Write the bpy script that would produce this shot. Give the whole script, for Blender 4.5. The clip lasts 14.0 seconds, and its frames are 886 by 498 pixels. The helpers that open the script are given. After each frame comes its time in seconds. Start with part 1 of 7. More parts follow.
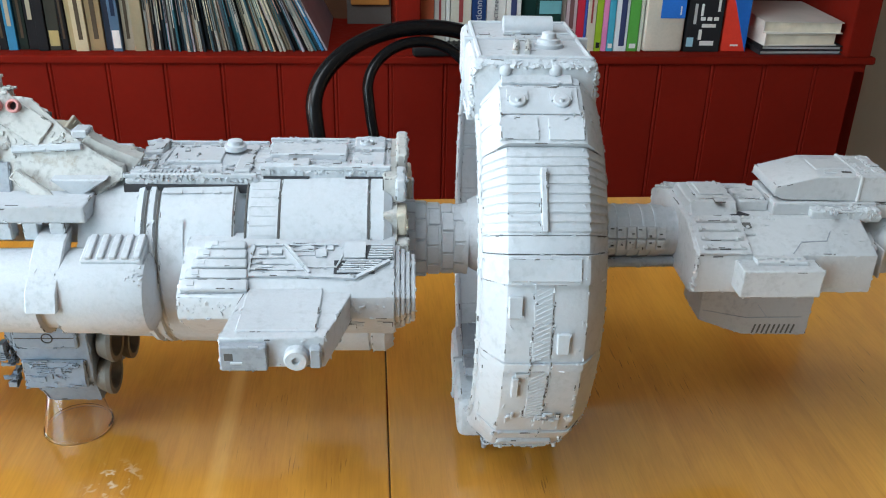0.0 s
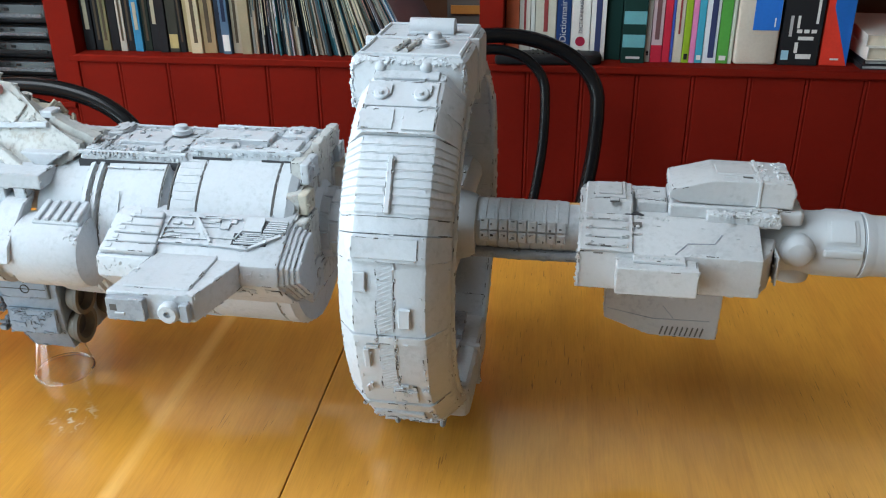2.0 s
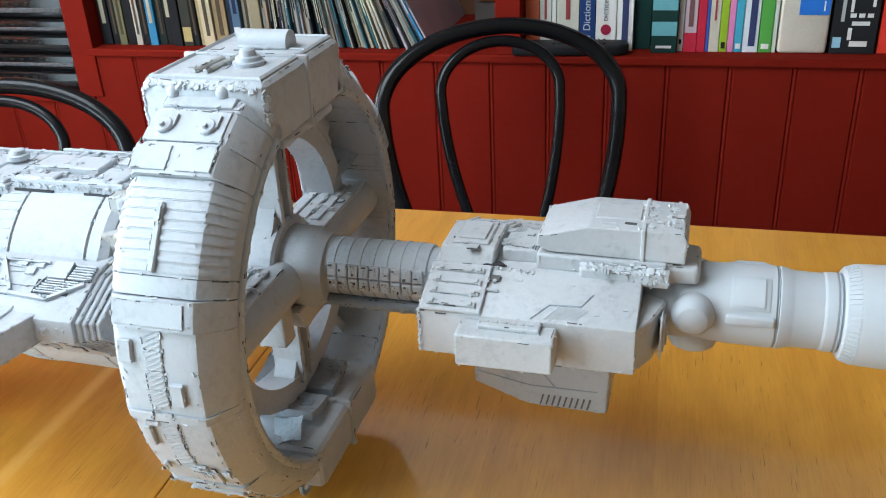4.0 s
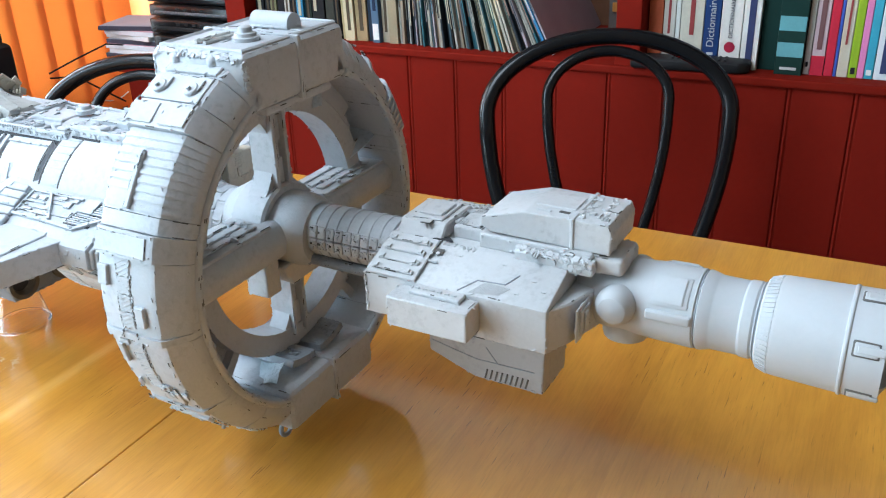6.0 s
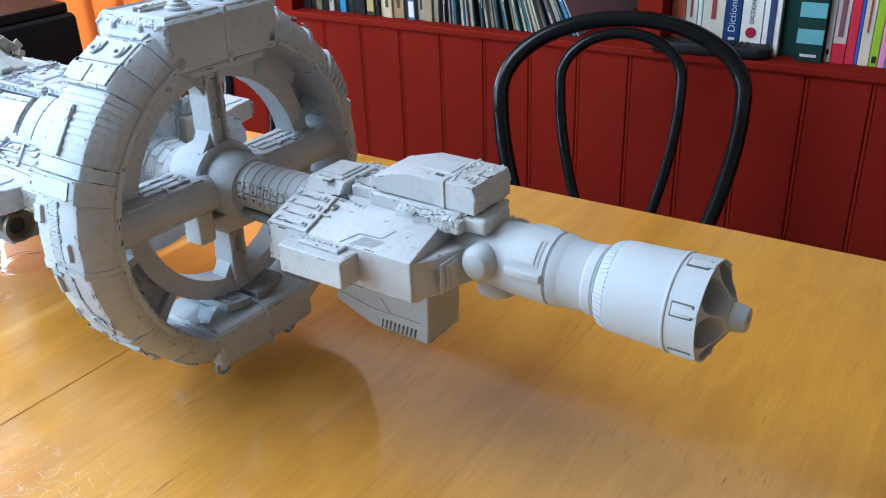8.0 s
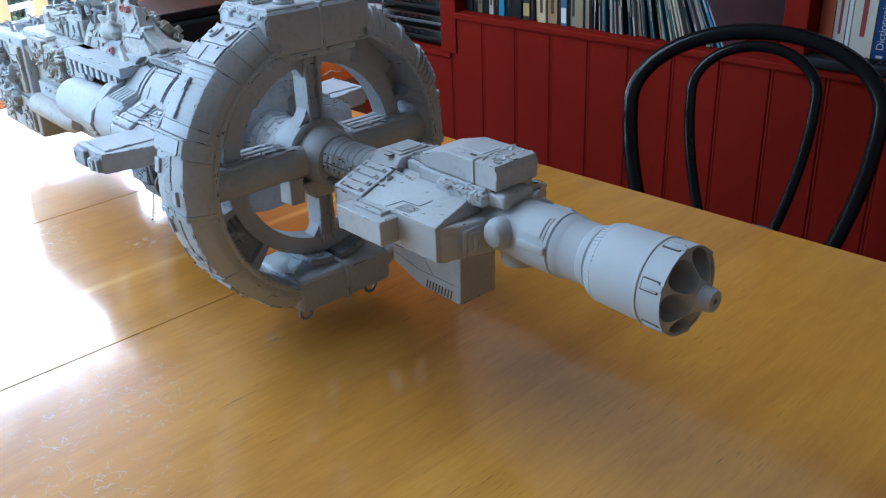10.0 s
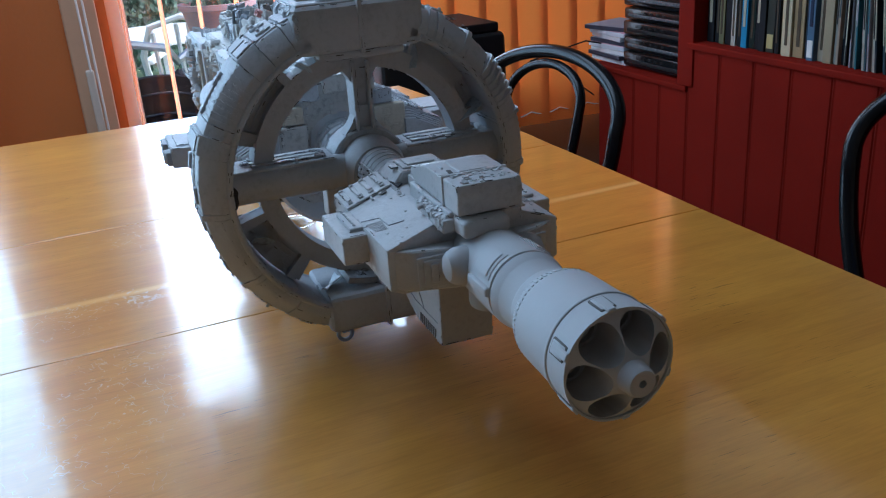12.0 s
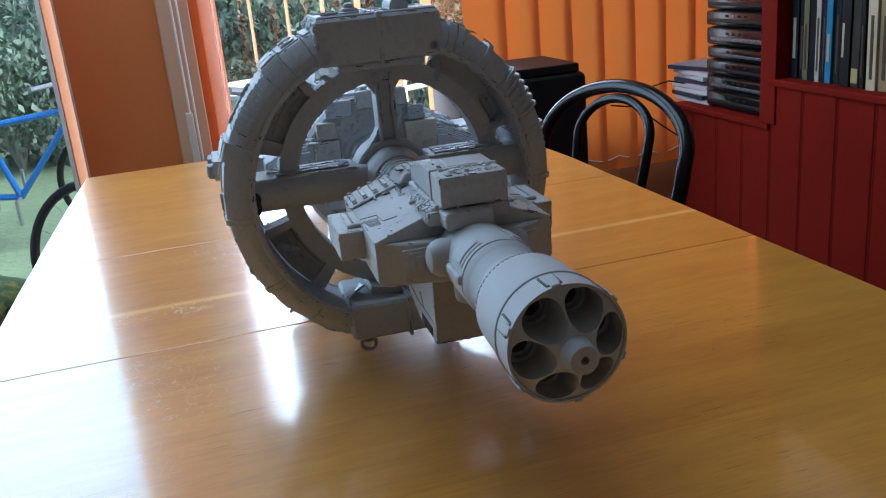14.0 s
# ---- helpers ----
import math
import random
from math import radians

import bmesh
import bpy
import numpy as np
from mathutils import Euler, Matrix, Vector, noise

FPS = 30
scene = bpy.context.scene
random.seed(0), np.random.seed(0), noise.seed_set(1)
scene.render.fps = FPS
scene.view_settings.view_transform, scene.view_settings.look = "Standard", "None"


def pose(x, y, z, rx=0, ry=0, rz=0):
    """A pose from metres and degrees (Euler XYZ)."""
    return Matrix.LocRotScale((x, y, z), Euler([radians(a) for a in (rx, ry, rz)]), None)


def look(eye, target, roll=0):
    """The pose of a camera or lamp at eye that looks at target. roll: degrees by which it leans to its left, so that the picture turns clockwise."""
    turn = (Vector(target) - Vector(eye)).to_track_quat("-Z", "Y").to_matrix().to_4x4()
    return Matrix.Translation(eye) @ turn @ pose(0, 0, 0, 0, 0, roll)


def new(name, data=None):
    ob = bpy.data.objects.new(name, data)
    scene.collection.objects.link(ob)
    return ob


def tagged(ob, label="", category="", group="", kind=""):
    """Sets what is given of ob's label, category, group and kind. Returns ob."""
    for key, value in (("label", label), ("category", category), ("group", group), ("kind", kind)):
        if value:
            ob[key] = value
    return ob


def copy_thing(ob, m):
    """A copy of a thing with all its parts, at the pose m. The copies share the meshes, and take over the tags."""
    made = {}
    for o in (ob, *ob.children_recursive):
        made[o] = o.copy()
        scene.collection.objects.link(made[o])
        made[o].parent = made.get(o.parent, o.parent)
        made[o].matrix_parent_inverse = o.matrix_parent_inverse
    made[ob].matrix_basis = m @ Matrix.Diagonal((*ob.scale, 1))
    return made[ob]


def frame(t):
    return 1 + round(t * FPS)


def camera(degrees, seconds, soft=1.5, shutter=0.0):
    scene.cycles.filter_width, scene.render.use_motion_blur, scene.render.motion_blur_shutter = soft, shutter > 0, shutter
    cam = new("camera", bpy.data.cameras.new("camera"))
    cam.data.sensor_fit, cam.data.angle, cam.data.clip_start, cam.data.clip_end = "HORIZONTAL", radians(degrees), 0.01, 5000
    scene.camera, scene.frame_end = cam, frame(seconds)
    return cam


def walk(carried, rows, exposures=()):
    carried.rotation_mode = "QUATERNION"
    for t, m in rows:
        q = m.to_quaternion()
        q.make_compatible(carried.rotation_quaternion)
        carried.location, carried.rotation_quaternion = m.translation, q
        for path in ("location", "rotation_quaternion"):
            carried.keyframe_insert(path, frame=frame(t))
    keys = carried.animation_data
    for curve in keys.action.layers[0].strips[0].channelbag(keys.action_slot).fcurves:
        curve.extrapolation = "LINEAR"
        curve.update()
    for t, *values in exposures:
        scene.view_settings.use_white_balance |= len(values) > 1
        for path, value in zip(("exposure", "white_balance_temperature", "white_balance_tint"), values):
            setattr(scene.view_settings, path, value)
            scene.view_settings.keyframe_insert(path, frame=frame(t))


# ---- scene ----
cam = camera(53.0, 14.0, soft=1.1)
PATH = [
    (0, (-0.112, -0.07, 1.155), (0.043, 1.718, 0.272), 1.4),
    (0.5, (-0.077, -0.08, 1.155), (-0.029, 1.72, 0.285), 1.5),
    (1, (-0.028, -0.098, 1.161), (-0.109, 1.704, 0.297), 1.0),
    (1.5, (0.022, -0.11, 1.163), (-0.172, 1.688, 0.309), -0.0),
    (2, (0.069, -0.111, 1.158), (-0.168, 1.679, 0.297), -0.5),
    (2.5, (0.101, -0.103, 1.162), (-0.184, 1.677, 0.295), -0.6),
    (3, (0.122, -0.079, 1.158), (-0.214, 1.688, 0.285), -1.2),
    (3.5, (0.17, -0.03, 1.161), (-0.273, 1.704, 0.267), -2.4),
    (4, (0.208, 0.017, 1.152), (-0.257, 1.743, 0.256), -3.0),
    (4.2, (0.216, 0.025, 1.147), (-0.253, 1.753, 0.255), -2.7),
    (6.3, (0.366, 0.018, 1.145), (-0.52, 1.591, 0.285), -2.5),
    (6.5, (0.382, 0.022, 1.145), (-0.529, 1.578, 0.28), -2.8),
    (7, (0.418, 0.035, 1.149), (-0.537, 1.551, 0.26), -3.3),
    (7.2, (0.423, 0.037, 1.147), (-0.537, 1.549, 0.256), -3.1),
    (9.3, (0.587, 0.024, 1.155), (-0.558, 1.408, 0.277), -1.1),
    (9.5, (0.597, 0.022, 1.158), (-0.591, 1.372, 0.283), -1.3),
    (10, (0.597, 0.035, 1.156), (-0.715, 1.273, 0.293), -2.5),
    (10.5, (0.6, 0.098, 1.167), (-0.774, 1.251, 0.284), -3.0),
    (11, (0.614, 0.162, 1.164), (-0.902, 1.15, 0.313), -4.4),
    (11.5, (0.631, 0.214, 1.132), (-1.01, 1.04, 0.342), -4.8),
    (12, (0.653, 0.25, 1.106), (-1.058, 0.959, 0.351), -4.0),
    (12.5, (0.664, 0.263, 1.108), (-1.106, 0.85, 0.386), -3.6),
    (13, (0.677, 0.286, 1.095), (-1.129, 0.828, 0.43), -4.1),
    (13.5, (0.683, 0.298, 1.081), (-1.139, 0.824, 0.446), -4.5),
    (14, (0.692, 0.307, 1.07), (-1.138, 0.816, 0.444), -5.3),
]
EXPOSURES = [(0.0, 1.97, 6550, 6), (2.5, 2.08, 6450, 6), (4.2, 2.38, 6350, 6), (7.0, 2.5, 5900, 6), (9.5, 1.9, 5350, 6), (10.5, 1.34, 5250, 6), (11.5, 1.10, 5120, 6), (13.0, 1.12, 5300, 6), (14.0, 1.20, 5400, 6)]
walk(cam, [(t, look(eye, target, roll)) for t, eye, target, roll in PATH], EXPOSURES)

# ---- daylight: a bright overcast sky, low diffuse sun over the garden ----
world = bpy.data.worlds.new("sky")
scene.world = world
world.use_nodes = True
wn = world.node_tree.nodes
sky = wn.new("ShaderNodeTexSky")
sky.sky_type = "NISHITA"
sky.sun_disc = False
sky.sun_elevation = radians(46)
sky.sun_rotation = radians(27)
sky.air_density, sky.dust_density, sky.ozone_density = 1.0, 4.0, 1.0
world.node_tree.links.new(sky.outputs[0], wn["Background"].inputs[0])
wn["Background"].inputs[1].default_value = 0.13

sun = new("sun", bpy.data.lights.new("sun", "SUN"))
sun.data.energy, sun.data.angle, sun.data.color = 2.0, radians(20), (1.0, 0.96, 0.9)
sun.matrix_world = look((3, 6, 7), (0, 0, 0))

# overhead fill lamp over the table, in an added, unseen roof opening
roof_fill_light = new("roof_daylight", bpy.data.lights.new("roof_daylight", "AREA"))
roof_fill_light.data.shape, roof_fill_light.data.size, roof_fill_light.data.size_y = "RECTANGLE", 1.33, 1.48
roof_fill_light.data.energy, roof_fill_light.data.color = 10.0, (0.86, 0.94, 1.0)
roof_fill_light.matrix_world = look((-1.025, -0.05, 2.40), (-1.025, -0.0499, 0))

# daylight of the glazed patio door, standing in its opening
door_light = new("door_daylight", bpy.data.lights.new("door_daylight", "AREA"))
door_light.data.shape, door_light.data.size, door_light.data.size_y = "RECTANGLE", 1.88, 2.0
door_light.data.energy, door_light.data.color = 21, (0.68, 0.87, 1.0)
door_light.matrix_world = look((-1.86, -0.92, 1.15), (0, -0.92, 1.15))

# daylight of the blind window, standing in its opening behind the slats
window_light = new("window_daylight", bpy.data.lights.new("window_daylight", "AREA"))
window_light.data.shape, window_light.data.size, window_light.data.size_y = "RECTANGLE", 1.66, 1.36
window_light.data.energy, window_light.data.color = 24.0, (0.82, 0.92, 1.0)
window_light.matrix_world = look((-1.885, 1.25, 1.16), (0, 1.25, 1.16))


# ---- mesh tools ----
def finish(name, bm, material, angle=22):
    bmesh.ops.recalc_face_normals(bm, faces=bm.faces)
    me = bpy.data.meshes.new(name)
    bm.to_mesh(me)
    bm.free()
    me.materials.append(material)
    if any(p.material_index for p in me.polygons):
        me.materials.append(M_SEAM)
    me.polygons.foreach_set("use_smooth", [True] * len(me.polygons))
    me.set_sharp_from_angle(angle=radians(angle))
    return new(name, me)


def part(name, bm, material, parent, label=""):
    ob = finish(name, bm, material)
    ob.parent = parent
    return tagged(ob, label)


def thing(name, label, category, m=None, group=""):
    ob = new(name)
    ob.empty_display_size = 0.05
    if m is not None:
        ob.matrix_world = m
    return tagged(ob, label, category, group)


def solo(name, bm, material, label, category, group="", kind="", m=None):
    ob = finish(name, bm, material)
    if m is not None:
        ob.matrix_world = m
    return tagged(ob, label, category, group, kind)


def box(bm, lo, hi, bev=0.0, seg=2, m=None):
    """A box from corner to corner, its edges rounded by bev."""
    lo, hi = Vector(lo), Vector(hi)
    t = Matrix.Translation((lo + hi) / 2) @ Matrix.Diagonal((*(hi - lo), 1))
    if m is not None:
        t = m @ t
    vs = bmesh.ops.create_cube(bm, size=1, matrix=t)["verts"]
    if bev:
        es = {e for v in vs for e in v.link_edges}
        bmesh.ops.bevel(bm, geom=list(es), offset=bev, segments=seg, profile=0.5, affect="EDGES", clamp_overlap=True)


def brick(bm, m, sx, sy, sz, slot=0):
    """A plain small block with its base on the plane of m."""
    vs = [bm.verts.new(m @ Vector((x * sx / 2, y * sy / 2, z * sz))) for z in (0, 1) for y in (-1, 1) for x in (-1, 1)]
    for f in ((0, 2, 3, 1), (4, 5, 7, 6), (0, 1, 5, 4), (1, 3, 7, 5), (3, 2, 6, 7), (2, 0, 4, 6)):
        bm.faces.new([vs[i] for i in f]).material_index = slot


def prism(bm, poly, a, b, axis="x", bev=0.0, seg=2):
    """A polygon drawn out along an axis from a to b. The polygon holds the other two coordinates, in order."""
    put = {"x": lambda p, s: (s, p[0], p[1]), "y": lambda p, s: (p[0], s, p[1]), "z": lambda p, s: (p[0], p[1], s)}[axis]
    r0 = [bm.verts.new(put(p, a)) for p in poly]
    r1 = [bm.verts.new(put(p, b)) for p in poly]
    n = len(poly)
    fs = [bm.faces.new(r0), bm.faces.new(r1)]
    for i in range(n):
        fs.append(bm.faces.new((r0[i], r0[(i + 1) % n], r1[(i + 1) % n], r1[i])))
    if bev:
        es = {e for f in fs for e in f.edges}
        bmesh.ops.bevel(bm, geom=list(es), offset=bev, segments=seg, profile=0.5, affect="EDGES", clamp_overlap=True)


def lathe(bm, profile, seg=48, m=None, caps=True):
    """A turned body round the x axis: (x, radius) from end to end."""
    rings = []
    for x, r in profile:
        ring = []
        for i in range(seg):
            a = 2 * math.pi * i / seg
            p = Vector((x, r * math.cos(a), r * math.sin(a)))
            ring.append(bm.verts.new(m @ p if m is not None else p))
        rings.append(ring)
    for p, q in zip(rings, rings[1:]):
        for i in range(seg):
            bm.faces.new((p[i], p[(i + 1) % seg], q[(i + 1) % seg], q[i]))
    if caps:
        bm.faces.new(rings[0])
        bm.faces.new(rings[-1])


def tube(bm, pts, r, seg=10, closed=False, taper=None):
    """A round tube along points."""
    pts = [Vector(p) for p in pts]
    n = len(pts)
    rings, up = [], Vector((0.31, 0.17, 0.93))
    for i, p in enumerate(pts):
        a = pts[(i - 1) % n] if closed or i else p
        b = pts[(i + 1) % n] if closed or i < n - 1 else p
        d = (b - a).normalized()
        u = (up - d * up.dot(d)).normalized()
        up = u
        w = d.cross(u)
        rr = taper[i] if taper else r
        rings.append([bm.verts.new(p + rr * (math.cos(t) * u + math.sin(t) * w)) for t in (2 * math.pi * k / seg for k in range(seg))])
    pairs = list(zip(rings, rings[1:])) + ([(rings[-1], rings[0])] if closed else [])
    for p, q in pairs:
        for k in range(seg):
            bm.faces.new((p[k], p[(k + 1) % seg], q[(k + 1) % seg], q[k]))
    if not closed:
        bm.faces.new(rings[0])
        bm.faces.new(rings[-1])


def plane_at(o, u, n):
    """A frame with its x along u and its z along n, at o."""
    u, n = Vector(u).normalized(), Vector(n).normalized()
    v = n.cross(u)
    return Matrix(((u.x, v.x, n.x, o[0]), (u.y, v.y, n.y, o[1]), (u.z, v.z, n.z, o[2]), (0, 0, 0, 1)))


def kit(bm, o, u, n, lu, lv, count, rng, h=(0.0006, 0.0022), s=(0.002, 0.009)):
    """Small kit pieces glued on a flat field lu by lv round o: plates, bars, studs and pipes."""
    f = plane_at(o, u, n)
    for _ in range(count):
        x, y = rng.uniform(-lu / 2, lu / 2), rng.uniform(-lv / 2, lv / 2)
        m = f @ pose(x, y, -0.0004, 0, 0, rng.choice((0, 0, 90, rng.uniform(-12, 12))))
        k = rng.random()
        hh = rng.uniform(*h)
        if k < 0.5:
            sx, sy = rng.uniform(*s), rng.uniform(*s) * 0.7
            brick(bm, m, sx, sy, hh)
            # dark, slightly shifted foot that paints contact shade round the piece
            if rng.random() < 0.55:
                brick(bm, m @ pose(0.0002, -0.0002, 0), sx + 0.0006, sy + 0.0006, 0.00058, 1)
        elif k < 0.75:
            for j in range(rng.randint(2, 5)):
                brick(bm, m @ pose(0, j * 0.0016, 0), rng.uniform(0.6, 1) * s[1], 0.0008, hh)
        elif k < 0.9:
            lathe(bm, [(0, 0.0013), (hh * 1.5, 0.0012)], 8, m @ pose(0, 0, 0, 0, -90, 0))
        else:
            lathe(bm, [(0, 0.0008), (s[1], 0.0008)], 6, m @ pose(0, 0, 0.0006))


def wear(bm, rng, rate, dark, least=0.004):
    """Torn burrs, and dark slivers painting seam shade and grime, along the hard edges of a hand-built part: burrs a
    metre, dark share.
    """
    bm.normal_update()
    edges = []
    for e in bm.edges:
        if len(e.link_faces) == 2 and e.calc_length() > least and e.calc_face_angle(0) > 0.3:
            n = (e.link_faces[0].normal + e.link_faces[1].normal).normalized()
            edges.append((e.verts[0].co.copy(), e.verts[1].co.copy(), n))
    for a, b, n in edges:
        u = b - a
        length = u.length
        if n.length < 0.5:
            continue
        f = plane_at(a, u, n)
        k = length * rate
        for _ in range(int(k) + (rng.random() < k - int(k))):
            m = f @ pose(rng.uniform(0, length), rng.uniform(-0.0005, 0.0005), -0.0004, rng.uniform(-25, 25), rng.uniform(-14, 14), rng.gauss(0, 16))
            brick(bm, m, rng.uniform(0.0006, 0.0030), rng.uniform(0.0003, 0.0009), rng.uniform(0.0005, 0.0012))
        s = rng.uniform(0, 0.004)
        while s < length:
            d = min(rng.uniform(0.002, 0.009), length - s)
            if rng.random() < dark and d > 0.001:
                brick(bm, f @ pose(s + d / 2, rng.uniform(-0.0002, 0.0002), -0.0003, 0, 0, rng.gauss(0, 1.5)), d, rng.uniform(0.0003, 0.0007), 0.00042, 1)
            s += d


def lump(bm, c, r, rng, rough=0.14, sub=3):
    """A rough moulded lump: a ball pushed in and out by slow waves."""
    vs = bmesh.ops.create_icosphere(bm, subdivisions=sub, radius=1)["verts"]
    w = [(Vector((rng.gauss(0, 1), rng.gauss(0, 1), rng.gauss(0, 1))).normalized() * rng.uniform(2, 9), rng.uniform(0, 6)) for _ in range(7)]
    for v in vs:
        k = 1 + rough * sum(math.sin(d.dot(v.co) + p) / (1 + 0.12 * d.length_squared ** 0.5) for d, p in w) * 0.5
        v.co = Vector((c[0] + v.co.x * r[0] * k, c[1] + v.co.y * r[1] * k, c[2] + v.co.z * r[2] * k))


def rubble(bm, o, u, n, lu, lv, count, rng, s=(0.0008, 0.0036)):
    """Torn flakes and crumbs of filler heaped on a field lu by lv round o."""
    f = plane_at(o, u, n)
    for _ in range(count):
        x, y = rng.uniform(-0.5, 0.5) * lu, rng.triangular(-0.5, 0.5, 0) * lv
        m = f @ pose(x, y, rng.uniform(-0.0009, -0.0002), rng.gauss(0, 12), rng.gauss(0, 12), rng.uniform(0, 180))
        k = rng.uniform(*s)
        pts = [(k * rng.uniform(0.5, 1) * math.cos(a), k * rng.uniform(0.3, 0.8) * math.sin(a)) for a in (0.3, 1.5, 2.6, 3.9, 5.2)]
        h = rng.uniform(0.0004, 0.0012)
        lo = [bm.verts.new(m @ Vector((p, q, 0))) for p, q in pts]
        hi = [bm.verts.new(m @ Vector((p * 0.8, q * 0.8, h))) for p, q in pts]
        bm.faces.new(hi)
        bm.faces.new(lo)
        for i in range(5):
            bm.faces.new((lo[i], lo[(i + 1) % 5], hi[(i + 1) % 5], hi[i]))


def scrap(bm, o, u, n, lu, lv, count, rng):
    """Larger broken model parts standing at all angles on a field lu by lv round o."""
    f = plane_at(o, u, n)
    for _ in range(count):
        x, y = rng.triangular(-0.5, 0.5, 0) * lu, rng.triangular(-0.5, 0.5, 0) * lv
        m = f @ pose(x, y, -0.001, rng.gauss(0, 14), rng.gauss(0, 14), rng.choice((0, 90, 35, -28)) + rng.gauss(0, 10))
        k = rng.random()
        if k < 0.35:
            a, b, h = rng.uniform(0.005, 0.018), rng.uniform(0.004, 0.010), rng.uniform(0.003, 0.011)
            box(bm, (-a / 2, -b / 2, -0.002), (a / 2, b / 2, h), 0.0006, 1, m)
            brick(bm, m @ pose(0, 0, h), a * 0.6, b * 0.5, 0.0012)
            brick(bm, m @ pose(a * 0.2, 0, h), a * 0.15, b * 0.8, 0.0006, 1)
        elif k < 0.55:
            a, h = rng.uniform(0.008, 0.022), rng.uniform(0.006, 0.014)
            box(bm, (-a / 2, -0.0009, -0.003), (a / 2, 0.0009, h), 0.0003, 1, m)
            for j in range(3):
                brick(bm, m @ pose((j - 1) * a * 0.3, -0.0009, h * 0.5, 90, 0, 0), a * 0.12, h * 0.5, 0.0012)
        elif k < 0.75:
            r, h = rng.uniform(0.0015, 0.0045), rng.uniform(0.005, 0.014)
            lathe(bm, [(-0.003, r), (h * 0.6, r), (h * 0.62, r * 1.25), (h * 0.8, r * 1.25), (h * 0.82, r * 0.8), (h, r * 0.7)], 12, m @ pose(0, 0, 0, 0, -90 + rng.gauss(0, 30), 0))
        elif k < 0.9:
            a = rng.uniform(0.012, 0.034)
            lathe(bm, [(-a / 2, 0.0010), (a / 2, 0.0010)], 7, m @ pose(0, 0, rng.uniform(0.001, 0.007), 0, rng.gauss(0, 16), 0))
        else:
            for j in range(4):
                brick(bm, m @ pose(0, j * 0.0026, 0), rng.uniform(0.006, 0.012), 0.0014, rng.uniform(0.002, 0.006), int(j == 3))


# ---- materials ----
def shader(name, rough=0.5, metal=0.0):
    ma = bpy.data.materials.new(name)
    ma.use_nodes = True
    nt = ma.node_tree
    bs = nt.nodes["Principled BSDF"]
    bs.inputs["Roughness"].default_value, bs.inputs["Metallic"].default_value = rough, metal
    return ma, nt, bs


def node(nt, kind, **values):
    nd = nt.nodes.new("ShaderNode" + kind)
    for key, v in values.items():
        nd.inputs[key.replace("_", " ")].default_value = v
    return nd


def ramp(nt, fac, stops):
    nd = nt.nodes.new("ShaderNodeValToRGB")
    el = nd.color_ramp.elements
    while len(el) < len(stops):
        el.new(0.5)
    for e, (p, c) in zip(el, stops):
        e.position, e.color = p, (*c, 1)
    nt.links.new(fac, nd.inputs[0])
    return nd.outputs[0]


def mixed(nt, fac, a, b, how="MIX"):
    nd = nt.nodes.new("ShaderNodeMix")
    nd.data_type, nd.blend_type = "RGBA", how
    for sock, v in ((nd.inputs[0], fac), (nd.inputs[6], a), (nd.inputs[7], b)):
        if isinstance(v, bpy.types.NodeSocket):
            nt.links.new(v, sock)
        else:
            sock.default_value = v if isinstance(v, (int, float)) else (*v, 1)
    return nd.outputs[2]


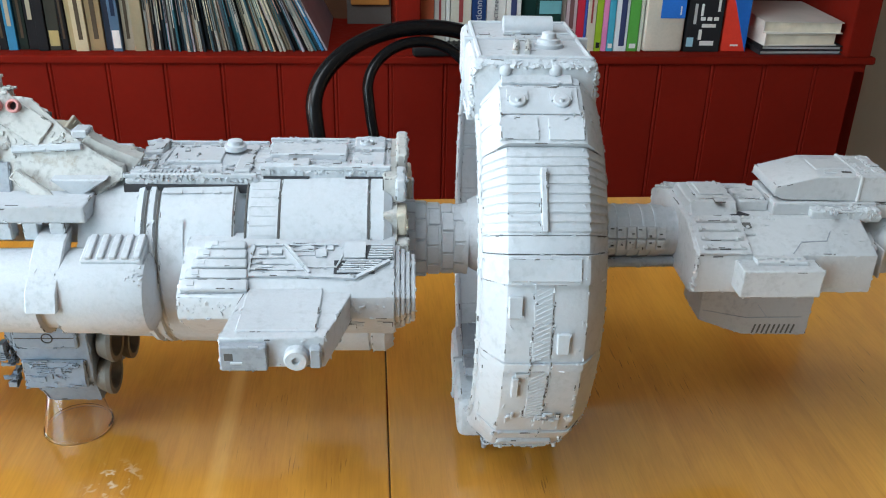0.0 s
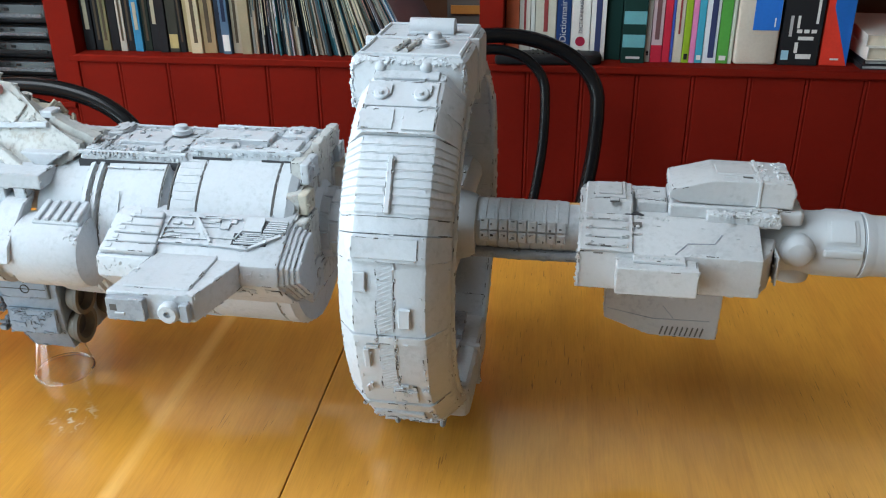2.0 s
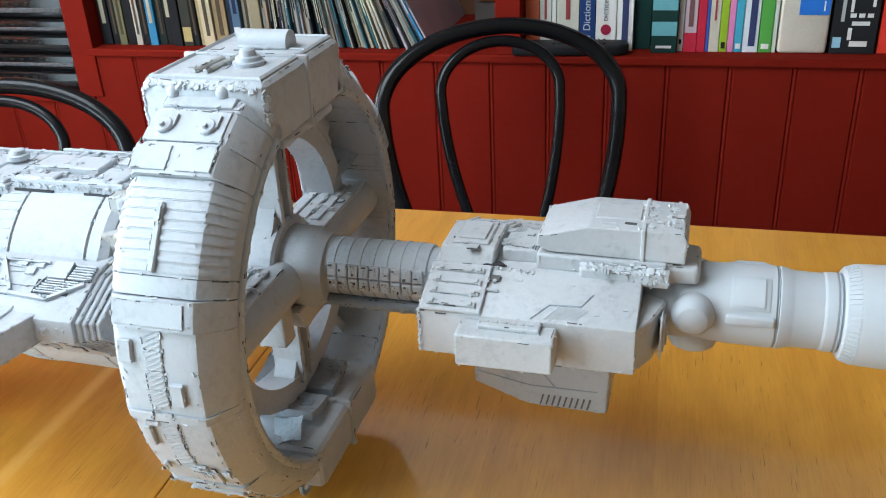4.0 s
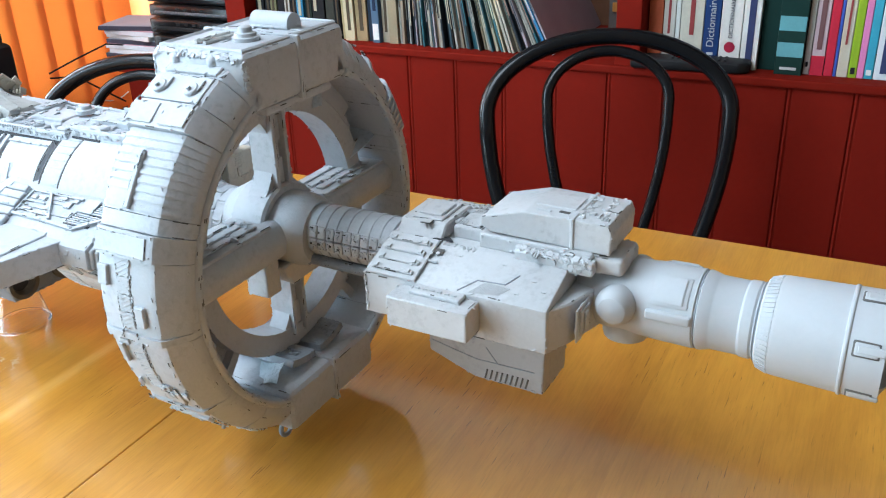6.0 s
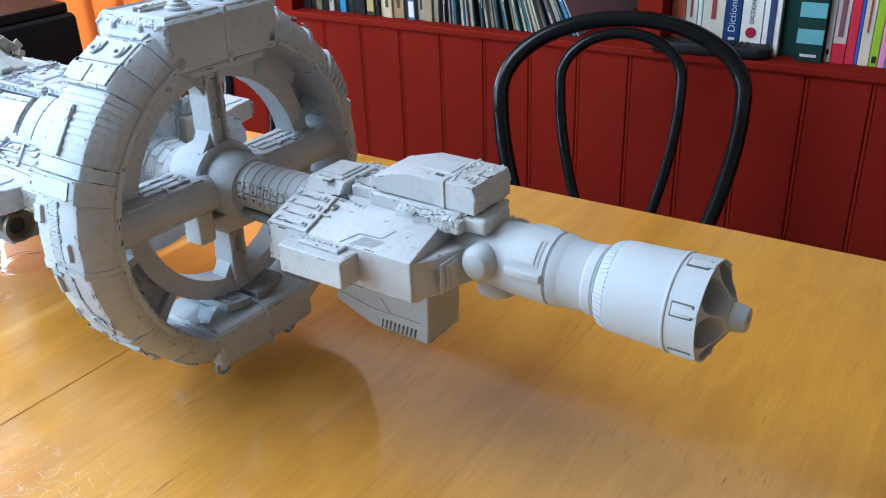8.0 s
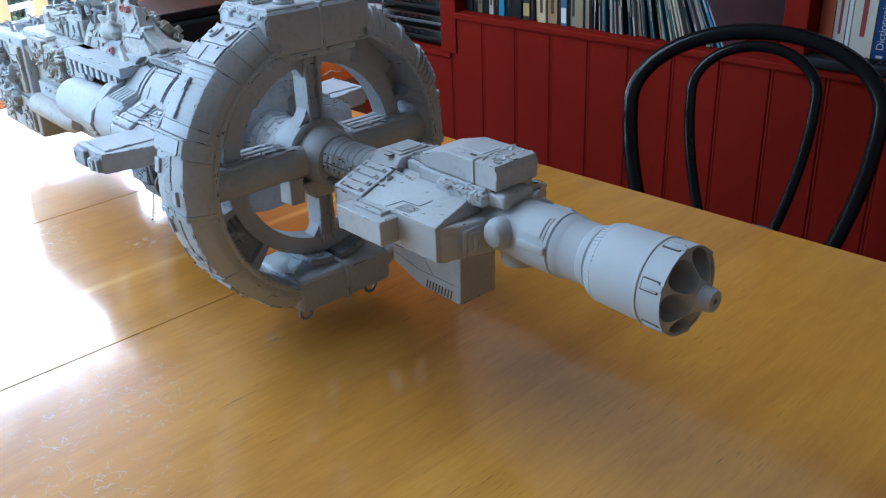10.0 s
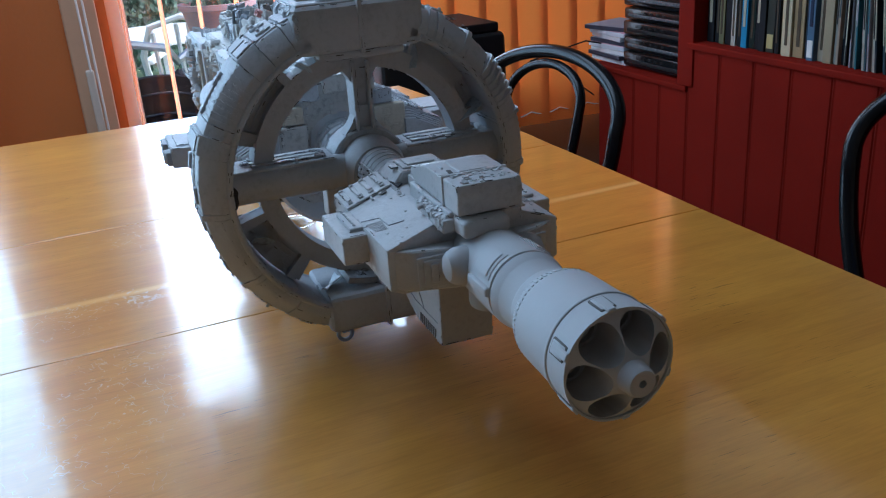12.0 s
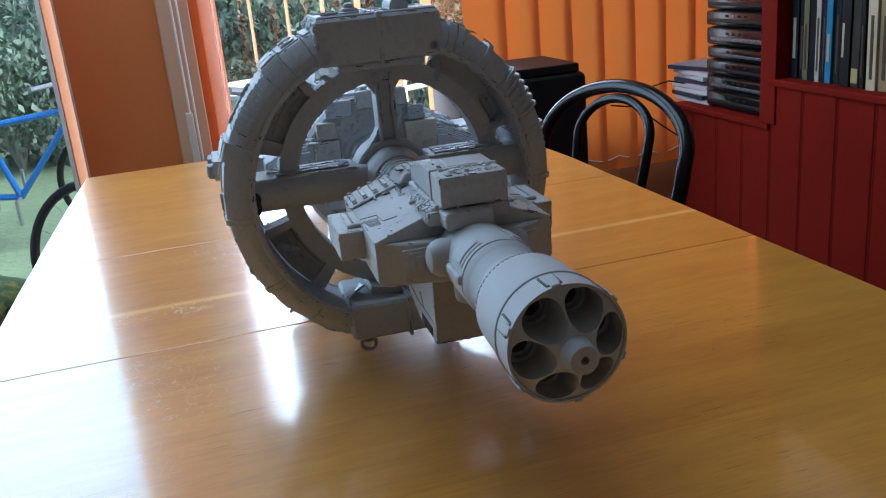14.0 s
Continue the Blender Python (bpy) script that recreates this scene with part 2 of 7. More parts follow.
def painted(name, base, rough=0.5, var=0.12, scale=30, bump=0.15, depth=0.001, coat=0.0, metal=0.0, stain=None, gloss=0.09, spec=0.5, grime=0.0):
    """Paint or plastic with mottling at two scales, uneven gloss and fine relief. stain: colour and share of blotches."""
    ma, nt, bs = shader(name, rough, metal)
    pos = nt.nodes.new("ShaderNodeNewGeometry").outputs["Position"]
    big = node(nt, "TexNoise", Scale=scale * 0.25, Detail=4.0)
    fine = node(nt, "TexNoise", Scale=scale * 6, Detail=5.0)
    for nd in (big, fine):
        nt.links.new(pos, nd.inputs["Vector"])
    lo, hi = [c * (1 - var) for c in base], [min(1, c * (1 + var)) for c in base]
    c = ramp(nt, big.outputs[0], ((0.35, lo), (0.65, hi)))
    c = mixed(nt, 0.25, c, ramp(nt, fine.outputs[0], ((0.35, lo), (0.65, hi))))
    if grime:
        dots = node(nt, "TexNoise", Scale=240, Detail=5.0, Roughness=0.6)
        zone = node(nt, "TexNoise", Scale=45, Detail=5.0, Roughness=0.65)
        for nd in (dots, zone):
            nt.links.new(pos, nd.inputs["Vector"])
        fac = mixed(nt, 1.0, ramp(nt, dots.outputs[0], ((0.47, (0, 0, 0)), (0.66, (grime,) * 3))), ramp(nt, zone.outputs[0], ((0.42, (0.15,) * 3), (0.62, (1, 1, 1)))), "MULTIPLY")
        c = mixed(nt, fac, c, [k * 0.5 for k in base])
    if stain:
        blot = node(nt, "TexNoise", Scale=scale * 0.6, Detail=8.0, Roughness=0.7)
        nt.links.new(pos, blot.inputs["Vector"])
        c = mixed(nt, ramp(nt, blot.outputs[0], ((1 - stain[1], (0, 0, 0)), (min(1, 1.12 - stain[1]), (0.6, 0.6, 0.6)))), c, stain[0])
    nt.links.new(c, bs.inputs["Base Color"])
    nt.links.new(ramp(nt, fine.outputs[0], ((0.3, [max(0.02, rough - gloss)] * 3), (0.7, [min(1, rough + gloss)] * 3))), bs.inputs["Roughness"])
    if bump:
        bp = node(nt, "Bump", Strength=bump, Distance=depth)
        nt.links.new(fine.outputs[0], bp.inputs["Height"])
        nt.links.new(bp.outputs[0], bs.inputs["Normal"])
    bs.inputs["Coat Weight"].default_value = coat
    bs.inputs["Specular IOR Level"].default_value = spec
    bs.inputs["Coat Roughness"].default_value = 0.08
    return ma


STREAK = 0.2200


def varnished_wood(name, dark, light, rough=0.3, coat=0.9, marks=True):
    """Honey pine boards whose grain runs along y, under a worn gloss varnish."""
    ma, nt, bs = shader(name, rough)
    pos = nt.nodes.new("ShaderNodeNewGeometry").outputs["Position"]
    mp = node(nt, "Mapping", Scale=(1, 0.06, 1))
    nt.links.new(pos, mp.inputs["Vector"])
    grain = node(nt, "TexNoise", Scale=150, Detail=6.0, Distortion=0.4)
    wide = node(nt, "TexNoise", Scale=16, Detail=3.0, Distortion=0.8)
    flecks = node(nt, "TexNoise", Scale=620, Detail=2.0, Distortion=0.4)
    fine = node(nt, "TexNoise", Scale=560, Detail=4.0, Distortion=0.6)
    soft = node(nt, "Mapping", Scale=(1, 0.3, 1))
    nt.links.new(pos, soft.inputs["Vector"])
    mottle = node(nt, "TexNoise", Scale=34, Detail=5.0, Roughness=0.6, Distortion=0.5)
    nt.links.new(soft.outputs[0], mottle.inputs["Vector"])
    patch = node(nt, "TexNoise", Scale=9, Detail=3.0)
    cloud = node(nt, "TexNoise", Scale=5, Detail=5.0)
    for nd, src in ((grain, mp.outputs[0]), (wide, mp.outputs[0]), (flecks, mp.outputs[0]), (fine, mp.outputs[0]), (patch, pos), (cloud, pos)):
        nt.links.new(src, nd.inputs["Vector"])
    sep = nt.nodes.new("ShaderNodeSeparateXYZ")
    nt.links.new(pos, sep.inputs[0])
    cell = nt.nodes.new("ShaderNodeMath")
    cell.operation = "MULTIPLY_ADD"
    cell.inputs[1].default_value, cell.inputs[2].default_value = 1 / 0.113, 0.08
    nt.links.new(sep.outputs[0], cell.inputs[0])
    flo = nt.nodes.new("ShaderNodeMath")
    flo.operation = "FLOOR"
    nt.links.new(cell.outputs[0], flo.inputs[0])
    rnd = nt.nodes.new("ShaderNodeTexWhiteNoise")
    rnd.noise_dimensions = "1D"
    nt.links.new(flo.outputs[0], rnd.inputs["W"])
    mid = [(a + b) / 2 for a, b in zip(dark, light)]
    c = ramp(nt, wide.outputs[0], ((0.3, mid), (0.7, light)))
    c = mixed(nt, 0.24, c, ramp(nt, grain.outputs[0], ((0.32, [k * 0.8 for k in dark]), (0.6, light))))
    c = mixed(nt, 0.36, c, ramp(nt, mottle.outputs[0], ((0.34, [k * 0.9 for k in dark]), (0.62, light))))
    c = mixed(nt, 0.28, c, ramp(nt, rnd.outputs["Value"], ((0.0, dark), (1.0, light))))
    c = mixed(nt, 0.11, c, ramp(nt, fine.outputs[0], ((0.34, [k * 0.62 for k in dark]), (0.58, light))))
    pores = mixed(nt, 1.0, ramp(nt, flecks.outputs[0], ((0.645, (0, 0, 0)), (0.70, (0.75, 0.75, 0.75)))), ramp(nt, patch.outputs[0], ((0.52, (0.05,) * 3), (0.64, (1, 1, 1)))), "MULTIPLY")
    c = mixed(nt, pores, c, [k * 0.4 for k in dark])
    c = mixed(nt, ramp(nt, cloud.outputs[0], ((0.6, (0, 0, 0)), (0.8, (0.35, 0.35, 0.35)))), c, [k * 0.8 for k in dark])
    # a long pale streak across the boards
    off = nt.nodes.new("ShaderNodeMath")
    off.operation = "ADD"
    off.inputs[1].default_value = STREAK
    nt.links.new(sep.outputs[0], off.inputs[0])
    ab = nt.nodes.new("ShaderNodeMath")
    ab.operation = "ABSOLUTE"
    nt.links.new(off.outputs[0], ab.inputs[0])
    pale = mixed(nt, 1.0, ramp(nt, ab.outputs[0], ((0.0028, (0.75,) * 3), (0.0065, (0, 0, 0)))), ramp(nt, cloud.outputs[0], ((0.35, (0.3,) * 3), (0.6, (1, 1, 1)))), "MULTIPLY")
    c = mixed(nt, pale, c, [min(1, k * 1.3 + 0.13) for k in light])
    # pale scratches and dull white rings worn into the varnish, patch by patch
    for (cx, cy, rad), sc, thin in (((-0.02, 0.235, 0.10), 60, 0.022), ((-0.19, 0.205, 0.06), 70, 0.024), ((-0.39, 0.32, 0.09), 60, 0.020), ((0.10, 0.18, 0.10), 46, 0.016), ((-0.288, 0.408, 0.022), 70, 0.10), ((-0.208, 0.278, 0.035), 42, 0.10)):
        dist = nt.nodes.new("ShaderNodeVectorMath")
        dist.operation = "DISTANCE"
        nt.links.new(pos, dist.inputs[0])
        dist.inputs[1].default_value = (cx, cy, 0.75)
        bend = node(nt, "TexNoise", Scale=30, Detail=3.0)
        nt.links.new(pos, bend.inputs["Vector"])
        warp = mixed(nt, 0.06, pos, bend.outputs["Color"])
        cut = nt.nodes.new("ShaderNodeTexVoronoi")
        cut.feature = "DISTANCE_TO_EDGE"
        cut.inputs["Scale"].default_value = sc
        nt.links.new(warp, cut.inputs["Vector"])
        line = ramp(nt, cut.outputs["Distance"], ((thin * 0.3, (0.6,) * 3), (thin * 1.2, (0, 0, 0))))
        here = ramp(nt, dist.outputs["Value"], ((rad * 0.4, (1, 1, 1)), (rad, (0, 0, 0))))
        chop = node(nt, "TexNoise", Scale=130, Detail=2.0)
        nt.links.new(pos, chop.inputs["Vector"])
        some = ramp(nt, chop.outputs[0], ((0.48, (0, 0, 0)), (0.56, (1, 1, 1))))
        fac = mixed(nt, 1.0, mixed(nt, 1.0, line, here, "MULTIPLY"), some, "MULTIPLY")
        c = mixed(nt, fac, c, (0.75, 0.68, 0.55))
    nt.links.new(c, bs.inputs["Base Color"])
    bs.inputs["Coat Weight"].default_value = coat
    bs.inputs["Coat IOR"].default_value = 1.75
    wear = node(nt, "TexNoise", Scale=22, Detail=7.0, Roughness=0.7)
    nt.links.new(pos, wear.inputs["Vector"])
    nt.links.new(ramp(nt, wear.outputs[0], ((0.35, (0.05,) * 3), (0.8, (0.22,) * 3))), bs.inputs["Coat Roughness"])
    bp = node(nt, "Bump", Strength=0.12, Distance=0.0006)
    nt.links.new(grain.outputs[0], bp.inputs["Height"])
    nt.links.new(bp.outputs[0], bs.inputs["Normal"])
    soft = node(nt, "Bump", Strength=0.25, Distance=0.0012)
    wave = node(nt, "TexNoise", Scale=14, Detail=2.0)
    nt.links.new(pos, wave.inputs["Vector"])
    nt.links.new(wave.outputs[0], soft.inputs["Height"])
    nt.links.new(soft.outputs[0], bs.inputs["Coat Normal"])
    return ma


def clear(name, tint=(1, 1, 1), rough=0.0, ior=1.45, through_share=1.0):
    ma, nt, bs = shader(name, rough)
    bs.inputs["Base Color"].default_value = (*tint, 1)
    bs.inputs["Transmission Weight"].default_value = through_share
    bs.inputs["IOR"].default_value = ior
    return ma


def translucent(name, base):
    """Blind fabric: part of the light comes through."""
    ma, nt, bs = shader(name, 0.8)
    weave = node(nt, "TexNoise", Scale=900, Detail=2.0)
    pos = nt.nodes.new("ShaderNodeNewGeometry").outputs["Position"]
    nt.links.new(pos, weave.inputs["Vector"])
    c = ramp(nt, weave.outputs[0], ((0.35, [k * 0.85 for k in base]), (0.65, base)))
    nt.links.new(c, bs.inputs["Base Color"])
    tr = node(nt, "BsdfTranslucent")
    nt.links.new(c, tr.inputs["Color"])
    mx = node(nt, "MixShader", Fac=0.075)
    nt.links.new(bs.outputs[0], mx.inputs[1])
    nt.links.new(tr.outputs[0], mx.inputs[2])
    nt.links.new(mx.outputs[0], nt.nodes["Material Output"].inputs[0])
    return ma


M_SHIP = painted("grey_white_primer", (0.455, 0.48, 0.512), 0.55, 0.07, 60, 0.5, 0.0005, stain=((0.36, 0.34, 0.31), 0.31), grime=0.35)
M_SHIP_WARM = painted("warm_grey_primer", (0.505, 0.515, 0.53), 0.5, 0.07, 60, 0.4, 0.0005, stain=((0.36, 0.33, 0.30), 0.30), grime=0.4)
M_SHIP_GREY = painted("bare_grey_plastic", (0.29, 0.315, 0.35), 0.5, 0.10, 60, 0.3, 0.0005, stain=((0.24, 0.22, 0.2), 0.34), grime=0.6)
M_SHIP_DIRTY = painted("stained_primer", (0.47, 0.47, 0.455), 0.6, 0.10, 50, 0.35, 0.0006, stain=((0.36, 0.29, 0.21), 0.42), grime=0.8)
M_SHIP_NOZZLE = painted("nozzle_grey", (0.455, 0.47, 0.49), 0.62, 0.05, 60, 0.15, 0.0004, spec=0.3)
M_ENGINE = painted("blue_grey_kit_plastic", (0.25, 0.31, 0.39), 0.45, 0.12, 60, 0.2, 0.0005, stain=((0.40, 0.42, 0.42), 0.36), grime=0.6)
M_KEEL = painted("pale_grey_plastic", (0.37, 0.375, 0.39), 0.5, 0.08, 60, 0.2, 0.0005, stain=((0.30, 0.28, 0.26), 0.30), grime=0.4)
M_BELL = painted("burnt_brown_plastic", (0.13, 0.115, 0.095), 0.5, 0.3, 60, 0.2, 0.0004, stain=((0.35, 0.34, 0.31), 0.40))
M_SILL = painted("grey_brown_wall_paint", (0.13, 0.105, 0.09), 0.8, 0.1, 10, 0.3, 0.002)
M_BIKE = painted("dark_grey_bike_enamel", (0.06, 0.07, 0.085), 0.25, 0.15, 30, 0.0)
M_BRICK = painted("weathered_garden_brick", (0.24, 0.19, 0.16), 0.85, 0.25, 12, 0.5, 0.004)
M_TUB = painted("faded_pink_plastic", (0.42, 0.27, 0.29), 0.5, 0.12, 20, 0.1)
M_TRIM_SHEEN = painted("painted_trim_sheen", (0.09, 0.10, 0.11), 0.25, 0.1, 40, 0.0)
M_FLAKE = painted("blue_grey_sheet_plastic", (0.45, 0.52, 0.58), 0.3, 0.12, 60, 0.1, 0.0003, stain=((0.22, 0.24, 0.26), 0.36))
M_PUTTY = painted("cream_filler", (0.50, 0.46, 0.38), 0.7, 0.12, 50, 0.4, 0.0006, stain=((0.42, 0.30, 0.14), 0.36), grime=0.5)
# dark grey of seams and slots; also paints shade along part edges
M_SEAM = painted("seam_and_shade_grey", (0.09, 0.085, 0.08), 0.8, 0.5, 60)
# near-black that paints the shade inside gaps and holes
M_GAP = painted("gap_and_hole_shade", (0.03, 0.03, 0.035), 0.7, 0.2, 60)
M_PINK = painted("pink_plastic", (0.55, 0.25, 0.24), 0.5, 0.1, 60)
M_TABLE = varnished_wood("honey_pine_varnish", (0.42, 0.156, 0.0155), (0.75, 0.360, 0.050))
M_RED = painted("dark_red_satin_paint", (0.175, 0.0110, 0.0058), 0.7, 0.12, 14, 0.2, 0.0015, spec=0.04)
M_BLACK = painted("black_gloss_enamel", (0.008, 0.008, 0.009), 0.2, 0.1, 12, 0.0, gloss=0.03, spec=0.28)
M_BLACK_MATT = painted("black_plastic", (0.011, 0.011, 0.012), 0.5, 0.15, 40, 0.06, gloss=0.04, spec=0.2)
M_SEAT = painted("black_vinyl", (0.02, 0.02, 0.022), 0.5, 0.2, 40, 0.3)
M_ORANGE_WALL = painted("orange_wall_paint", (0.52, 0.16, 0.035), 0.7, 0.08, 10, 0.3, 0.002)
M_CREAM = painted("cream_wall_paint", (0.58, 0.54, 0.47), 0.75, 0.05, 10, 0.3, 0.002)
M_BEIGE = painted("beige_trim_paint", (0.55, 0.36, 0.23), 0.6, 0.06, 10, 0.2, 0.001)
M_DULL = painted("dull_beige_wall_paint", (0.25, 0.235, 0.21), 0.8, 0.06, 10, 0.3, 0.002)
M_BOUNCE_WALL = painted("warm_bounce_paint", (0.46, 0.29, 0.18), 0.8, 0.06, 10, 0.3, 0.002)
M_FLOOR = painted("dark_wood_floor", (0.09, 0.06, 0.04), 0.45, 0.3, 12, 0.3, 0.002)
M_UPVC = painted("white_window_frame", (0.75, 0.75, 0.74), 0.35, 0.03, 20, 0.05)
M_PAGES = painted("page_edges", (0.66, 0.6, 0.48), 0.8, 0.1, 200, 0.3)
M_BROWN = painted("brown_wood_veneer", (0.14, 0.06, 0.03), 0.45, 0.25, 12, 0.2)
M_BLIND = translucent("orange_blind_fabric", (0.75, 0.21, 0.035))
M_GLASS = clear("window_glass")
M_CUP = clear("clear_plastic", (1.0, 1.0, 1.0), 0.0, 1.30, 1.0)
# grass and leaf greens are greyed, the haze of the panes put into them
M_GRASS = painted("grass", (0.16, 0.23, 0.13), 0.8, 0.4, 3, 0.6, 0.02)
M_PAVING = painted("garden_paving", (0.42, 0.41, 0.40), 0.8, 0.2, 4, 0.5, 0.005)
M_LEAF = painted("garden_leaves", (0.15, 0.23, 0.17), 0.5, 0.4, 3, 0.3)
M_FENCE = painted("weathered_fence", (0.24, 0.25, 0.23), 0.8, 0.2, 8, 0.4, 0.003)
M_WHITE_PLASTIC = painted("white_garden_plastic", (0.8, 0.8, 0.78), 0.4, 0.05, 20, 0.1)
M_BLUE = painted("blue_bike_enamel", (0.03, 0.16, 0.5), 0.25, 0.1, 30, 0.0)
M_STEEL = painted("grey_steel", (0.35, 0.37, 0.4), 0.35, 0.1, 40, 0.05, metal=0.8)
M_CLOTH = painted("blue_cloth", (0.05, 0.10, 0.22), 0.9, 0.25, 60, 0.6, 0.002)

M_CAMO = painted("patterned_fabric", (0.05, 0.10, 0.02), 0.9, 0.3, 60, 0.5, 0.001, stain=((0.30, 0.26, 0.06), 0.52))


# ---- the room: x along the table, the bookcase at the far side (+y), the garden windows at the end (-x) ----
X_END, X_BACK, Y_FAR, Y_NEAR, H = -1.9, 2.6, 1.80, -2.4, 2.42


def slab(name, lo, hi, material, label, bev=0.0):
    bm = bmesh.new()
    box(bm, lo, hi, bev)
    return solo(name, bm, material, label, name.split("_")[0], kind="structure")


slab("floor", (X_END - 0.12, Y_NEAR - 0.1, -0.05), (X_BACK + 0.1, 2.25, 0.0), M_FLOOR, "dark brown wooden floor of the dining room")
bm = bmesh.new()
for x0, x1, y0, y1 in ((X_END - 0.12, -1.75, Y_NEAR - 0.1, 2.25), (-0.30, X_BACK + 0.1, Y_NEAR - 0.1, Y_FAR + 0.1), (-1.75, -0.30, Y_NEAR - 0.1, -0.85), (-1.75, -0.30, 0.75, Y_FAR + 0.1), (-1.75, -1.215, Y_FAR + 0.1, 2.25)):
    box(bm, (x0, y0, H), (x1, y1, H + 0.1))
solo("ceiling", bm, M_DULL, "plain beige ceiling with an added roof opening", "ceiling", kind="structure")
slab("wall_far", (-1.215, Y_FAR, 0.0), (X_BACK, Y_FAR + 0.1, H), M_CREAM, "cream painted wall behind the bookcase")
slab("wall_niche", (X_END, 2.15, 0.0), (-1.215, 2.25, H), M_ORANGE_WALL, "orange painted wall of the niche beside the bookcase")
slab("wall_return", (-1.215, Y_FAR + 0.1, 0.0), (-1.115, 2.25, H), M_ORANGE_WALL, "orange painted short wall beside the niche")
slab("wall_near", (X_END, Y_NEAR - 0.1, 0.0), (X_BACK, Y_NEAR, H), M_DULL, "plain dull beige wall opposite the bookcase")
# unseen wall; its brown is chosen to bounce warm fill onto the ship
slab("wall_back", (X_BACK, Y_NEAR - 0.1, 0.0), (X_BACK + 0.1, Y_FAR + 0.1, H), M_BOUNCE_WALL, "unseen brown wall closing the room, coloured to bounce warm light")

# end wall: patio door opening y -1.95..0.04, pier, blind window y 0.40..1.74
for i, (lo, hi) in enumerate((((Y_NEAR - 0.1, 0.0), (-1.95, H)), ((0.04, 0.0), (0.40, H)), ((2.10, 0.0), (2.25, H)), ((0.40, 0.0), (2.10, 0.47)), ((-1.95, 2.2), (0.04, H)), ((0.40, 2.2), (2.10, H)))):
    slab("wall_end_%d" % (i + 1), (X_END - 0.12, *lo), (X_END, *hi), M_SILL if i == 3 else M_ORANGE_WALL, "grey-brown painted wall under the blinds" if i == 3 else "orange painted wall beside the garden windows")


def glazing(name, label, y0, y1, z0, z1, bars):
    """White frame with one pane between each two bars."""
    w = tagged(new(name), label, "window", kind="structure")
    x = X_END - 0.07
    bm = bmesh.new()
    for a, b in ((y0, y0 + 0.05), (y1 - 0.05, y1)):
        box(bm, (x - 0.03, a, z0), (x + 0.03, b, z1), 0.004)
    for a, b in ((z0, z0 + 0.06), (z1 - 0.06, z1)):
        box(bm, (x - 0.03, y0 + 0.05, a), (x + 0.03, y1 - 0.05, b), 0.004)
    for y in bars:
        box(bm, (x - 0.03, y - 0.03, z0 + 0.06), (x + 0.03, y + 0.03, z1 - 0.06), 0.004)
    part("window_frame", bm, M_UPVC, w)
    edges = [y0 + 0.05] + [s for y in bars for s in (y - 0.03, y + 0.03)] + [y1 - 0.05]
    for a, b in zip(edges[::2], edges[1::2]):
        bm = bmesh.new()
        box(bm, (x - 0.003, a, z0 + 0.06), (x + 0.003, b, z1 - 0.06))
        part("pane", bm, M_GLASS, w).visible_shadow = False


glazing("door_1", "white framed glazed patio door to the garden", -1.95, 0.04, 0.0, 2.2, (-0.95,))
glazing("window_1", "white framed garden window behind vertical blinds", 0.40, 2.10, 0.47, 2.2, (1.24,))

# unseen roof window, added to carry the overhead fill lamp
w = tagged(new("window_2"), "white framed roof opening, added unseen above the table for overhead light", "window", kind="structure")
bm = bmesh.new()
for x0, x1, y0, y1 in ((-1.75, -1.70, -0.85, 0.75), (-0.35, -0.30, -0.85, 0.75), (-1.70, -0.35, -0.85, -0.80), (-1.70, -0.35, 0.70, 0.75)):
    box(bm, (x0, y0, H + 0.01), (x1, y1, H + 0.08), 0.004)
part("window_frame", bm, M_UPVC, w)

# pale boxed-in pipe with a white cord cleat on the pier
bm = bmesh.new()
box(bm, (X_END, 0.29, 0.0), (X_END + 0.03, 0.375, H), 0.004)
solo("trim_pier", bm, M_BEIGE, "pale beige boxed edge strip on the orange pier", "trim", kind="structure")
bm = bmesh.new()
tube(bm, [(X_END + 0.045, 0.325, 2.3), (X_END + 0.045, 0.328, 1.4), (X_END + 0.045, 0.332, 0.55)], 0.003)
tube(bm, [(X_END + 0.05, 0.345, 2.3), (X_END + 0.05, 0.345, 1.4), (X_END + 0.05, 0.345, 0.55)], 0.003)
solo("blind_cord", bm, M_UPVC, "white pull cord of the vertical blind", "cord")
bm = bmesh.new()
box(bm, (X_END + 0.03, 0.318, 0.48), (X_END + 0.048, 0.338, 0.72), 0.004)
solo("cord_weight", bm, M_CREAM, "white plastic cord tensioner on the pier", "blind cord")


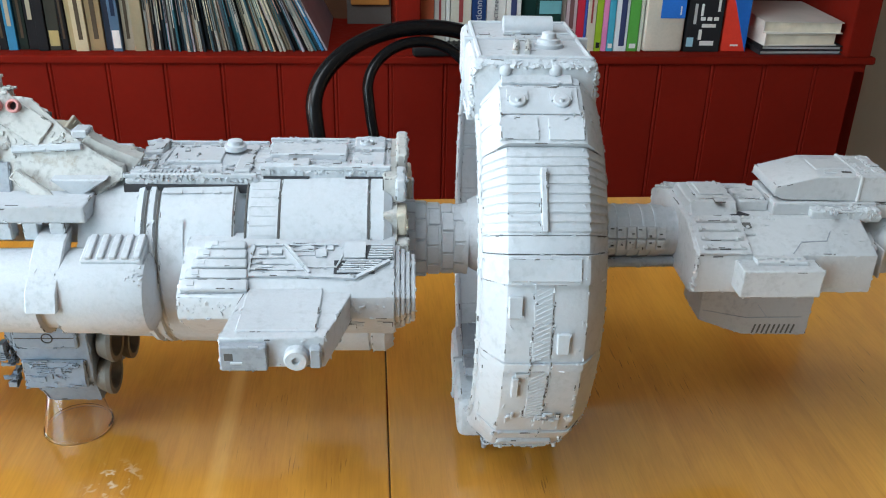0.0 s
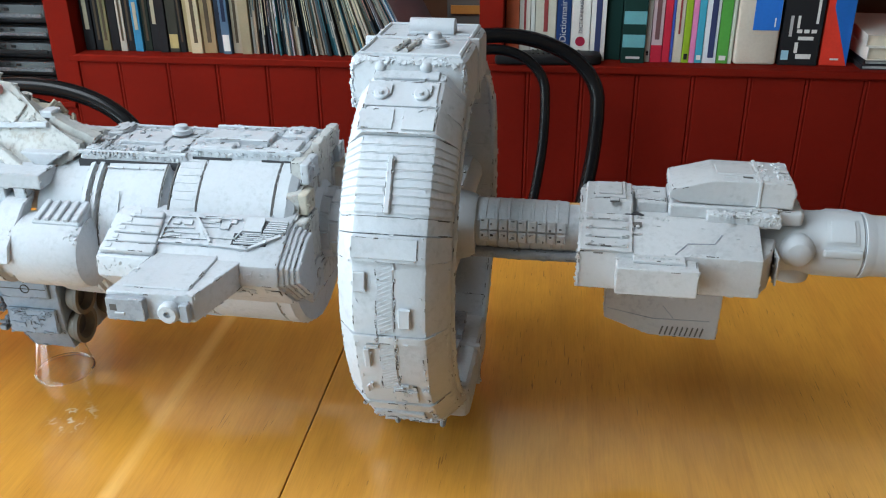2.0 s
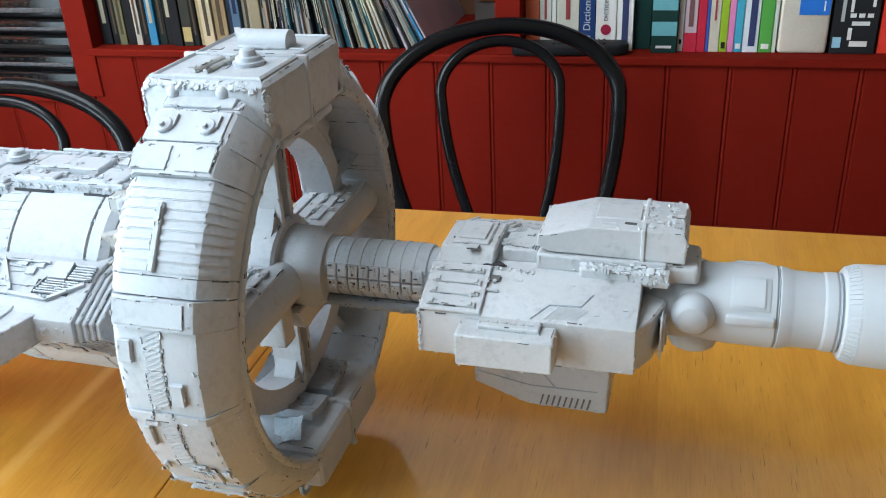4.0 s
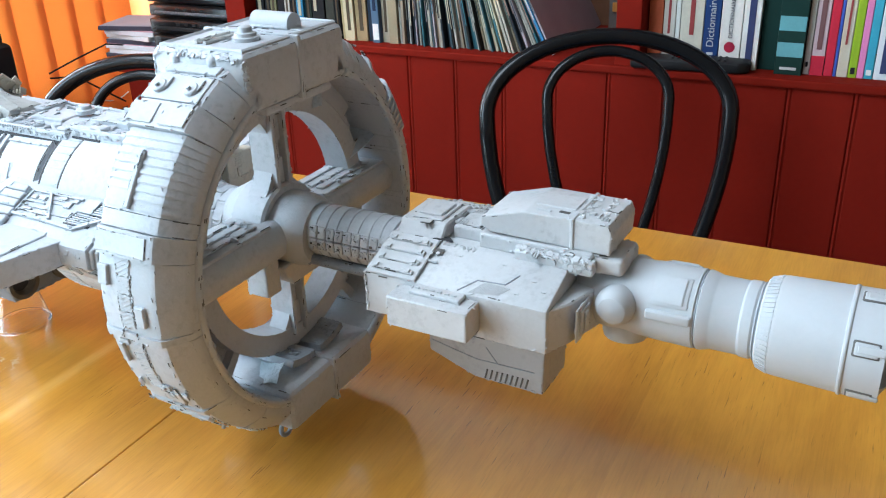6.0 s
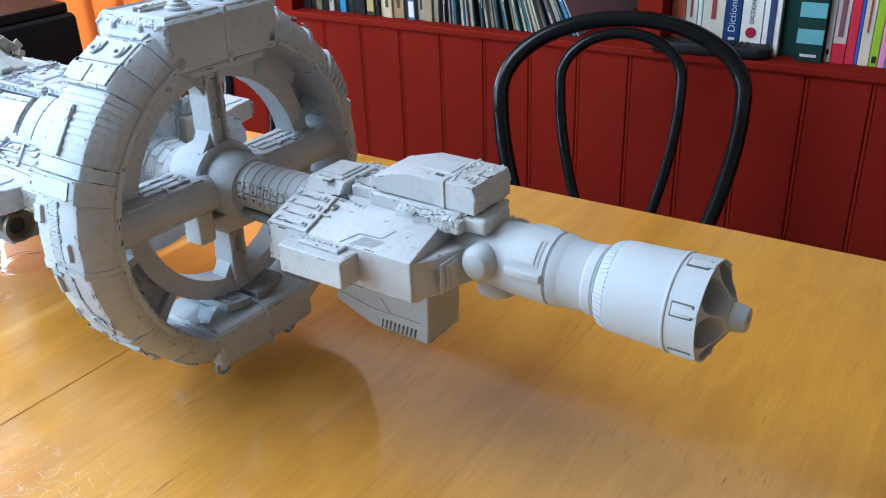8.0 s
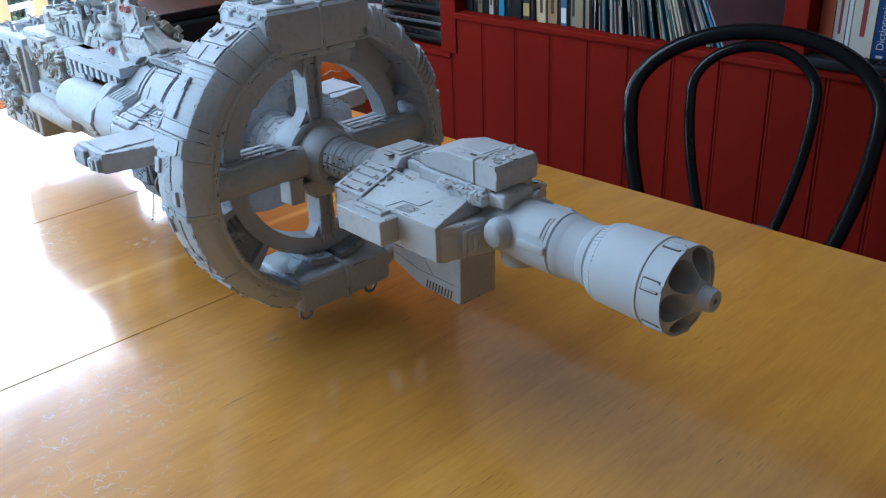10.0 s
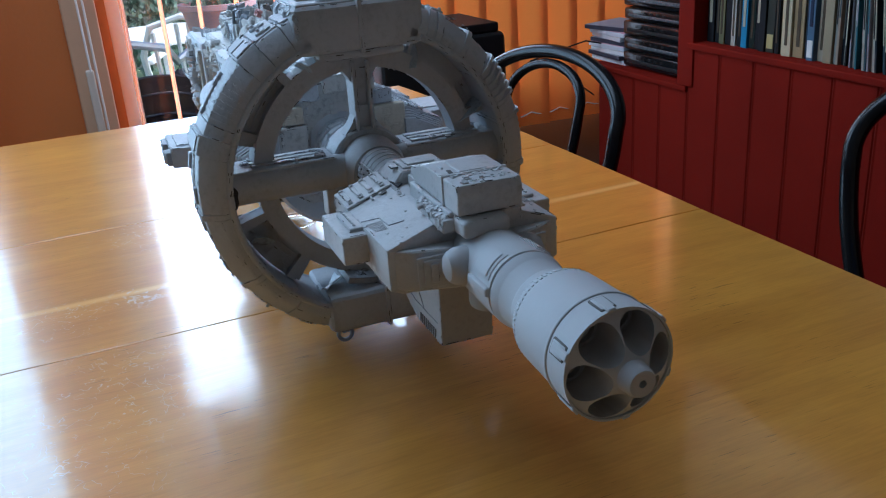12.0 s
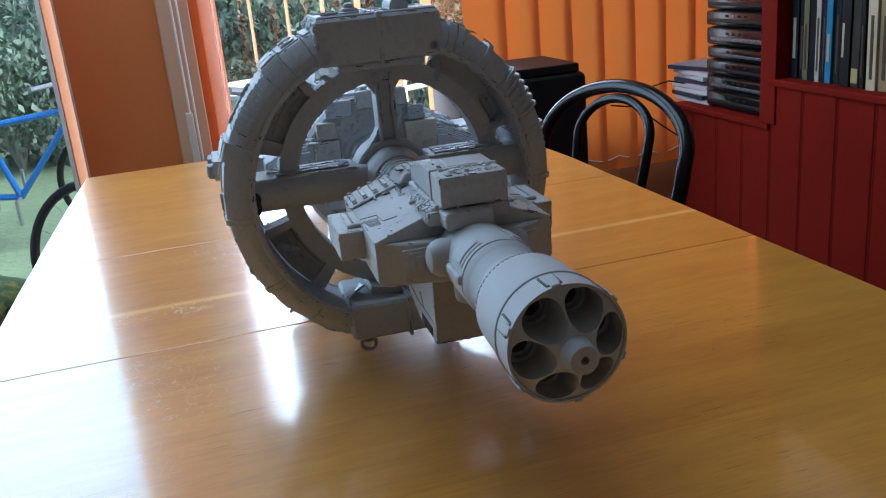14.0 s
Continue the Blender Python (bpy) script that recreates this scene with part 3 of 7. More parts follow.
def vertical_blind(name, label, y0, y1, pitch, turn, width, group, bow=0.006):
    """Head rail with hanging fabric slats, all turned alike."""
    b = thing(name, label, "blind", group=group)
    x = X_END + 0.09
    bm = bmesh.new()
    box(bm, (x - 0.02, y0 - 0.03, 2.2), (x + 0.02, y1 + 0.03, 2.235), 0.003)
    part("head_rail", bm, M_UPVC, b)
    n = int((y1 - y0) / pitch) + 1
    for i in range(n):
        bm = bmesh.new()
        y = y0 + i * pitch
        a = radians(turn + random.uniform(-3, 3))
        # slightly curved strip
        rows = []
        for k in range(5):
            s = (k / 4 - 0.5) * width
            cup = bow * (1 - (2 * k / 4 - 1) ** 2)
            px, py = s * math.cos(a) - cup * math.sin(a), s * math.sin(a) + cup * math.cos(a)
            rows.append([bm.verts.new((x + px, y + py, z)) for z in (0.375, 2.2)])
        for p, q in zip(rows, rows[1:]):
            bm.faces.new((p[0], q[0], q[1], p[1]))
        part("slat", bm, M_BLIND, b)
    if n < 2:
        return b
    bm = bmesh.new()
    pts = [(x, y0 + i * pitch / 4, 0.418 - 0.012 * abs(math.sin(math.pi * i / 4))) for i in range(4 * (n - 1) + 1)]
    tube(bm, pts, 0.0022, 5)
    part("bottom_chain", bm, M_UPVC, b)
    return b


vertical_blind("vertical_blind", "orange fabric vertical blind with slats turned open", 0.43, 1.08, 0.098, -4, 0.127, "vertical blinds")
vertical_blind("vertical_blind", "orange fabric vertical blind with closed slats", 1.19, 2.09, 0.105, 84, 0.127, "vertical blinds", 0.003)
vertical_blind("vertical_blind", "single orange blind slat beside the patio door", 0.03, 0.031, 0.1, 16, 0.127, "vertical blinds")

# ---- dining table: three leaves with cross seams, apron and legs ----
table = thing("dining_table", "honey varnished pine extending dining table with scratched worn top", "table", pose(0, 0, 0))


def leaf(x0, x1):
    def near(x):
        return 0.128 - 0.06 * (x + 0.977) + 0.018 * (x + 0.977) ** 2

    def far(x):
        return 0.862 + 0.026 * min(1, (x + 0.977) * 2.6)

    bm = bmesh.new()
    n = 8
    xs = [x0 + (x1 - x0) * i / n for i in range(n + 1)]
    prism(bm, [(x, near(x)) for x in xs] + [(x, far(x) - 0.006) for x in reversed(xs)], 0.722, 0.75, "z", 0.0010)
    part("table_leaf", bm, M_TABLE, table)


leaf(-0.977, -0.4359)
leaf(-0.4351, -0.1039)
leaf(-0.1031, 1.05)
bm = bmesh.new()
box(bm, (-0.90, 0.17, 0.63), (0.98, 0.19, 0.72), 0.003)
box(bm, (-0.90, 0.80, 0.63), (0.98, 0.82, 0.72), 0.003)
box(bm, (-0.90, 0.19, 0.63), (-0.88, 0.80, 0.72), 0.003)
box(bm, (0.96, 0.19, 0.63), (0.98, 0.80, 0.72), 0.003)
part("apron", bm, M_TABLE, table)
for x in (-0.87, 0.95):
    for y in (0.205, 0.785):
        bm = bmesh.new()
        lathe(bm, [(0, 0.022), (0.05, 0.026), (0.3, 0.034), (0.5, 0.028), (0.54, 0.036), (0.62, 0.036), (0.72, 0.036)], 20, pose(x, y, 0, 0, -90, 0))
        part("leg", bm, M_TABLE, table)


# ---- the scratch-built spaceship: x along its axis, bow nozzle at +x, ring round x = -0.019 ----
ship = thing("model_spaceship", "large grey-white primed scratch-built spaceship model standing on the table", "model", pose(0, 0.4653, 0.75, 0, 0, -2.2))
AXIS = Matrix.Translation((0, 0, 0.1535))
kit_rng, wear_rng = random.Random(7), random.Random(21)
SMOOTH = {"surface_detail", "brick", "fine_ribs", "knurl", "slot", "panel_line", "vent", "grille", "dome", "turret", "mound", "rib"}
TORN = {M_ENGINE: (120, 0.12), M_KEEL: (60, 0.04), M_SHIP: (50, 0.07), M_SHIP_WARM: (30, 0.05), M_SHIP_DIRTY: (110, 0.10), M_SHIP_GREY: (80, 0.07)}


def piece(name, bm, material, parent=None, label=""):
    """A part given about the ship's axis."""
    bmesh.ops.transform(bm, matrix=AXIS, verts=bm.verts)
    if name not in SMOOTH and material in TORN:
        wear(bm, wear_rng, *TORN[material])
    return part(name, bm, material, parent or ship, label)


def sector(bm, a0, a1, section, steps):
    """A closed section of (x, radius) swept round the axis between two angles, 0 at +y and 90 at the top."""
    rings = []
    for i in range(steps + 1):
        a = radians(a0 + (a1 - a0) * i / steps)
        rings.append([bm.verts.new((x, r * math.cos(a), r * math.sin(a))) for x, r in section])
    n = len(section)
    for p, q in zip(rings, rings[1:]):
        for k in range(n):
            bm.faces.new((p[k], p[(k + 1) % n], q[(k + 1) % n], q[k]))
    bm.faces.new(rings[0])
    bm.faces.new(rings[-1])


AXIS = Matrix.Translation((0.0005, -0.0040, 0.1480)) @ Matrix.Diagonal((1, 0.98, 0.98, 1))
XC = -0.0165


def rim(R, half=0.0225, side=0.0335, low=0.1235, inner=0.1135):
    """Cross section of the ring: flat tread, rounded shoulders, slanted flanks."""
    right = [(half - 0.0032, R), (half - 0.0010, R - 0.0007), (half + 0.0012, R - 0.0026), (side - 0.0016, low + 0.0016), (side - 0.0003, low - 0.0010), (side, low - 0.0034), (side, inner)]
    return [(XC - u, r) for u, r in reversed(right)] + [(XC + u, r) for u, r in right]


# inner hoop of the ring, seen in the seams
bm = bmesh.new()
hoop = [(XC - 0.031, 0.1140), (XC - 0.031, 0.1215), (XC - 0.0208, 0.1325), (XC + 0.0208, 0.1325), (XC + 0.031, 0.1215), (XC + 0.031, 0.1140)]
rings = []
for i in range(96):
    a = 2 * math.pi * i / 96
    rings.append([bm.verts.new((x, r * math.cos(a), r * math.sin(a))) for x, r in hoop])
for i in range(96):
    p, q = rings[i], rings[(i + 1) % 96]
    for k in range(6):
        bm.faces.new((p[k], p[(k + 1) % 6], q[(k + 1) % 6], q[k]))
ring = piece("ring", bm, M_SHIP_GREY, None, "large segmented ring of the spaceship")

# rounded lips round the inner edge on both faces, between the blocks
for x in (XC - 0.0330, XC + 0.0330):
    for a0 in (-66, 114):
        bm = bmesh.new()
        tube(bm, [(x, 0.1150 * math.cos(radians(a0 + 132 * i / 48)), 0.1150 * math.sin(radians(a0 + 132 * i / 48))) for i in range(49)], 0.0026, 18)
        piece("lip", bm, M_SHIP, ring)

# angle on the near side (180 is level), radius of the flat tread
SEGMENTS = [
    (109.8, 115.5, 0.1372), (115.7, 124.7, 0.1378), (124.9, 132.4, 0.1396), (132.5, 153.2, 0.1364),
    (153.3, 157.4, 0.1370), (157.6, 164.2, 0.1396), (164.3, 183.9, 0.1370), (184.0, 186.0, 0.1386),
    (186.1, 211.8, 0.1360), (211.9, 214.2, 0.1374), (214.3, 231.8, 0.1355), (232.0, 249.5, 0.1362),
]
# on the far side the straps and ribs sit elsewhere; 0 is level
FAR_SEGMENTS = [(180 - a1, 180 - a0, R) for a0, a1, R in SEGMENTS if a0 > 180] + [
    (-3.9, 13.4, 0.1364), (13.5, 15.0, 0.1392), (15.1, 20.5, 0.1364), (20.6, 37.4, 0.1350), (37.5, 46.4, 0.1364),
    (46.5, 48.3, 0.1396), (48.4, 57.8, 0.1366), (57.9, 60.5, 0.1388), (60.6, 61.2, 0.1362), (61.3, 64.0, 0.1388), (64.1, 70.2, 0.1366),
]
for side in (0, 1):
    for a0, a1, R in FAR_SEGMENTS if side else SEGMENTS:
        bm = bmesh.new()
        sector(bm, a0 + 0.04, a1 - 0.04, rim(R), max(2, int((a1 - a0) / 2.2)))
        bmesh.ops.bevel(bm, geom=[e for e in bm.edges if len(e.link_faces) == 2 and e.calc_face_angle(0) > 1.0], offset=0.0009, segments=2, affect="EDGES", clamp_overlap=True)
        piece("rim_segment", bm, M_SHIP, ring)
    # soft cooling ribs, running on over both flanks
    for k in range(6 if side else 9):
        c = 22.0 + k * 2.8 if side else 134.6 + k * 2.16
        bm = bmesh.new()
        for d, h in ((0.80, 0.0006), (0.50, 0.0028)) if side else ((0.66, 0.0003), (0.38, 0.0007)):
            sector(bm, c - d, c + d, rim(0.1364 + h, 0.0225 + 0.6 * h, 0.0335 + 0.6 * h, 0.1235 + 0.6 * h, 0.1180), 2)
        piece("rib", bm, M_SHIP, ring)


def tread(a, x, R, sx, sa, h, name="plate", material=M_SHIP, turn=0):
    """A raised plate on the tread at angle a."""
    bm = bmesh.new()
    r = radians(a)
    f = plane_at((x, R * math.cos(r), R * math.sin(r)), (1, 0, 0), (0, math.cos(r), math.sin(r)))
    box(bm, (-sx / 2, -sa / 2, -0.001), (sx / 2, sa / 2, h), min(0.0006, h * 0.3), 1, f @ pose(0, 0, 0, 0, 0, turn))
    return piece(name, bm, material, ring)


for mirror in (0, 1):
    def A(a):
        return 180 - a if mirror else a
    tread(A(169.5), -0.0335, 0.1368, 0.0078, 0.0125, 0.0022, "tab")
    tread(A(178.5), -0.0070, 0.1368, 0.0070, 0.0130, 0.0024, "tab")
    for a in (166.6, 171.2, 175.8, 180.4, 188.6, 193.2, 197.8, 202.4):
        tread(A(a), -0.0185, 0.1366 if a < 184 else 0.1356, 0.0098, 0.0107, 0.0009, "hatched_plate")
    tread(A(191.5), -0.0310, 0.1358, 0.0040, 0.0150, 0.0024, "bracket")
    tread(A(187.8), -0.0275, 0.1358, 0.0080, 0.0032, 0.0016, "bracket")
    tread(A(206.5), -0.0100, 0.1358, 0.0150, 0.0120, 0.0018)
    tread(A(221), -0.0190, 0.1355, 0.0330, 0.0070, 0.0022)
    tread(A(240), -0.0100, 0.1362, 0.0200, 0.0080, 0.0026)
    if not mirror:
        tread(160.9, -0.0190, 0.1396, 0.0385, 0.0120, 0.0008)
        tread(145.3, -0.0190, 0.1364, 0.0036, 0.0350, 0.0020)
        tread(128.7, -0.0060, 0.1396, 0.0190, 0.0140, 0.0009)
        tread(128.7, -0.0310, 0.1396, 0.0200, 0.0140, 0.0007)
    tread(A(120.2), -0.0190, 0.1378, 0.0430, 0.0200, 0.0009)
    tread(A(112.4), -0.0190, 0.1372, 0.0400, 0.0110, 0.0016)
    # fine diagonal hatching on the middle strip
    bm = bmesh.new()
    for k in range(34):
        aa = 164.9 + k * 1.16
        if 183.0 < aa < 187.0:
            continue
        r = radians(A(aa))
        R = 0.1375 if aa < 184 else 0.1365
        brick(bm, plane_at((-0.0185, R * math.cos(r), R * math.sin(r)), (1, 0, 0), (0, math.cos(r), math.sin(r))) @ pose(0, 0, -0.0002, 0, 0, 28), 0.0096, 0.0007, 0.0006)
    tagged(piece("surface_detail", bm, M_SHIP, ring), kind="stuff")
    for x in (-0.031, -0.007):
        bm = bmesh.new()
        r = radians(A(121.0))
        f = plane_at((x, 0.1388 * math.cos(r), 0.1388 * math.sin(r)), (1, 0, 0), (0, math.cos(r), math.sin(r)))
        lathe(bm, [(0, 0.0048), (0.0016, 0.0048), (0.0022, 0.0042)], 20, f @ pose(0, 0.001 * (-1 if mirror else 1), 0, 0, -90, 0))
        lathe(bm, [(0.002, 0.0016), (0.0042, 0.0013)], 10, f @ pose(0, 0, 0, 0, -90, 0))
        brick(bm, f @ pose(0, 0.0046 * (-1 if mirror else 1), 0), 0.0112, 0.0080, 0.0014)
        piece("mount", bm, M_SHIP, ring)
    bm = bmesh.new()
    for a, span in ((112.4, 0.012), (204, 0.012), (226, 0.02), (240, 0.02)):
        r = radians(A(a))
        kit(bm, (XC, 0.1370 * math.cos(r), 0.1370 * math.sin(r)), (1, 0, 0), (0, math.cos(r), math.sin(r)), 0.04, span, 14, kit_rng, (0.0005, 0.0016), (0.0015, 0.006))
    tagged(piece("surface_detail", bm, M_SHIP, ring), kind="stuff")

# open seams round the tread as dark strips, their shade painted in, in short uneven lengths
for mirror in (0, 1):
    bm = bmesh.new()
    for x, a0, a1, share in ((-0.0400, 125, 133, 0.4), (0.0030, 125, 133, 0.4), (-0.0215, 138, 153, 0.4), (-0.0240, 165, 205, 0.5), (-0.0130, 165, 215, 0.75), (0.0030, 205, 248, 0.4), (-0.0390, 205, 248, 0.4)):
        a = a0
        while a < a1:
            d = wear_rng.uniform(1.0, 3.2)
            if wear_rng.random() < share:
                r = radians(180 - a if mirror else a)
                R = next((q[2] for q in SEGMENTS if q[0] <= a <= q[1]), 0.137)
                n = Vector((0, math.cos(r), math.sin(r)))
                f = plane_at((x + wear_rng.uniform(-0.0005, 0.0005), R * n.y, R * n.z), n.cross(Vector((1, 0, 0))), n)
                ln = radians(d) * R
                brick(bm, f @ pose(0, 0, -0.0006, 0, 0, wear_rng.gauss(0, 3)), ln, wear_rng.uniform(0.0004, 0.0009), 0.0008, 1)
                for _ in range(int(ln / 0.0010)):
                    m = f @ pose(wear_rng.uniform(-ln, ln) / 2, wear_rng.uniform(-0.0012, 0.0012), -0.0003, wear_rng.uniform(-20, 20), wear_rng.uniform(-20, 20), wear_rng.uniform(-40, 40))
                    brick(bm, m, wear_rng.uniform(0.0005, 0.0018), wear_rng.uniform(0.0004, 0.0009), wear_rng.uniform(0.0005, 0.0011))
            a += d
    tagged(piece("surface_detail", bm, M_SHIP, ring), kind="stuff")

# square blocks at the top and bottom of the ring
for s in (1, -1):
    bm = bmesh.new()
    box(bm, (-0.0560, -0.0510, 0.1005 if s > 0 else 0.0965), (0.0170 if s > 0 else 0.0195, 0.0510, 0.1375 if s > 0 else 0.1290), 0.0060, 3)
    if s < 0:
        bmesh.ops.rotate(bm, matrix=Matrix.Rotation(math.pi, 3, "X"), verts=bm.verts)
    blk = piece("ring_block", bm, M_SHIP, None, "rounded block of the ring")
    bm = bmesh.new()
    box(bm, (-0.0572, -0.0018, 0.0985 if s > 0 else 0.0950), (0.0184 if s > 0 else 0.0210, 0.0018, 0.1390 if s > 0 else 0.1304), 0.0012, 2)
    if s > 0:
        box(bm, (-0.056, -0.034, 0.0955), (0.0150, 0.034, 0.1015), 0.002, 2)
    if s < 0:
        bmesh.ops.rotate(bm, matrix=Matrix.Rotation(math.pi, 3, "X"), verts=bm.verts)
    piece("strap", bm, M_SHIP, blk)
    if s > 0:
        bm = bmesh.new()
        lathe(bm, [(0, 0.0085), (0.0025, 0.0085), (0.003, 0.007), (0.005, 0.0066), (0.0055, 0.0045), (0.0085, 0.004), (0.0095, 0.002)], 28, pose(-0.008, -0.018, 0.1372, 0, -90, 0))
        piece("turret", bm, M_SHIP, blk)
        bm = bmesh.new()
        box(bm, (-0.031, 0.013, 0.1370), (-0.001, 0.029, 0.1405), 0.002, 2)
        lathe(bm, [(-0.031, 0.0075), (-0.001, 0.0075)], 24, pose(0, 0.021, 0.1400))
        piece("half_drum", bm, M_SHIP, blk)
        for x in (-0.030, -0.023):
            bm = bmesh.new()
            tube(bm, [(x, -0.038, 0.1385), (x + 0.004, -0.012, 0.1390)], 0.0016, 8)
            piece("rod", bm, M_SHIP_DIRTY, blk)
        for x in (-0.036, -0.008):
            bm = bmesh.new()
            bmesh.ops.create_uvsphere(bm, u_segments=24, v_segments=14, radius=0.0042, matrix=pose(x, -0.0490, 0.1310))
            piece("dome", bm, M_SHIP, blk)
        bm = bmesh.new()
        rubble(bm, (-0.02, -0.0490, 0.1352), (1, 0, 0), (0, -0.6, 0.8), 0.062, 0.007, 150, kit_rng)
        rubble(bm, (-0.02, 0.0490, 0.1352), (1, 0, 0), (0, 0.6, 0.8), 0.062, 0.007, 100, kit_rng)
        rubble(bm, (0.0155, -0.0495, 0.118), (0, 0, 1), (0.7, -0.7, 0), 0.028, 0.004, 40, kit_rng)
        rubble(bm, (-0.0545, -0.0495, 0.118), (0, 0, 1), (-0.7, -0.7, 0), 0.028, 0.004, 40, kit_rng)
        tube(bm, [(-0.050, -0.046, 0.1372), (-0.050, 0.046, 0.1372), (0.0115, 0.046, 0.1372), (0.0115, -0.046, 0.1372)], 0.0018, 6, True)
        kit(bm, (-0.02, 0.0, 0.1376), (1, 0, 0), (0, 0, 1), 0.05, 0.06, 9, kit_rng, (0.0004, 0.0010))
        tagged(piece("surface_detail", bm, M_SHIP, blk), kind="stuff")
    else:
        for x in (-0.002, -0.036):
            for y in (-0.0350, 0.0400):
                bm = bmesh.new()
                tube(bm, [(x + 0.0, y + 0.0062 * math.cos(t), -0.1400 + 0.0062 * math.sin(t)) for t in (2 * math.pi * i / 20 for i in range(20))], 0.0018, 8, True)
                box(bm, (x - 0.003, y - 0.003, -0.1380), (x + 0.003, y + 0.003, -0.1255), 0.0008, 1)
                piece("foot", bm, M_SHIP_GREY, blk)

# loose flakes of sheet plastic caught inside the ring: x, angle, radius, width, height, tilt, turn
for x, a, r, w, h, tilt, turn in ((-0.006, 246, 0.1000, 0.020, 0.016, -26, 12), (-0.012, 206, 0.1020, 0.011, 0.017, -40, 20), (-0.014, 60, 0.0985, 0.012, 0.018, 30, -14),
                                  (-0.016, 20, 0.1050, 0.022, 0.026, 24, 30), (-0.014, 114, 0.0975, 0.016, 0.009, 35, 8), (-0.030, 292, 0.0990, 0.022, 0.014, 20, -10)):
    bm = bmesh.new()
    m = pose(x, r * math.cos(radians(a)), r * math.sin(radians(a)), a - 90, 0, 0) @ pose(0, 0, 0, 90 + tilt, turn, 0)
    grid = [[bm.verts.new(m @ Vector((w * (u / 4 - 0.5) + wear_rng.uniform(-0.0009, 0.0009) * (u in (0, 4)), h * (v / 4 - 0.5) + wear_rng.uniform(-0.0009, 0.0009) * (v in (0, 4)), 0.0030 * math.sin(u * 0.8 + v * 0.5) + k))) for u in range(5) for v in range(5)] for k in (0.0, 0.0007)]
    for u in range(4):
        for v in range(4):
            for g in grid:
                bm.faces.new((g[u * 5 + v], g[u * 5 + 5 + v], g[u * 5 + 6 + v], g[u * 5 + v + 1]))
    edge = [v for v in range(5)] + [u * 5 + 4 for u in range(1, 5)] + [20 + v for v in (3, 2, 1, 0)] + [u * 5 for u in (3, 2, 1)]
    for p, q in zip(edge, edge[1:] + edge[:1]):
        bm.faces.new((grid[0][p], grid[0][q], grid[1][q], grid[1][p]))
    piece("flake", bm, M_FLAKE, ring, "loose bluish plastic flake")
# grey liner plates with kit pieces under the rim
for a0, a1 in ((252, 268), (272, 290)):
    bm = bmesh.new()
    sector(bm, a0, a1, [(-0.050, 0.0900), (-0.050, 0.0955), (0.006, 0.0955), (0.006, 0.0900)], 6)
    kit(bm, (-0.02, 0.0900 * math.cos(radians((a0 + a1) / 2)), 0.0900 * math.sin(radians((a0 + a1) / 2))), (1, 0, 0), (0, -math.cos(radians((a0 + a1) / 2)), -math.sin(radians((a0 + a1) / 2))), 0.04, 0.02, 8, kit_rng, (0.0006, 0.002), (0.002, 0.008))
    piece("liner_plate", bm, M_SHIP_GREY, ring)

AXIS = Matrix.Translation((0, 0, 0.1515))
# spoked inner wheel
bm = bmesh.new()
n = 72
ann = [(-0.032, 0.0780), (-0.032, 0.0930), (-0.0115, 0.0930), (-0.0115, 0.0780)]
rings = [[bm.verts.new((x, r * math.cos(2 * math.pi * i / n), r * math.sin(2 * math.pi * i / n))) for x, r in ann] for i in range(n)]
for i in range(n):
    p, q = rings[i], rings[(i + 1) % n]
    for k in range(4):
        bm.faces.new((p[k], p[(k + 1) % 4], q[(k + 1) % 4], q[k]))
wheel = piece("inner_wheel", bm, M_SHIP, None, "spoked inner wheel of the ring")
for s in (1, -1):
    bm = bmesh.new()
    box(bm, (-0.026, -0.0045, 0.024), (-0.014, 0.0045, 0.082), 0.001, 1)
    for v in (-0.0075, 0.0045):
        box(bm, (-0.029, v, 0.026), (-0.008, v + 0.003, 0.084), 0.0008, 1)
    # flared ends
    curve = [(0.0060 + 0.012 * k * k, 0.060 + 0.020 * k) for k in (0, 0.3, 0.55, 0.8, 1)]
    prism(bm, [(-v, w) for v, w in curve] + [(v, w) for v, w in reversed(curve)], -0.027, -0.0125, "x")
    curve = [(0.0060 + 0.011 * k * k, 0.048 - 0.022 * k) for k in (0, 0.3, 0.55, 0.8, 1)]
    prism(bm, [(-v, w) for v, w in curve] + [(v, w) for v, w in reversed(curve)], -0.027, -0.0125, "x")
    if s < 0:
        bmesh.ops.rotate(bm, matrix=Matrix.Rotation(math.pi, 3, "X"), verts=bm.verts)
    piece("spoke", bm, M_SHIP, wheel)
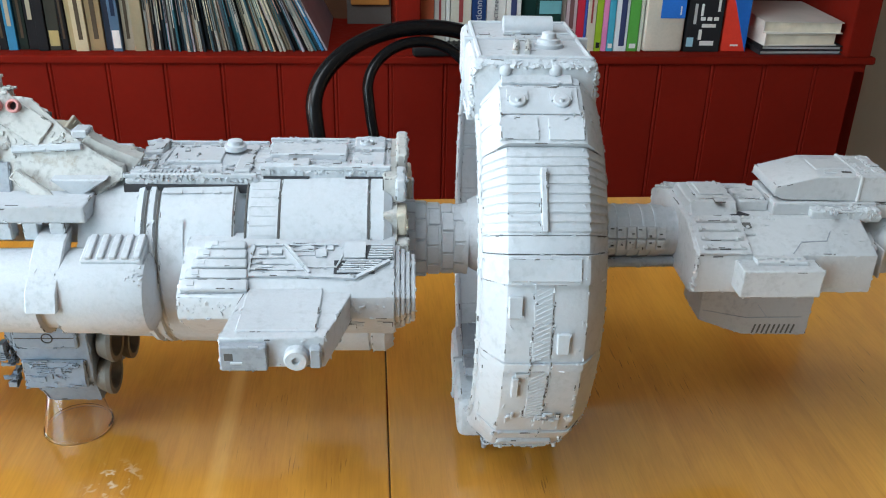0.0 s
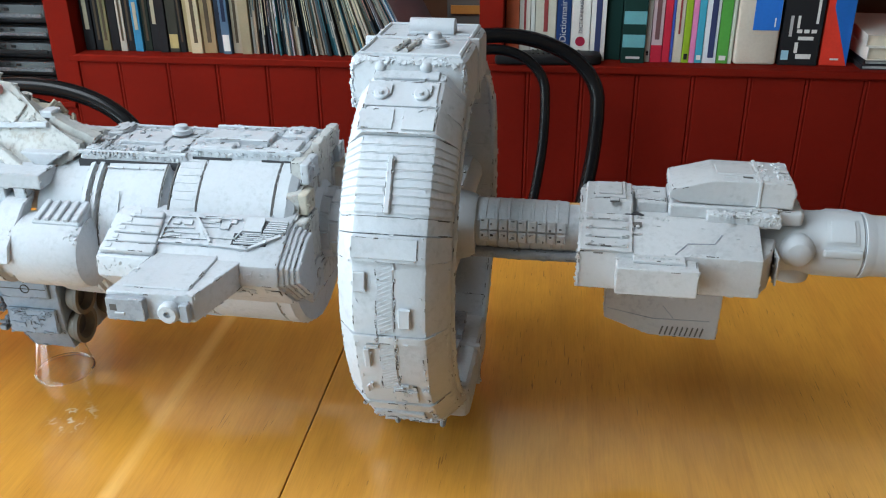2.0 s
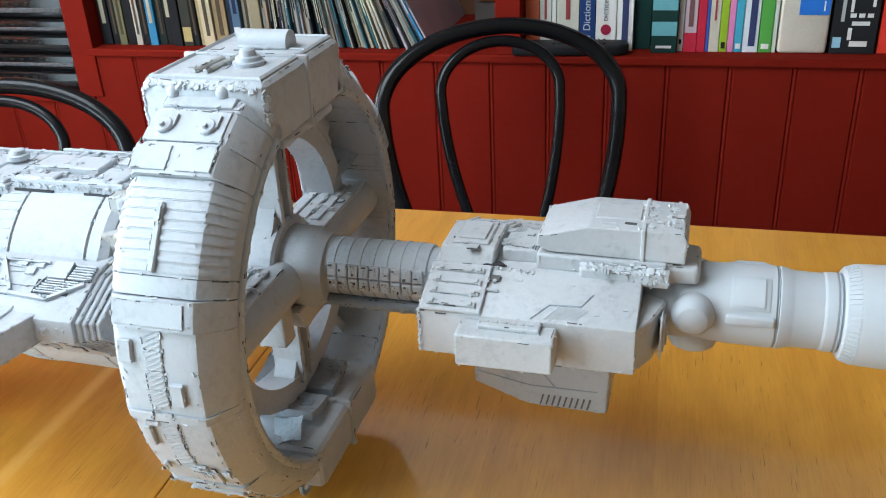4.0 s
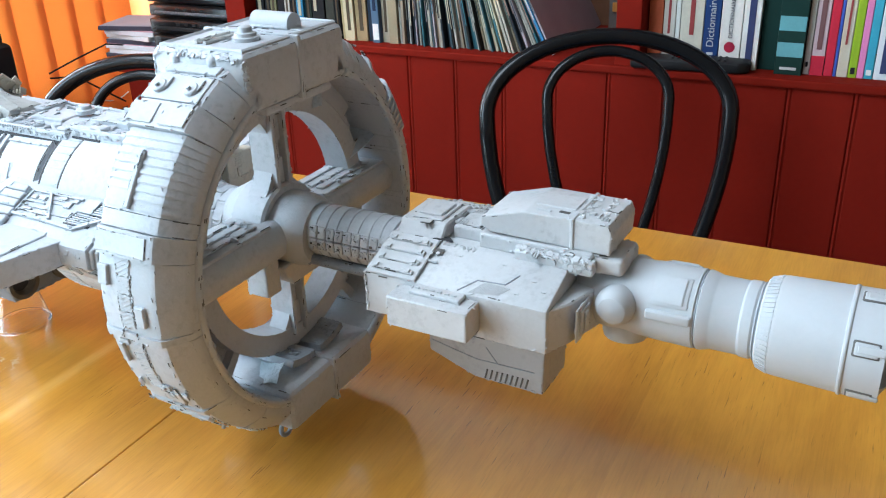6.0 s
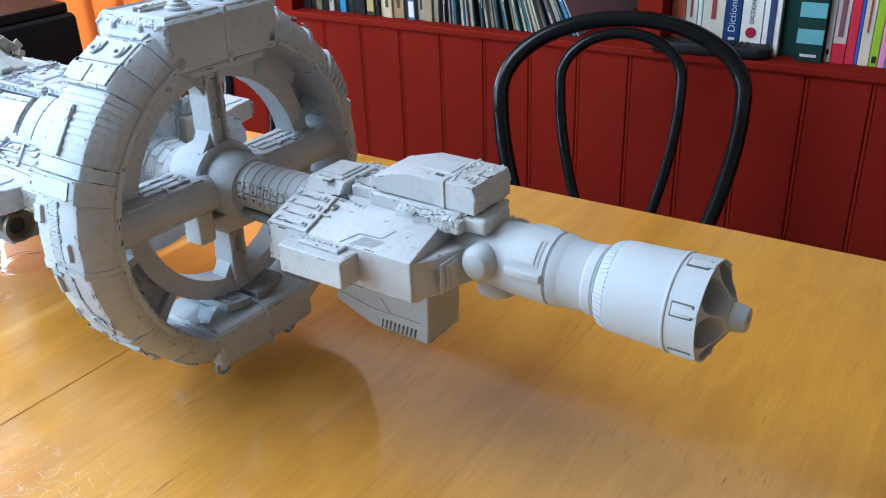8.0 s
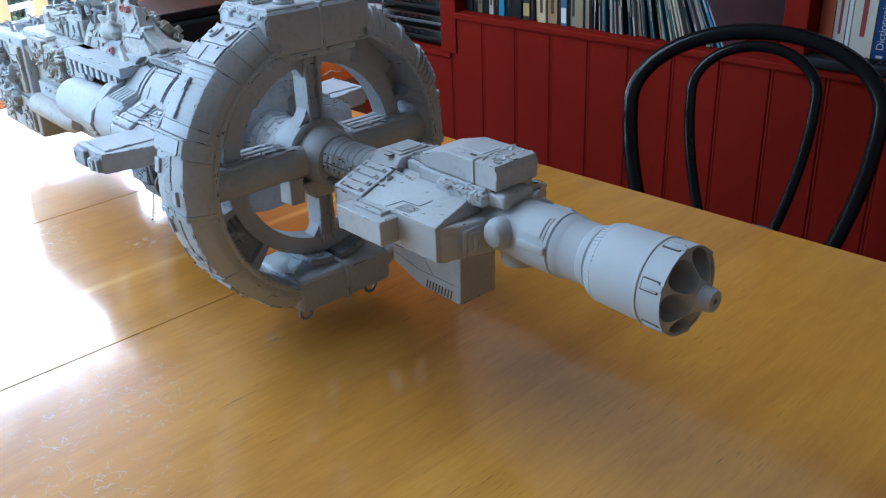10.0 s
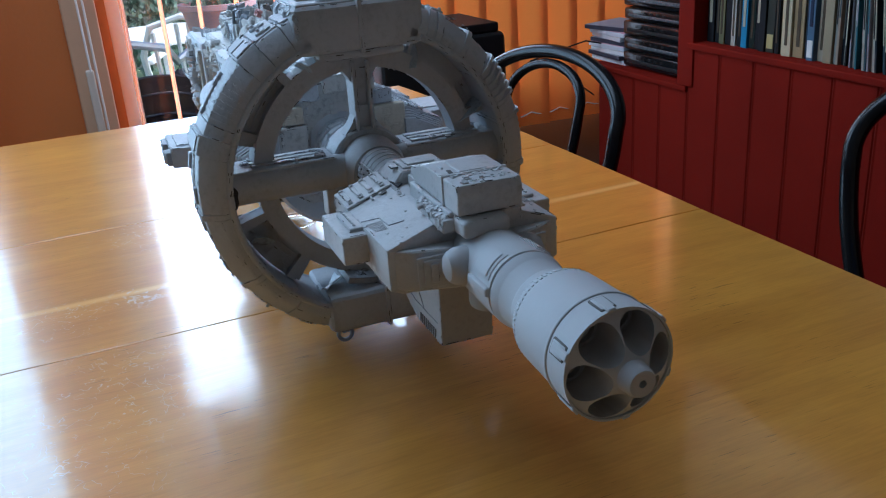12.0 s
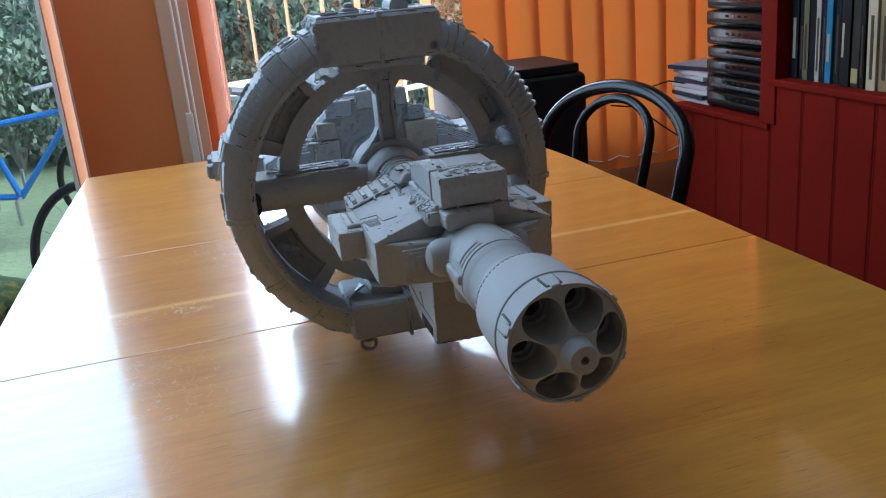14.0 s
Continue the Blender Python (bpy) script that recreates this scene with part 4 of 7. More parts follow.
for a in (35, 145, 215, 325):
    bm = bmesh.new()
    sector(bm, a - 19, a + 19, [(-0.027, 0.0905), (-0.027, 0.1150), (-0.022, 0.1150), (-0.022, 0.0905)], 10)
    sector(bm, a - 19, a - 15, [(-0.030, 0.0905), (-0.030, 0.1150), (-0.012, 0.1150), (-0.012, 0.0905)], 3)
    sector(bm, a + 12, a + 16, [(-0.030, 0.0905), (-0.030, 0.1150), (-0.016, 0.1150), (-0.016, 0.0905)], 3)
    for rr in (0.0965, 0.1010):
        sector(bm, a - 13, a + 10, [(-0.028, rr), (-0.028, rr + 0.0012), (-0.0195, rr + 0.0012), (-0.0195, rr)], 8)
    r = radians(a)
    kit(bm, (-0.0222, 0.1070 * math.cos(r), 0.1070 * math.sin(r)), (0, -math.sin(r), math.cos(r)), (1, 0, 0), 0.05, 0.010, 14, kit_rng, (0.0008, 0.003), (0.002, 0.008))
    if a == 35:
        sector(bm, 34, 64, [(-0.030, 0.0905), (-0.030, 0.1150), (-0.0150, 0.1150), (-0.0135, 0.0905)], 14)
        sector(bm, 33.2, 60, [(-0.028, 0.0915), (-0.028, 0.0945), (-0.0105, 0.0945), (-0.0105, 0.0915)], 12)
    piece("web_plate", bm, M_SHIP, wheel)
for s in (1, -1):
    bm = bmesh.new()
    lathe(bm, [(0.022, 0.0135), (0.1125, 0.0135), (0.1170, 0.016)], 32, pose(-0.006, 0, 0, 0, 0, 90 * s))
    piece("crossbar", bm, M_SHIP, wheel, "round crossbar of the inner wheel")
    bm = bmesh.new()
    box(bm, (-0.034, min(s * 0.03, s * 0.115), 0.0085), (0.001, max(s * 0.03, s * 0.115), 0.0135), 0.0008, 1)
    for x in (-0.030, -0.021, -0.012):
        box(bm, (x, min(s * 0.036, s * 0.095), 0.0135), (x + 0.006, max(s * 0.036, s * 0.095), 0.0150), 0.0004, 1)
    kit(bm, (-0.015, s * 0.068, 0.0145), (0, 1, 0), (0, 0, 1), 0.06, 0.026, 20, kit_rng, (0.0006, 0.002), (0.002, 0.006))
    piece("deck_plate", bm, M_SHIP, wheel)
for s in (-1,):
    bm = bmesh.new()
    prism(bm, [(s * 0.1140, -0.0130), (s * 0.1118, -0.0115), (s * 0.1100, -0.0070), (s * 0.1108, -0.0030), (s * 0.1094, 0.0010), (s * 0.1112, 0.0046), (s * 0.1140, 0.0060)], 0.0, 0.0094, "x", 0.0004, 1)
    piece("gap", bm, M_GAP, wheel, "dark torn opening beside the crossbar")
bm = bmesh.new()
lathe(bm, [(-0.050, 0.022), (-0.034, 0.031), (-0.010, 0.031), (-0.008, 0.0295), (-0.008, 0.0255), (0.006, 0.0250), (0.012, 0.0235), (0.018, 0.0215), (0.018, 0.012)], 48)
hub = piece("hub", bm, M_SHIP, None, "stepped central hub of the ring")
bm = bmesh.new()
box(bm, (-0.018, -0.040, -0.036), (0.000, -0.026, -0.012), 0.0015, 2)
box(bm, (-0.018, 0.026, -0.036), (0.000, 0.040, -0.012), 0.0015, 2)
prism(bm, [(-0.028, -0.018), (0.028, -0.018), (0.018, -0.034), (-0.018, -0.034)], -0.022, 0.004, "x", 0.001, 1)
piece("bracket", bm, M_SHIP_WARM, hub)

AXIS = Matrix.Translation((0, 0, 0.1535))
# neck between ring and bow
bm = bmesh.new()
lathe(bm, [(0.012, 0.0165), (0.018, 0.0165)] + [p for i in range(8) for p in ((0.0195 + i * 0.0075, 0.0170), (0.0255 + i * 0.0075, 0.0170), (0.0258 + i * 0.0075, 0.0162), (0.0268 + i * 0.0075, 0.0162))] + [(0.092, 0.0165)], 40)
neck = piece("neck", bm, M_SHIP, None, "ribbed neck between ring and bow")
for s in (-1, 1):
    for i in range(9):
        for j in range(2):
            bm = bmesh.new()
            a = radians(180 - 22 + 27 * j if s < 0 else 22 - 27 * j)
            f = plane_at((0.0245 + i * 0.0066, 0.0166 * math.cos(a), 0.0166 * math.sin(a)), (1, 0, 0), (0, math.cos(a), math.sin(a)))
            box(bm, (-0.0029, -0.0038, -0.001), (0.0029, 0.0038, 0.0026), 0.0005, 1, f)
            for k in range(6):
                brick(bm, f @ pose(kit_rng.uniform(-0.0018, 0.0018), kit_rng.uniform(-0.0026, 0.0026), 0.0024), kit_rng.uniform(0.0008, 0.0024), kit_rng.uniform(0.0006, 0.0016), kit_rng.uniform(0.0006, 0.0014), int(k == 5))
            piece("brick", bm, M_SHIP_WARM, neck)
bm = bmesh.new()
sector(bm, 28, 152, [(0.018, 0.0160), (0.018, 0.0183), (0.0795, 0.0183), (0.0815, 0.0178), (0.0815, 0.0160)], 16)
for i in range(7):
    sector(bm, 30, 150, [(0.0235 + i * 0.0082, 0.0178), (0.0238 + i * 0.0082, 0.0187), (0.0255 + i * 0.0082, 0.0187), (0.0258 + i * 0.0082, 0.0178)], 14)
piece("half_sleeve", bm, M_SHIP, neck)
bm = bmesh.new()
for v, w in ((-0.011, -0.017), (0.0, -0.019), (0.011, -0.017)):
    tube(bm, [(0.012, v, w), (0.05, v, w - 0.0006), (0.092, v, w)], 0.0038, 18)
piece("pipe", bm, M_SHIP_GREY, neck)

# bow hull
bm = bmesh.new()
prism(bm, [(-0.0555, 0.0095), (-0.024, 0.0212), (0.024, 0.0212), (0.0555, 0.0095), (0.0555, -0.0165), (0.047, -0.020), (-0.047, -0.020), (-0.0555, -0.0165)], 0.089, 0.2035, "x", 0.0012, 2)
bow = piece("bow_hull", bm, M_SHIP_WARM, None, "faceted bow hull with panel lines")
bm = bmesh.new()
prism(bm, [(0.2030, -0.052), (0.2105, -0.040), (0.2185, -0.012), (0.2185, 0.012), (0.2105, 0.040), (0.2030, 0.052)], -0.017, 0.0085, "z", 0.001, 1)
piece("nose_plate", bm, M_SHIP_WARM, bow)
for s in (-1, 1):
    bm = bmesh.new()
    for k, (a, b) in enumerate(((0.0085, 0.0415), (0.0125, 0.0375), (0.0165, 0.0335))):
        y0, y1 = sorted((s * (a + 0.012), s * b))
        m = plane_at((0.2145, s * 0.028, -0.004), (0, 1, 0), (1, 0.26 * s, 0))
        box(bm, (y0 - s * 0.028, -0.0105 + 0.0022 * k, 0.0), (y1 - s * 0.028, 0.0105 - 0.0022 * k, 0.0012 + 0.0012 * k), 0.0005, 1, m)
    piece("nose_panel", bm, M_SHIP_WARM, bow)
    # side box with stepped top rail
    bm = bmesh.new()
    y0, y1 = sorted((s * 0.0545, s * 0.0715))
    box(bm, (0.1135, y0, -0.0118), (0.1640, y1, 0.0068), 0.0012, 2)
    sb = piece("side_box", bm, M_SHIP_WARM, bow)
    bm = bmesh.new()
    y0, y1 = sorted((s * 0.0545, s * 0.0640))
    box(bm, (0.1240, y0, 0.0066), (0.1560, y1, 0.0092), 0.0006, 1)
    for i in range(6):
        brick(bm, pose(0.128 + i * 0.0046, s * 0.0600, 0.0091), 0.0026, 0.0014, 0.0010)
    y0, y1 = sorted((s * 0.0560, s * 0.0700))
    piece("rail", bm, M_SHIP_WARM, sb)
    # sloped roof: raised plates, clamp bars and the bent panel line
    slope = plane_at((0.0, s * 0.0397, 0.01545), (1, 0, 0), (0, s * 0.348, 0.937))
    bm = bmesh.new()
    box(bm, (0.0905, -0.0170, 0.0002), (0.1235, 0.0170, 0.0018), 0.0005, 1, slope)
    for v in (-0.0125, -0.0045, 0.0035, 0.0115):
        box(bm, (0.0935, v - 0.0016, 0.0016), (0.1205, v + 0.0016, 0.0032), 0.0005, 1, slope)
        for x in (0.0965, 0.1175):
            brick(bm, slope @ pose(x, v, 0.003), 0.002, 0.0026, 0.0012)
    piece("roof_plate", bm, M_SHIP_WARM, bow)
    bm = bmesh.new()
    d = s
    for p, q in (((0.150, -0.0155), (0.158, -0.0055)), ((0.158, -0.0055), (0.1745, -0.0045)), ((0.1745, -0.0045), (0.1795, 0.0040))):
        u = Vector((q[0] - p[0], (q[1] - p[1]) * -d))
        m = slope @ pose((p[0] + q[0]) / 2, (p[1] + q[1]) / 2 * -d, -0.0003, 0, 0, math.degrees(math.atan2(u.y, u.x)))
        brick(bm, m, u.length + 0.0004, 0.0006, 0.0007)
    piece("panel_line", bm, M_SHIP_GREY, bow)
    bm = bmesh.new()
    for i in range(13):
        brick(bm, slope @ pose(0.1600 + i * 0.0013, (-0.0105 + 0.00005 * i) * -d, -0.0002, 0, 0, 35 * d), 0.0004, 0.0110 - 0.0002 * i, 0.0004)
    tagged(piece("surface_detail", bm, M_SHIP_WARM, bow), kind="stuff")
    for x, v in ((0.189, 0.002), (0.183, -0.009), (0.168, 0.0095), (0.197, -0.004), (0.140, 0.0095)):
        bm = bmesh.new()
        brick(bm, slope @ pose(x, v * -d, -0.0002), 0.0026, 0.0012, 0.0006)
        piece("vent", bm, M_SHIP_WARM, bow)

# spine of the bow with broken kit parts
bm = bmesh.new()
prism(bm, [(-0.0235, 0.0205), (-0.0165, 0.0295), (0.0165, 0.0295), (0.0235, 0.0205)], 0.0925, 0.1235, "x", 0.0010, 1)
box(bm, (0.0985, -0.014, 0.0292), (0.1190, 0.014, 0.0308), 0.0006, 1)
box(bm, (0.1010, -0.010, 0.0306), (0.1165, 0.010, 0.0320), 0.0005, 1)
box(bm, (0.1265, -0.014, 0.0205), (0.1460, 0.014, 0.0285), 0.0015, 2)
piece("spine_box", bm, M_SHIP_WARM, bow)
bm = bmesh.new()
box(bm, (0.1465, -0.020, 0.0205), (0.2150, 0.020, 0.0300), 0.0015, 2)
box(bm, (0.1705, -0.0250, 0.0180), (0.2170, 0.0250, 0.0265), 0.0015, 2)
piece("spine_base", bm, M_SHIP_WARM, bow)
bm = bmesh.new()
kit(bm, (0.195, -0.0215, 0.0268), (1, 0, 0), (0, -0.3, 0.95), 0.042, 0.010, 14, kit_rng, (0.0008, 0.0020), (0.002, 0.006))
kit(bm, (0.195, 0.0215, 0.0268), (1, 0, 0), (0, 0.3, 0.95), 0.042, 0.010, 14, kit_rng, (0.0008, 0.0020), (0.002, 0.006))
for s in (-1, 1):
    rubble(bm, (0.193, s * 0.0225, 0.0267), (1, 0, 0), (0, s * 0.2, 0.98), 0.042, 0.005, 130, kit_rng)
    rubble(bm, (0.205, s * 0.0250, 0.0225), (1, 0, 0), (0, s, 0), 0.022, 0.007, 50, kit_rng)
    rubble(bm, (0.130, s * 0.0245, 0.0212), (1, 0, 0), (0, s * 0.3, 0.95), 0.036, 0.003, 60, kit_rng, (0.0006, 0.0022))
    rubble(bm, (0.0895, s * 0.0550, -0.004), (0, 0, 1), (-0.7, s * 0.7, 0), 0.026, 0.003, 50, kit_rng, (0.0008, 0.0026))
kit(bm, (0.136, 0.0, 0.0285), (1, 0, 0), (0, 0, 1), 0.018, 0.026, 10, kit_rng, (0.0006, 0.0016), (0.002, 0.006))
kit(bm, (0.108, -0.0105, 0.0302), (1, 0, 0), (0, 0, 1), 0.026, 0.018, 6, kit_rng, (0.0005, 0.0012))
kit(bm, (0.130, -0.0365, 0.0175), (1, 0, 0), (0, -0.35, 0.94), 0.020, 0.016, 3, kit_rng, (0.0005, 0.001), (0.002, 0.006))
tagged(piece("surface_detail", bm, M_SHIP_WARM, bow), kind="stuff")
bm = bmesh.new()
prism(bm, [(0.117, -0.0235), (0.131, -0.0225), (0.126, -0.0175)], 0.0218, 0.0226, "z")
piece("gap", bm, M_GAP, bow, "dark gap in the broken roof panel")

# pod above the bow
bm = bmesh.new()
side = [(0.1462, 0.0345), (0.1470, 0.0400), (0.1740, 0.0475), (0.2225, 0.0472), (0.2248, 0.0420), (0.2240, 0.0295), (0.1530, 0.0310)]
prism(bm, side, -0.0180, 0.0225, "y", 0.0010, 2)
piece("upper_pod", bm, M_SHIP_WARM, bow, "smooth wedge-shaped pod over the bow")
bm = bmesh.new()
box(bm, (0.2010, -0.0188, 0.0285), (0.2035, 0.0233, 0.0482), 0.0006, 1)
box(bm, (0.1760, -0.0060, 0.0465), (0.2000, 0.0120, 0.0482), 0.0005, 1)
kit(bm, (0.210, 0.002, 0.0473), (1, 0, 0), (0, 0, 1), 0.022, 0.034, 6, kit_rng, (0.0006, 0.0014), (0.002, 0.006))
rubble(bm, (0.204, 0.002, 0.0474), (0, 1, 0), (0.0, 0, 1), 0.036, 0.010, 90, kit_rng, (0.0008, 0.0034))
rubble(bm, (0.216, 0.006, 0.0473), (0, 1, 0), (0.0, 0, 1), 0.026, 0.006, 36, kit_rng, (0.0008, 0.003))
kit(bm, (0.187, -0.009, 0.0475), (1, 0, 0), (0, 0, 1), 0.020, 0.014, 4, kit_rng, (0.0003, 0.0006), (0.002, 0.008))
tagged(piece("surface_detail", bm, M_SHIP_WARM, bow), kind="stuff")
bm = bmesh.new()
box(bm, (0.2060, -0.0180, 0.0175), (0.2320, 0.0110, 0.0285), 0.0032, 4)
piece("chin_box", bm, M_SHIP_WARM, bow)
bm = bmesh.new()
side = [(0.1100, -0.0200), (0.1100, -0.0580), (0.1420, -0.0695), (0.1875, -0.0700), (0.1890, -0.0200)]
prism(bm, side, -0.0200, 0.0160, "y", 0.0012, 2)
keel = piece("keel_pod", bm, M_KEEL, bow, "grey keel pod with a slotted vent")
for i in range(9):
    bm = bmesh.new()
    m = pose(0.1500 + i * 0.0034, -0.0200, -0.0648, 90, 0, 0) @ pose(0, 0, 0, 0, 0, -14)
    brick(bm, m, 0.0010, 0.0070, 0.0005)
    piece("slot", bm, M_SEAM, keel)
bm = bmesh.new()
for a, b in (((0.112, -0.050), (0.143, -0.056)), ((0.143, -0.056), (0.182, -0.0555)), ((0.150, -0.046), (0.158, -0.056))):
    u = Vector((b[0] - a[0], b[1] - a[1]))
    m = pose((a[0] + b[0]) / 2, -0.0199, (a[1] + b[1]) / 2, 90, 0, 0) @ pose(0, 0, 0, 0, 0, math.degrees(math.atan2(u.y, u.x)))
    brick(bm, m, u.length, 0.0005, 0.0005)
piece("panel_line", bm, M_SHIP_GREY, keel)

# forward tube and nozzle
bm = bmesh.new()
lathe(bm, [(0.204, 0.016), (0.212, 0.0195), (0.226, 0.0212), (0.2440, 0.0215), (0.2450, 0.0218), (0.2690, 0.0221), (0.2708, 0.0221), (0.2716, 0.0212), (0.2724, 0.0212), (0.2730, 0.0221), (0.2745, 0.0220), (0.2790, 0.0207), (0.2800, 0.0204), (0.2940, 0.0202), (0.2950, 0.0208), (0.2956, 0.0209), (0.3000, 0.0211), (0.3012, 0.0205), (0.3026, 0.0205), (0.3034, 0.0200)], 64)
bow_tube = piece("bow_tube", bm, M_SHIP_NOZZLE, None, "smooth grey forward tube")
for x, r in ((0.2720, 0.0212), (0.3020, 0.0207)):
    bm = bmesh.new()
    tube(bm, [(x, r * math.cos(2 * math.pi * i / 64), r * math.sin(2 * math.pi * i / 64)) for i in range(64)], 0.0005, 6, True)
    piece("joint_line", bm, M_SHIP_GREY, bow_tube)
for s in (-1, 1):
    bm = bmesh.new()
    box(bm, (0.2462, s * 0.0218 - 0.0022, -0.0004), (0.2708, s * 0.0218 + 0.0020, 0.0056), 0.0018, 3)
    piece("side_bar", bm, M_SHIP_NOZZLE, bow_tube)
    # curved cover plate above the bar, with a thin ridge round it
    a0, a1 = (112, 158) if s < 0 else (22, 68)
    bm = bmesh.new()
    sector(bm, a0, a1, [(0.2480, 0.0205), (0.2480, 0.0220), (0.2496, 0.0225), (0.2664, 0.0228), (0.2678, 0.0224), (0.2678, 0.0205)], 14)
    cover = piece("cover_plate", bm, M_SHIP_NOZZLE, bow_tube)
    bm = bmesh.new()
    sector(bm, a0 + 4.5, a1 - 4.5, [(0.2505, 0.0220), (0.2505, 0.0230), (0.2512, 0.0232), (0.2648, 0.0234), (0.2655, 0.0231), (0.2655, 0.0220)], 12)
    piece("raised_field", bm, M_SHIP_NOZZLE, cover)
    bm = bmesh.new()
    lathe(bm, [(0.012, 0.0104), (0.0205, 0.0112), (0.0235, 0.0110), (0.0265, 0.0098), (0.0290, 0.0076), (0.0304, 0.0045), (0.0308, 0.0)], 32, pose(0.2300, 0, 0.0030, 0, 0, 90 * s), caps=False)
    piece("ball_cap", bm, M_SHIP_NOZZLE, bow_tube)
bm = bmesh.new()
lathe(bm, [(-0.0250, 0.0095), (-0.0238, 0.0125), (-0.0215, 0.0132), (-0.010, 0.0132)], 32, pose(0.2310, -0.003, 0, 0, -90, 0))
piece("lower_disc", bm, M_SHIP_NOZZLE, bow_tube)
bm = bmesh.new()
lathe(bm, [(0.3032, 0.0100), (0.3032, 0.0226), (0.3040, 0.0238), (0.3108, 0.0262), (0.3122, 0.0265), (0.3440, 0.0277), (0.3443, 0.0284), (0.3452, 0.0286), (0.3460, 0.0284), (0.3464, 0.0279), (0.3630, 0.0283), (0.3630, 0.0273), (0.3618, 0.0270), (0.3705, 0.0140), (0.3722, 0.0104), (0.3735, 0.0080), (0.3800, 0.0072), (0.3815, 0.0064)], 84)
nozzle = piece("bow_nozzle", bm, M_SHIP_NOZZLE, None, "revolver-like bow nozzle with six scooped bores and thin fins")
bm = bmesh.new()
for i in range(6):
    for off, rad, r in ((0, 0.0180, 0.0087), (-9, 0.0196, 0.0065), (9, 0.0196, 0.0065)):
        a = radians(8 + 60 * i + off)
        lathe(bm, [(0.3440 + 0.0001 * (off + 9), r), (0.40 + 0.0001 * off, r)], 36, AXIS @ pose(0, rad * math.cos(a), rad * math.sin(a)))
lathe(bm, [(0.3770, 0.0019), (0.401, 0.0019)], 16, AXIS)
cutter = finish("cutter", bm, M_GAP)
cutter.parent = ship
mod = nozzle.modifiers.new("bores", "BOOLEAN")
mod.operation, mod.object, mod.solver, mod.use_self = "DIFFERENCE", cutter, "EXACT", True
bpy.context.view_layer.update()
cut = bpy.data.meshes.new_from_object(nozzle.evaluated_get(bpy.context.evaluated_depsgraph_get()))
nozzle.modifiers.clear()
nozzle.data = cut
cut.polygons.foreach_set("use_smooth", [True] * len(cut.polygons))
cut.set_sharp_from_angle(angle=radians(22))
bpy.data.objects.remove(cutter)
for i in range(6):
    bm = bmesh.new()
    a = radians(8 + 60 * i)
    m = pose(0, 0.0180 * math.cos(a), 0.0180 * math.sin(a))
    lathe(bm, [(0.3442, 0.0085), (0.3490, 0.0084), (0.3490, 0.0066), (0.3460, 0.0064), (0.3460, 0.0052), (0.3446, 0.0052)], 32, m, caps=False)
    bore = piece("bore", bm, M_SHIP_GREY, nozzle)
    # black disc painting the dark depth of the bore
    bm = bmesh.new()
    lathe(bm, [(0.3444, 0.0053), (0.3450, 0.0053)], 24, m)
    piece("throat", bm, M_GAP, bore)
    # raised lug in its slot
    bm = bmesh.new()
    m = Matrix.Rotation(radians(60 * i + 8), 4, "X")
    box(bm, (0.3490, -0.0034, 0.0265), (0.3600, 0.0034, 0.0290), 0.0009, 2, m)
    box(bm, (0.3505, -0.0022, 0.0279), (0.3635, 0.0022, 0.0294), 0.0006, 1, m)
    piece("lug", bm, M_SHIP_NOZZLE, nozzle)
    bm = bmesh.new()
    box(bm, (0.3482, -0.0041, 0.0263), (0.3608, 0.0041, 0.0286), 0.0009, 2, m)
    piece("slot", bm, M_SEAM, nozzle)
bm = bmesh.new()
for i in range(60):
    m = Matrix.Rotation(2 * math.pi * i / 60, 4, "X")
    brick(bm, m @ pose(0.3074, 0, 0.0249, 0, -19, 0), 0.0060, 0.0013, 0.0006)
tagged(piece("knurl", bm, M_SHIP_NOZZLE, nozzle), kind="stuff")
bm = bmesh.new()
lathe(bm, [(0.3765, 0.0018), (0.3770, 0.0018)], 14)
piece("tip_hole", bm, M_GAP, nozzle)


# ---- the stern of the spaceship ----
bm = bmesh.new()
lathe(bm, [(-0.098, 0.030), (-0.092, 0.024), (-0.086, 0.0225), (-0.078, 0.0225), (-0.077, 0.0215), (-0.068, 0.0215), (-0.067, 0.0205), (-0.058, 0.0205), (-0.050, 0.0225)], 40, pose(0, 0, -0.006) @ Matrix.Diagonal((1, 1.08, 1.08, 1)))
aft_neck = piece("aft_neck", bm, M_SHIP, None, "banded neck behind the ring")
for x, n, r in ((-0.0885, 12, 0.0250), (-0.0810, 11, 0.0243), (-0.0725, 11, 0.0233), (-0.0635, 10, 0.0222), (-0.0555, 10, 0.0226)):
    off = kit_rng.uniform(0, 360)
    for k in range(n):
        a = radians(off + 360 * k / n)
        bm = bmesh.new()
        f = plane_at((x + kit_rng.uniform(-0.0006, 0.0006), r * math.cos(a), r * math.sin(a) - 0.006), (1, 0, 0), (0, math.cos(a), math.sin(a)))
        w = 2 * math.pi * r / n
        box(bm, (-0.0037, -w * 0.47, -0.002), (0.0038, w * 0.47, kit_rng.uniform(0.0000, 0.0009)), 0.0005, 1, f @ pose(0, 0, 0, 0, 0, kit_rng.gauss(0, 3)))
        piece("brick", bm, M_SHIP, aft_neck)

# main drum and the ribbed drum behind it
bm = bmesh.new()
